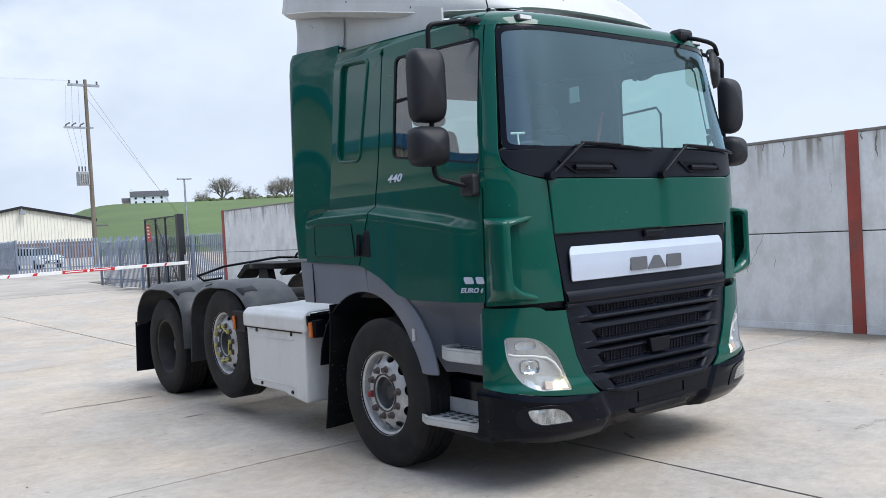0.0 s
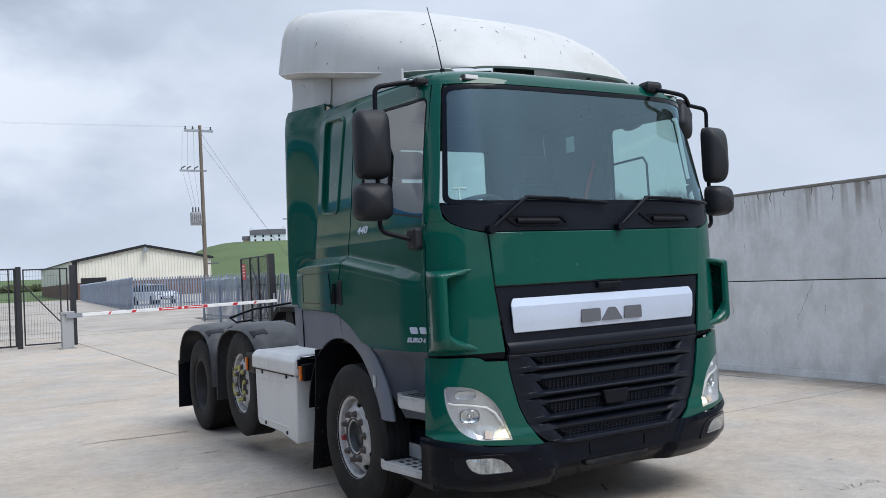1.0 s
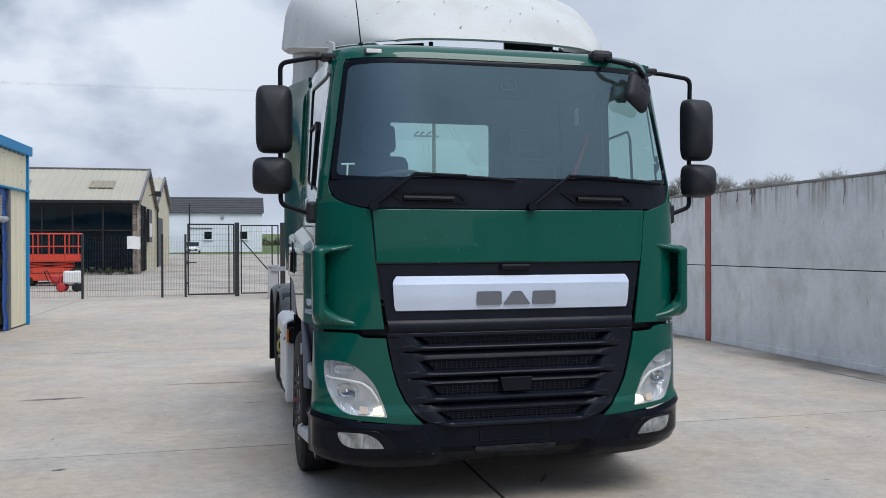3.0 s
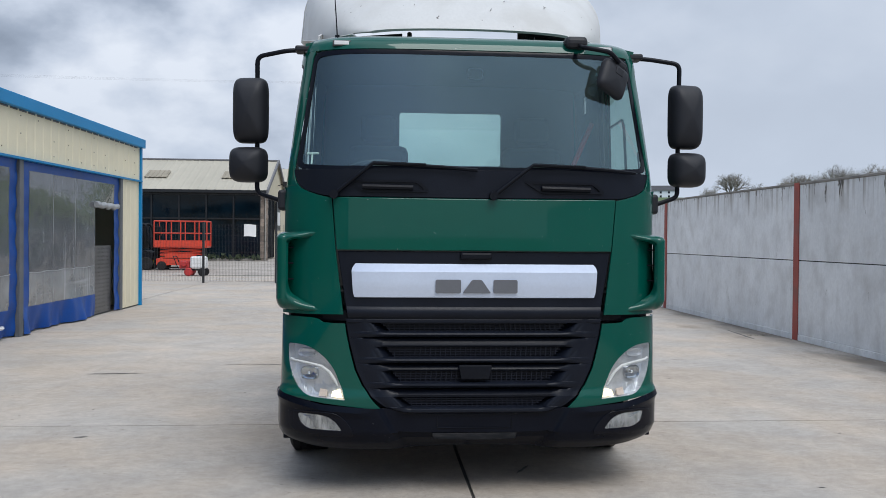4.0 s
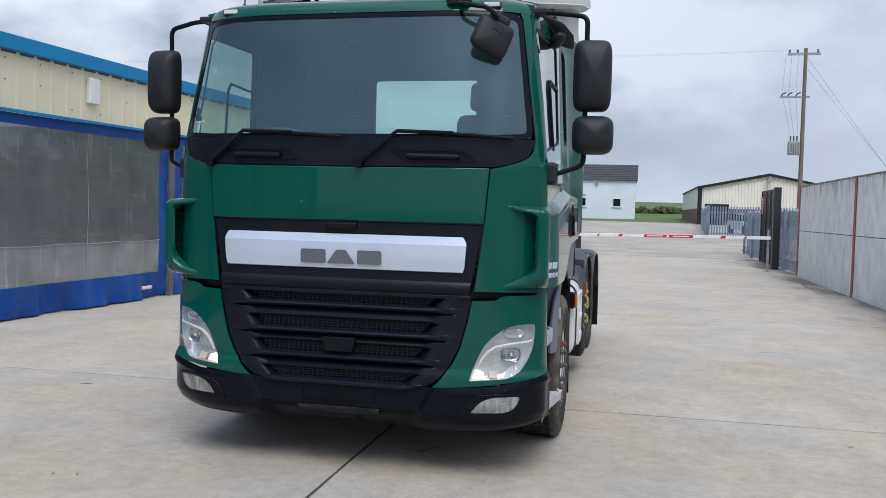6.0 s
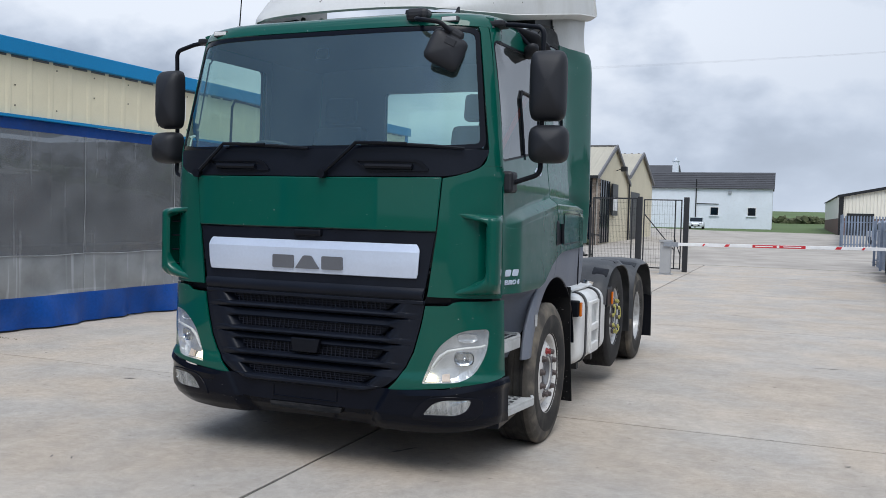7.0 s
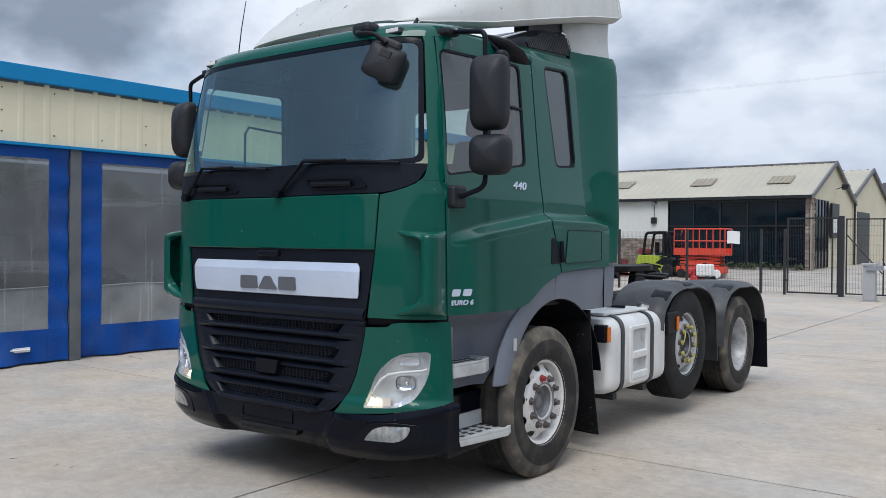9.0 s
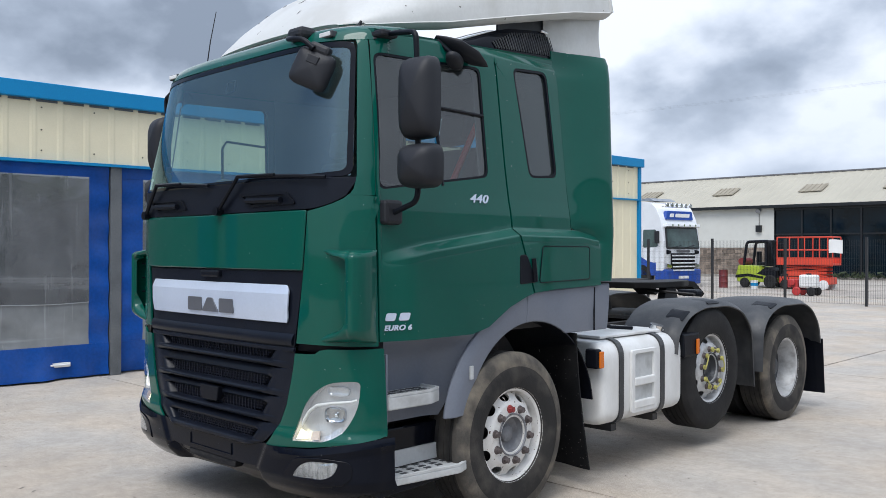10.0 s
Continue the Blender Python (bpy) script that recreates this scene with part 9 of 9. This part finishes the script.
for x in (0.02, 0.55, 1.18, 1.80, 2.33):
    for y in (0.06, 0.99):
        p = B(); cyl(p, (x, y, 1.10), (x, y, 2.20), 0.026, 8); part("rail_post", p, LIFT_RED, lift)
for z in (1.66, 2.20):
    for y in (0.06, 0.99):
        p = B(); tube(p, [(0.02, y, z), (2.33, y, z)], 0.026, 8); part("rail", p, LIFT_RED, lift)
    for x in (0.02, 2.33):
        p = B(); tube(p, [(x, 0.06, z), (x, 0.99, z)], 0.026, 8); part("end_rail", p, LIFT_RED, lift)
p = B(); box(p, 0.02, 0.30, 0.1, 0.35, 1.55, 1.95); part("control_box", p, BLACK, lift, bevel=0.02)
p = B(); box(p, 0.5, 1.8, 0.08, 0.10, 0.56, 0.74); part("side_cover", p, LIFT_RED, lift)

fork = thing("forklift", "lime green and black counterbalance forklift with a gas bottle", "forklift", (-12.45, 33.8, land(-12, 34)))
p = B(); prism(p, rpoly([(0.0, 0.25), (1.75, 0.25), (1.75, 0.55), (1.2, 0.60), (1.0, 0.95), (0.05, 1.0), (-0.05, 0.6)], 0.08), "y", 0, 1.1); part("body", p, LIME, fork, bevel=0.03)
p = B(); prism(p, [(0.9, 0.62), (1.75, 0.45), (1.8, 0.75), (1.3, 0.9)], "y", -0.01, 1.11); part("side_panel", p, BLACK, fork)
p = B(); prism(p, rpoly([(-0.08, 0.42), (0.5, 0.5), (1.2, 0.40), (1.2, 0.5), (0.5, 0.62), (-0.06, 0.55)], 0.03), "y", -0.012, 1.112); part("stripe", p, BLACK, fork)
for x, r_ in ((0.35, 0.22), (1.5, 0.29)):
    for y, d in ((-0.05, 1), (0.92, 1)):
        w = B(); lathe(w, [(0, 0), (0.15, 0.0), (r_ * 0.85, 0.0), (r_, 0.04), (r_, 0.18), (0, 0.2)], (x, y, r_), (0, d, 0), 24); part("wheel", w, RUBBER, fork, smooth=40)
for y in (0.08, 1.02):
    p = B(); tube(p, arc([(0.28, y, 0.95), (0.42, y, 2.02), (1.45, y, 2.05), (1.72, y, 1.0)], 0.15), 0.065, 8); part("guard_post", p, BLACK, fork, smooth=60)
for i in range(7):
    p = B(); box(p, 0.5 + i * 0.15, 0.55 + i * 0.15, 0.08, 1.02, 2.03, 2.07); part("guard_bar", p, BLACK, fork)
for y in (0.28, 0.82):
    p = B(); box(p, 1.80, 1.92, y - 0.05, y + 0.05, 0.1, 2.05); part("mast", p, BLACK, fork)
    p = B(); box(p, 1.95, 2.9, y - 0.05, y + 0.05, 0.08, 0.13); part("fork", p, STEEL, fork)
p = B(); cyl(p, (0.15, 0.15, 1.15), (0.15, 0.95, 1.15), 0.16, 18); part("gas_bottle", p, mat("gas_bottle_red", (0.22, 0.03, 0.03), 0.5), fork, "dark red gas bottle", smooth=40)
p = B(); box(p, 0.75, 1.15, 0.35, 0.75, 0.98, 1.12); box(p, 0.72, 0.82, 0.35, 0.75, 1.1, 1.6); part("seat", p, BLACK, fork, bevel=0.03)
p = B(); tube(p, [(1.55, 0.55, 0.9), (1.40, 0.55, 1.30)], 0.03, 8); part("steering_column", p, BLACK, fork)
p = B(); box(p, 1.22, 1.34, 0.05, 1.05, 0.95, 2.0); part("front_frame", p, BLACK, fork, bevel=0.02)
p = B(); box(p, 1.66, 1.80, 0.2, 0.9, 0.9, 1.5); part("cowl", p, BLACK, fork, bevel=0.04)
bk = thing("bucket", "white plastic bucket with a blue label", "bucket", (-11.3, 33.0, land(-11, 33)))
p = B(); lathe(p, [(0.0, 0.0), (0.14, 0.0), (0.165, 0.36), (0.175, 0.37), (0.155, 0.37), (0.0, 0.34)], (0, 0, 0), (0, 0, 1), 20); part("pail", p, WHITE_PAINT, bk, smooth=40)
p = B(); lathe(p, [(0.153, 0.14), (0.163, 0.27)], (0, 0, 0), (0, 0, 1), 20); part("label", p, FASCIA, bk)
bo = thing("bowser", "wheeled white water tank with a small red engine", "bowser", (-8.55, 29.8, land(-8, 30)))
p = B(); box(p, 0.35, 0.98, 0.1, 0.6, 0.30, 0.80); part("tank", p, WHITE_PAINT, bo, "white plastic tank", bevel=0.08)
p = B(); cyl(p, (0.65, 0.35, 0.8), (0.65, 0.35, 0.85), 0.09, 16); part("tank_lid", p, BLACK, bo)
for x in (0.30, 0.85):
    for y in (0.0, 0.62):
        w = B(); lathe(w, [(0, 0), (0.07, 0.0), (0.14, 0.01), (0.17, 0.05), (0.14, 0.1), (0, 0.1)], (x, y, 0.17), (0, 1, 0), 20); part("wheel", w, RUBBER if x > .5 else REDP, bo, smooth=40)
p = B(); box(p, -0.1, 0.30, 0.2, 0.5, 0.30, 0.62); cyl(p, (0.1, 0.2, 0.5), (0.1, 0.1, 0.5), 0.12, 14); part("engine", p, REDP, bo, bevel=0.03)
p = B(); tube(p, arc([(-0.1, 0.05, 0.3), (-0.3, 0.05, 0.8), (-0.3, 0.65, 0.8), (-0.1, 0.65, 0.3)], 0.1), 0.018, 6); tube(p, [(0.0, 0.35, 0.25), (0.95, 0.35, 0.25)], 0.03, 6); part("handle_frame", p, BLACK, bo)

# second tractor, white over blue, seen past the workshop
BLUE_PAINT = mat("blue_truck_paint", (0.01, 0.06, 0.33), 0.3, coat=0.8, bump=0)
TRUCK_WHITE = mat("white_truck_paint", (0.70, 0.72, 0.75), 0.3, coat=0.8, bump=0, var=0.04)
t2 = thing("second_tractor", "white and blue high-roofed tractor unit with a light bar, parked", "truck", (-14.65, 31.2, land(-14, 32)), turn=80)
p = B(); prism(p, rpoly([(0.0, 0.75), (-0.08, 1.6), (0.12, 3.0), (0.55, 3.85), (2.2, 3.95), (2.2, 0.75)], [0.02, 0.1, 0.3, 0.5, 0.1, 0.02], 6), "x", 0, 2.5); part("cab", p, TRUCK_WHITE, t2, "white cab", bevel=0.06)
p = B(); box(p, 0.0, 2.5, -0.13, 0.5, 0.16, 0.85); part("bumper", p, BLUE_PAINT, t2, "blue bumper", bevel=0.06)
p = B(); box(p, -0.01, 2.51, 0.4, 2.2, 0.55, 1.15); part("lower_side", p, BLUE_PAINT, t2, "blue lower side", bevel=0.03)
GREENISH = mat("greenish_windscreen", (0.045, 0.075, 0.072), 0.05, var=0.5, scale=1.4, bump=0, spec=0.6)
ws_m = Matrix.Translation((1.25, -0.03, 2.25)) @ pose(0, 0, 0, -8)
p = B(); prism(p, rpoly([(-1.14, -0.50), (1.14, -0.50), (1.08, 0.46), (-1.08, 0.46)], 0.08), "y", -0.03, 0.03); p.transform(ws_m); scr2 = part("windscreen", p, FRAME_DARK, t2, "black edge of the windscreen", bevel=0.01)
p = B(); prism(p, rpoly([(-1.07, -0.43), (1.07, -0.43), (1.02, 0.40), (-1.02, 0.40)], 0.06), "y", -0.036, -0.029); p.transform(ws_m); part("pane", p, GREENISH, scr2, "greenish glass")
for x in (-0.45, 0.45):
    p = B(); tube(p, [ws_m @ Vector((x - 0.35, -0.05, -0.46)), ws_m @ Vector((x + 0.30, -0.05, -0.34))], 0.014, 6); part("wiper", p, GLOSS, scr2)
p = B(); prism(p, rpoly([(-1.15, 0.48), (1.15, 0.48), (1.13, 0.60), (-1.13, 0.60)], 0.03), "y", -0.20, 0.06); p.transform(ws_m); visor = part("sun_visor", p, TRUCK_WHITE, t2, "white sun visor with small lamps", bevel=0.02)
for k in range(5):
    q = ws_m @ Vector((-0.8 + k * 0.4, -0.21, 0.54))
    p = B(); lathe(p, [(0.0, 0.0), (0.05, 0.0), (0.055, 0.02), (0.0, 0.05)], q, (0, 1, 0), 12); part("visor_lamp", p, CHROME, visor, smooth=40)
p = B(); prism(p, rpoly([(0.30, 3.06), (2.20, 3.06), (2.12, 3.46), (0.38, 3.46)], 0.08), "y", 0.10, 0.30); board = part("name_board", p, BLUE_PAINT, t2, "blue board with a bar of white writing", bevel=0.02)
for a_, b_ in ((0.55, 0.86), (0.92, 1.95)):
    p = B(); prism(p, rpoly([(a_, 3.18), (b_ - 0.05, 3.18), (b_, 3.34), (a_ + 0.05, 3.34)], 0.03), "y", 0.088, 0.101); part("writing_bar", p, WHITE_PAINT, board)
p = B(); box(p, 0.80, 1.70, -0.105, -0.085, 1.60, 1.70); part("maker_bar", p, LETTER, t2)
p = B(); prism(p, rpoly([(0.50, 0.70), (2.00, 0.70), (2.10, 1.56), (0.40, 1.56)], 0.06), "y", -0.115, 0.02); grille2 = part("grille", p, GLOSS, t2, "black grille with white slats", bevel=0.01)
for k in range(5):
    z = 0.76 + k * 0.165
    p = B(); prism(p, rpoly([(0.53 - 0.02 * k, z), (1.97 + 0.02 * k, z), (1.98 + 0.02 * k, z + 0.065), (0.52 - 0.02 * k, z + 0.065)], 0.02), "y", -0.155, -0.10); part("grille_slat", p, TRUCK_WHITE, grille2, "white slat", bevel=0.01)
p = B(); tube(p, [(0.25, 0.28, 3.66), (0.5, 0.16, 3.64), (2.0, 0.16, 3.64), (2.25, 0.28, 3.66)], 0.03, 8); part("light_bar", p, CHROME, t2)
for k in range(6):
    p = B(); lathe(p, [(0.0, 0.0), (0.095, 0.0), (0.105, 0.03), (0.06, 0.10), (0, 0.11)], (0.45 + k * 0.32, 0.12, 3.72), (0, 1, 0), 14); part("spot_lamp", p, CHROME, t2, "round spot lamp", smooth=40)
p = B(); prism(p, rpoly([(0.9, 3.93), (1.9, 3.98), (1.9, 4.06), (1.2, 4.08)], 0.02), "x", 0.5, 2.0); part("roof_hatch", p, GALV, t2, "pale roof spoiler", bevel=0.02)
for x in (0.10, 2.08):
    p = B(); prism(p, rpoly([(x, 0.90), (x + 0.32, 0.90), (x + 0.32, 1.04), (x, 1.12)], 0.03), "y", -0.14, 0.0); part("headlamp", p, LENS_IN, t2, "bright headlamp", bevel=0.02)
for x in (0.12, 2.08):
    p = B(); prism(p, rpoly([(x, 1.50), (x + 0.30, 1.54), (x + 0.30, 1.66), (x, 1.72)], 0.03), "y", -0.10, 0.0); part("air_inlet", p, GLOSS, t2, bevel=0.01)
p = B(); prism(p, rpoly([(0.30, 1.85), (1.15, 1.80), (1.15, 2.62), (0.42, 2.62)], 0.08), "x", -0.006, 0.01); part("side_window", p, GREENISH, t2, "door window")
p = B(); prism(p, [(0.45, 1.12), (2.2, 1.12), (2.2, 1.75), (1.5, 1.50), (0.9, 1.20)], "x", -0.006, 0.01); part("side_sweep", p, BLUE_PAINT, t2, "blue sweep along the flank")
p = B(); box(p, -0.008, 0.0, 1.25, 1.262, 1.1, 2.8); part("door_seam", p, GLOSS, t2)
for x in (-0.22, 2.52):
    p = B(); box(p, x, x + 0.22, 0.2, 0.34, 2.0, 2.55); part("mirror", p, MATTE, t2, bevel=0.04)
for x in (0.12, 2.38):
    w = B(); lathe(w, [(0, -0.13), (0.28, -0.13), (0.5, -0.14), (0.52, -0.1), (0.52, 0.1), (0.5, 0.14), (0, 0.14)], (x, 1.2, 0.52), (1, 0, 0), 32); part("wheel", w, RUBBER, t2, smooth=30)
p = B(); box(p, 0.9, 1.6, -0.14, -0.125, 0.42, 0.54); part("plate_bar", p, WHITE_PAINT, t2)
MAROON = mat("maroon_drum_paint", (0.14, 0.02, 0.022), 0.5, var=0.15, scale=6)
dr = thing("oil_drum", "dark red steel drum standing by the forklift", "drum", (-12.85, 33.3, land(-13, 33)))
p = B(); lathe(p, [(0.0, 0.0), (0.19, 0.0), (0.20, 0.02), (0.19, 0.04), (0.19, 0.25), (0.20, 0.27), (0.19, 0.29), (0.19, 0.52), (0.20, 0.54), (0.19, 0.56), (0.19, 0.78), (0.20, 0.80), (0.185, 0.80), (0.18, 0.785), (0.0, 0.785)], (0, 0, 0), (0, 0, 1), 28); drum_body = part("drum", p, MAROON, dr, smooth=30)
p = B(); cyl(p, (0.10, 0, 0.78), (0.10, 0, 0.80), 0.03, 10); part("bung", p, STEEL, drum_body)


def car(name, label, at, turn, paint):
    c = thing(name, label, "car", at, turn=turn)
    body = rpoly([(-2.0, 0.30), (2.0, 0.30), (2.05, 0.62), (1.95, 0.80), (1.0, 0.93), (-1.85, 0.95), (-2.05, 0.6)], 0.12)
    p = B(); prism(p, body, "x", -0.88, 0.88)
    p.transform(Matrix.Rotation(math.pi, 4, "Z"))
    part("body", p, paint, c, bevel=0.08)
    cabn = rpoly([(-1.9, 0.93), (1.05, 0.90), (0.25, 1.42), (-1.2, 1.45), (-1.8, 1.25)], 0.12)
    p = B(); prism(p, cabn, "x", -0.74, 0.74); p.transform(Matrix.Rotation(math.pi, 4, "Z")); part("glasshouse", p, DARK_GLASS, c, bevel=0.08)
    p = B(); prism(p, rpoly([(0.22, 1.40), (-1.2, 1.44), (-1.2, 1.47), (0.22, 1.44)], 0.01), "x", -0.70, 0.70); p.transform(Matrix.Rotation(math.pi, 4, "Z")); part("roof", p, paint, c, bevel=0.01)
    for x in (-0.80, 0.80):
        for y in (-1.25, 1.25):
            w = B(); lathe(w, [(0, -0.1), (0.2, -0.1), (0.31, -0.09), (0.32, 0.09), (0.2, 0.1), (0, 0.1)], (x, y, 0.32), (1, 0, 0), 24); part("wheel", w, RUBBER, c, smooth=40)
    for x in (-0.62, 0.62):
        p = B(); box(p, x - 0.2, x + 0.2, -2.02, -1.9, 0.62, 0.78); part("headlamp", p, LENS_IN, c, bevel=0.02)
    p = B(); box(p, -0.5, 0.5, -2.05, -1.98, 0.36, 0.55); part("grille", p, GLOSS, c)
    p = B(); box(p, -0.26, 0.26, -2.07, -2.05, 0.42, 0.53); part("plate_bar", p, WHITE_PAINT, c)
    return c


car("parked_car", "small white hatchback parked by the white building", (-7.2, 106.0, rise(106)), 2, TRUCK_WHITE)
car("parked_car", "silver white car parked behind the palisade", (9.6, 60.0, rise(60)), 14, TRUCK_WHITE)
# planting along the showroom plinth
SHRUB = mat("low_shrubs", (0.035, 0.05, 0.022), 0.95, var=0.35, scale=2)
sh = B()
for i in range(220):
    x, y = rg.uniform(-14.2, -7.0), 42.0 + rg.uniform(-0.25, 0.2)
    s = rg.uniform(0.08, 0.2)
    vs = [sh.verts.new(Vector((x, y, 0.33)) + Vector((rg.uniform(-s, s), rg.uniform(-s, s), rg.uniform(0, 2 * s)))) for _ in range(4)]
    sh.faces.new(vs[:3]); sh.faces.new(vs[1:])
tagged(part("shrubs", sh, SHRUB), "low dark shrubs along the showroom front", "shrub", "", "stuff")

# white notice tied to the mesh fence
nt = thing("notice", "white weathered notice sheet tied to the mesh fence", "sign", (-5.07, 24.91, 1.63))
p = sheet(B(), lambda u, v: Vector((-0.21 + 0.42 * u, -0.006 * math.sin(u * 7), 0.42 * v + 0.012 * math.sin(u * 5))), 8, 4)
part("sheet_board", thick(p, 0.004), WHITE_PAINT, nt, smooth=60)
for x in (-0.17, 0.17):
    p = B(); cyl(p, (x, -0.01, 0.38), (x, 0.035, 0.39), 0.006, 6); part("tie", p, BLACK_STEEL, nt)
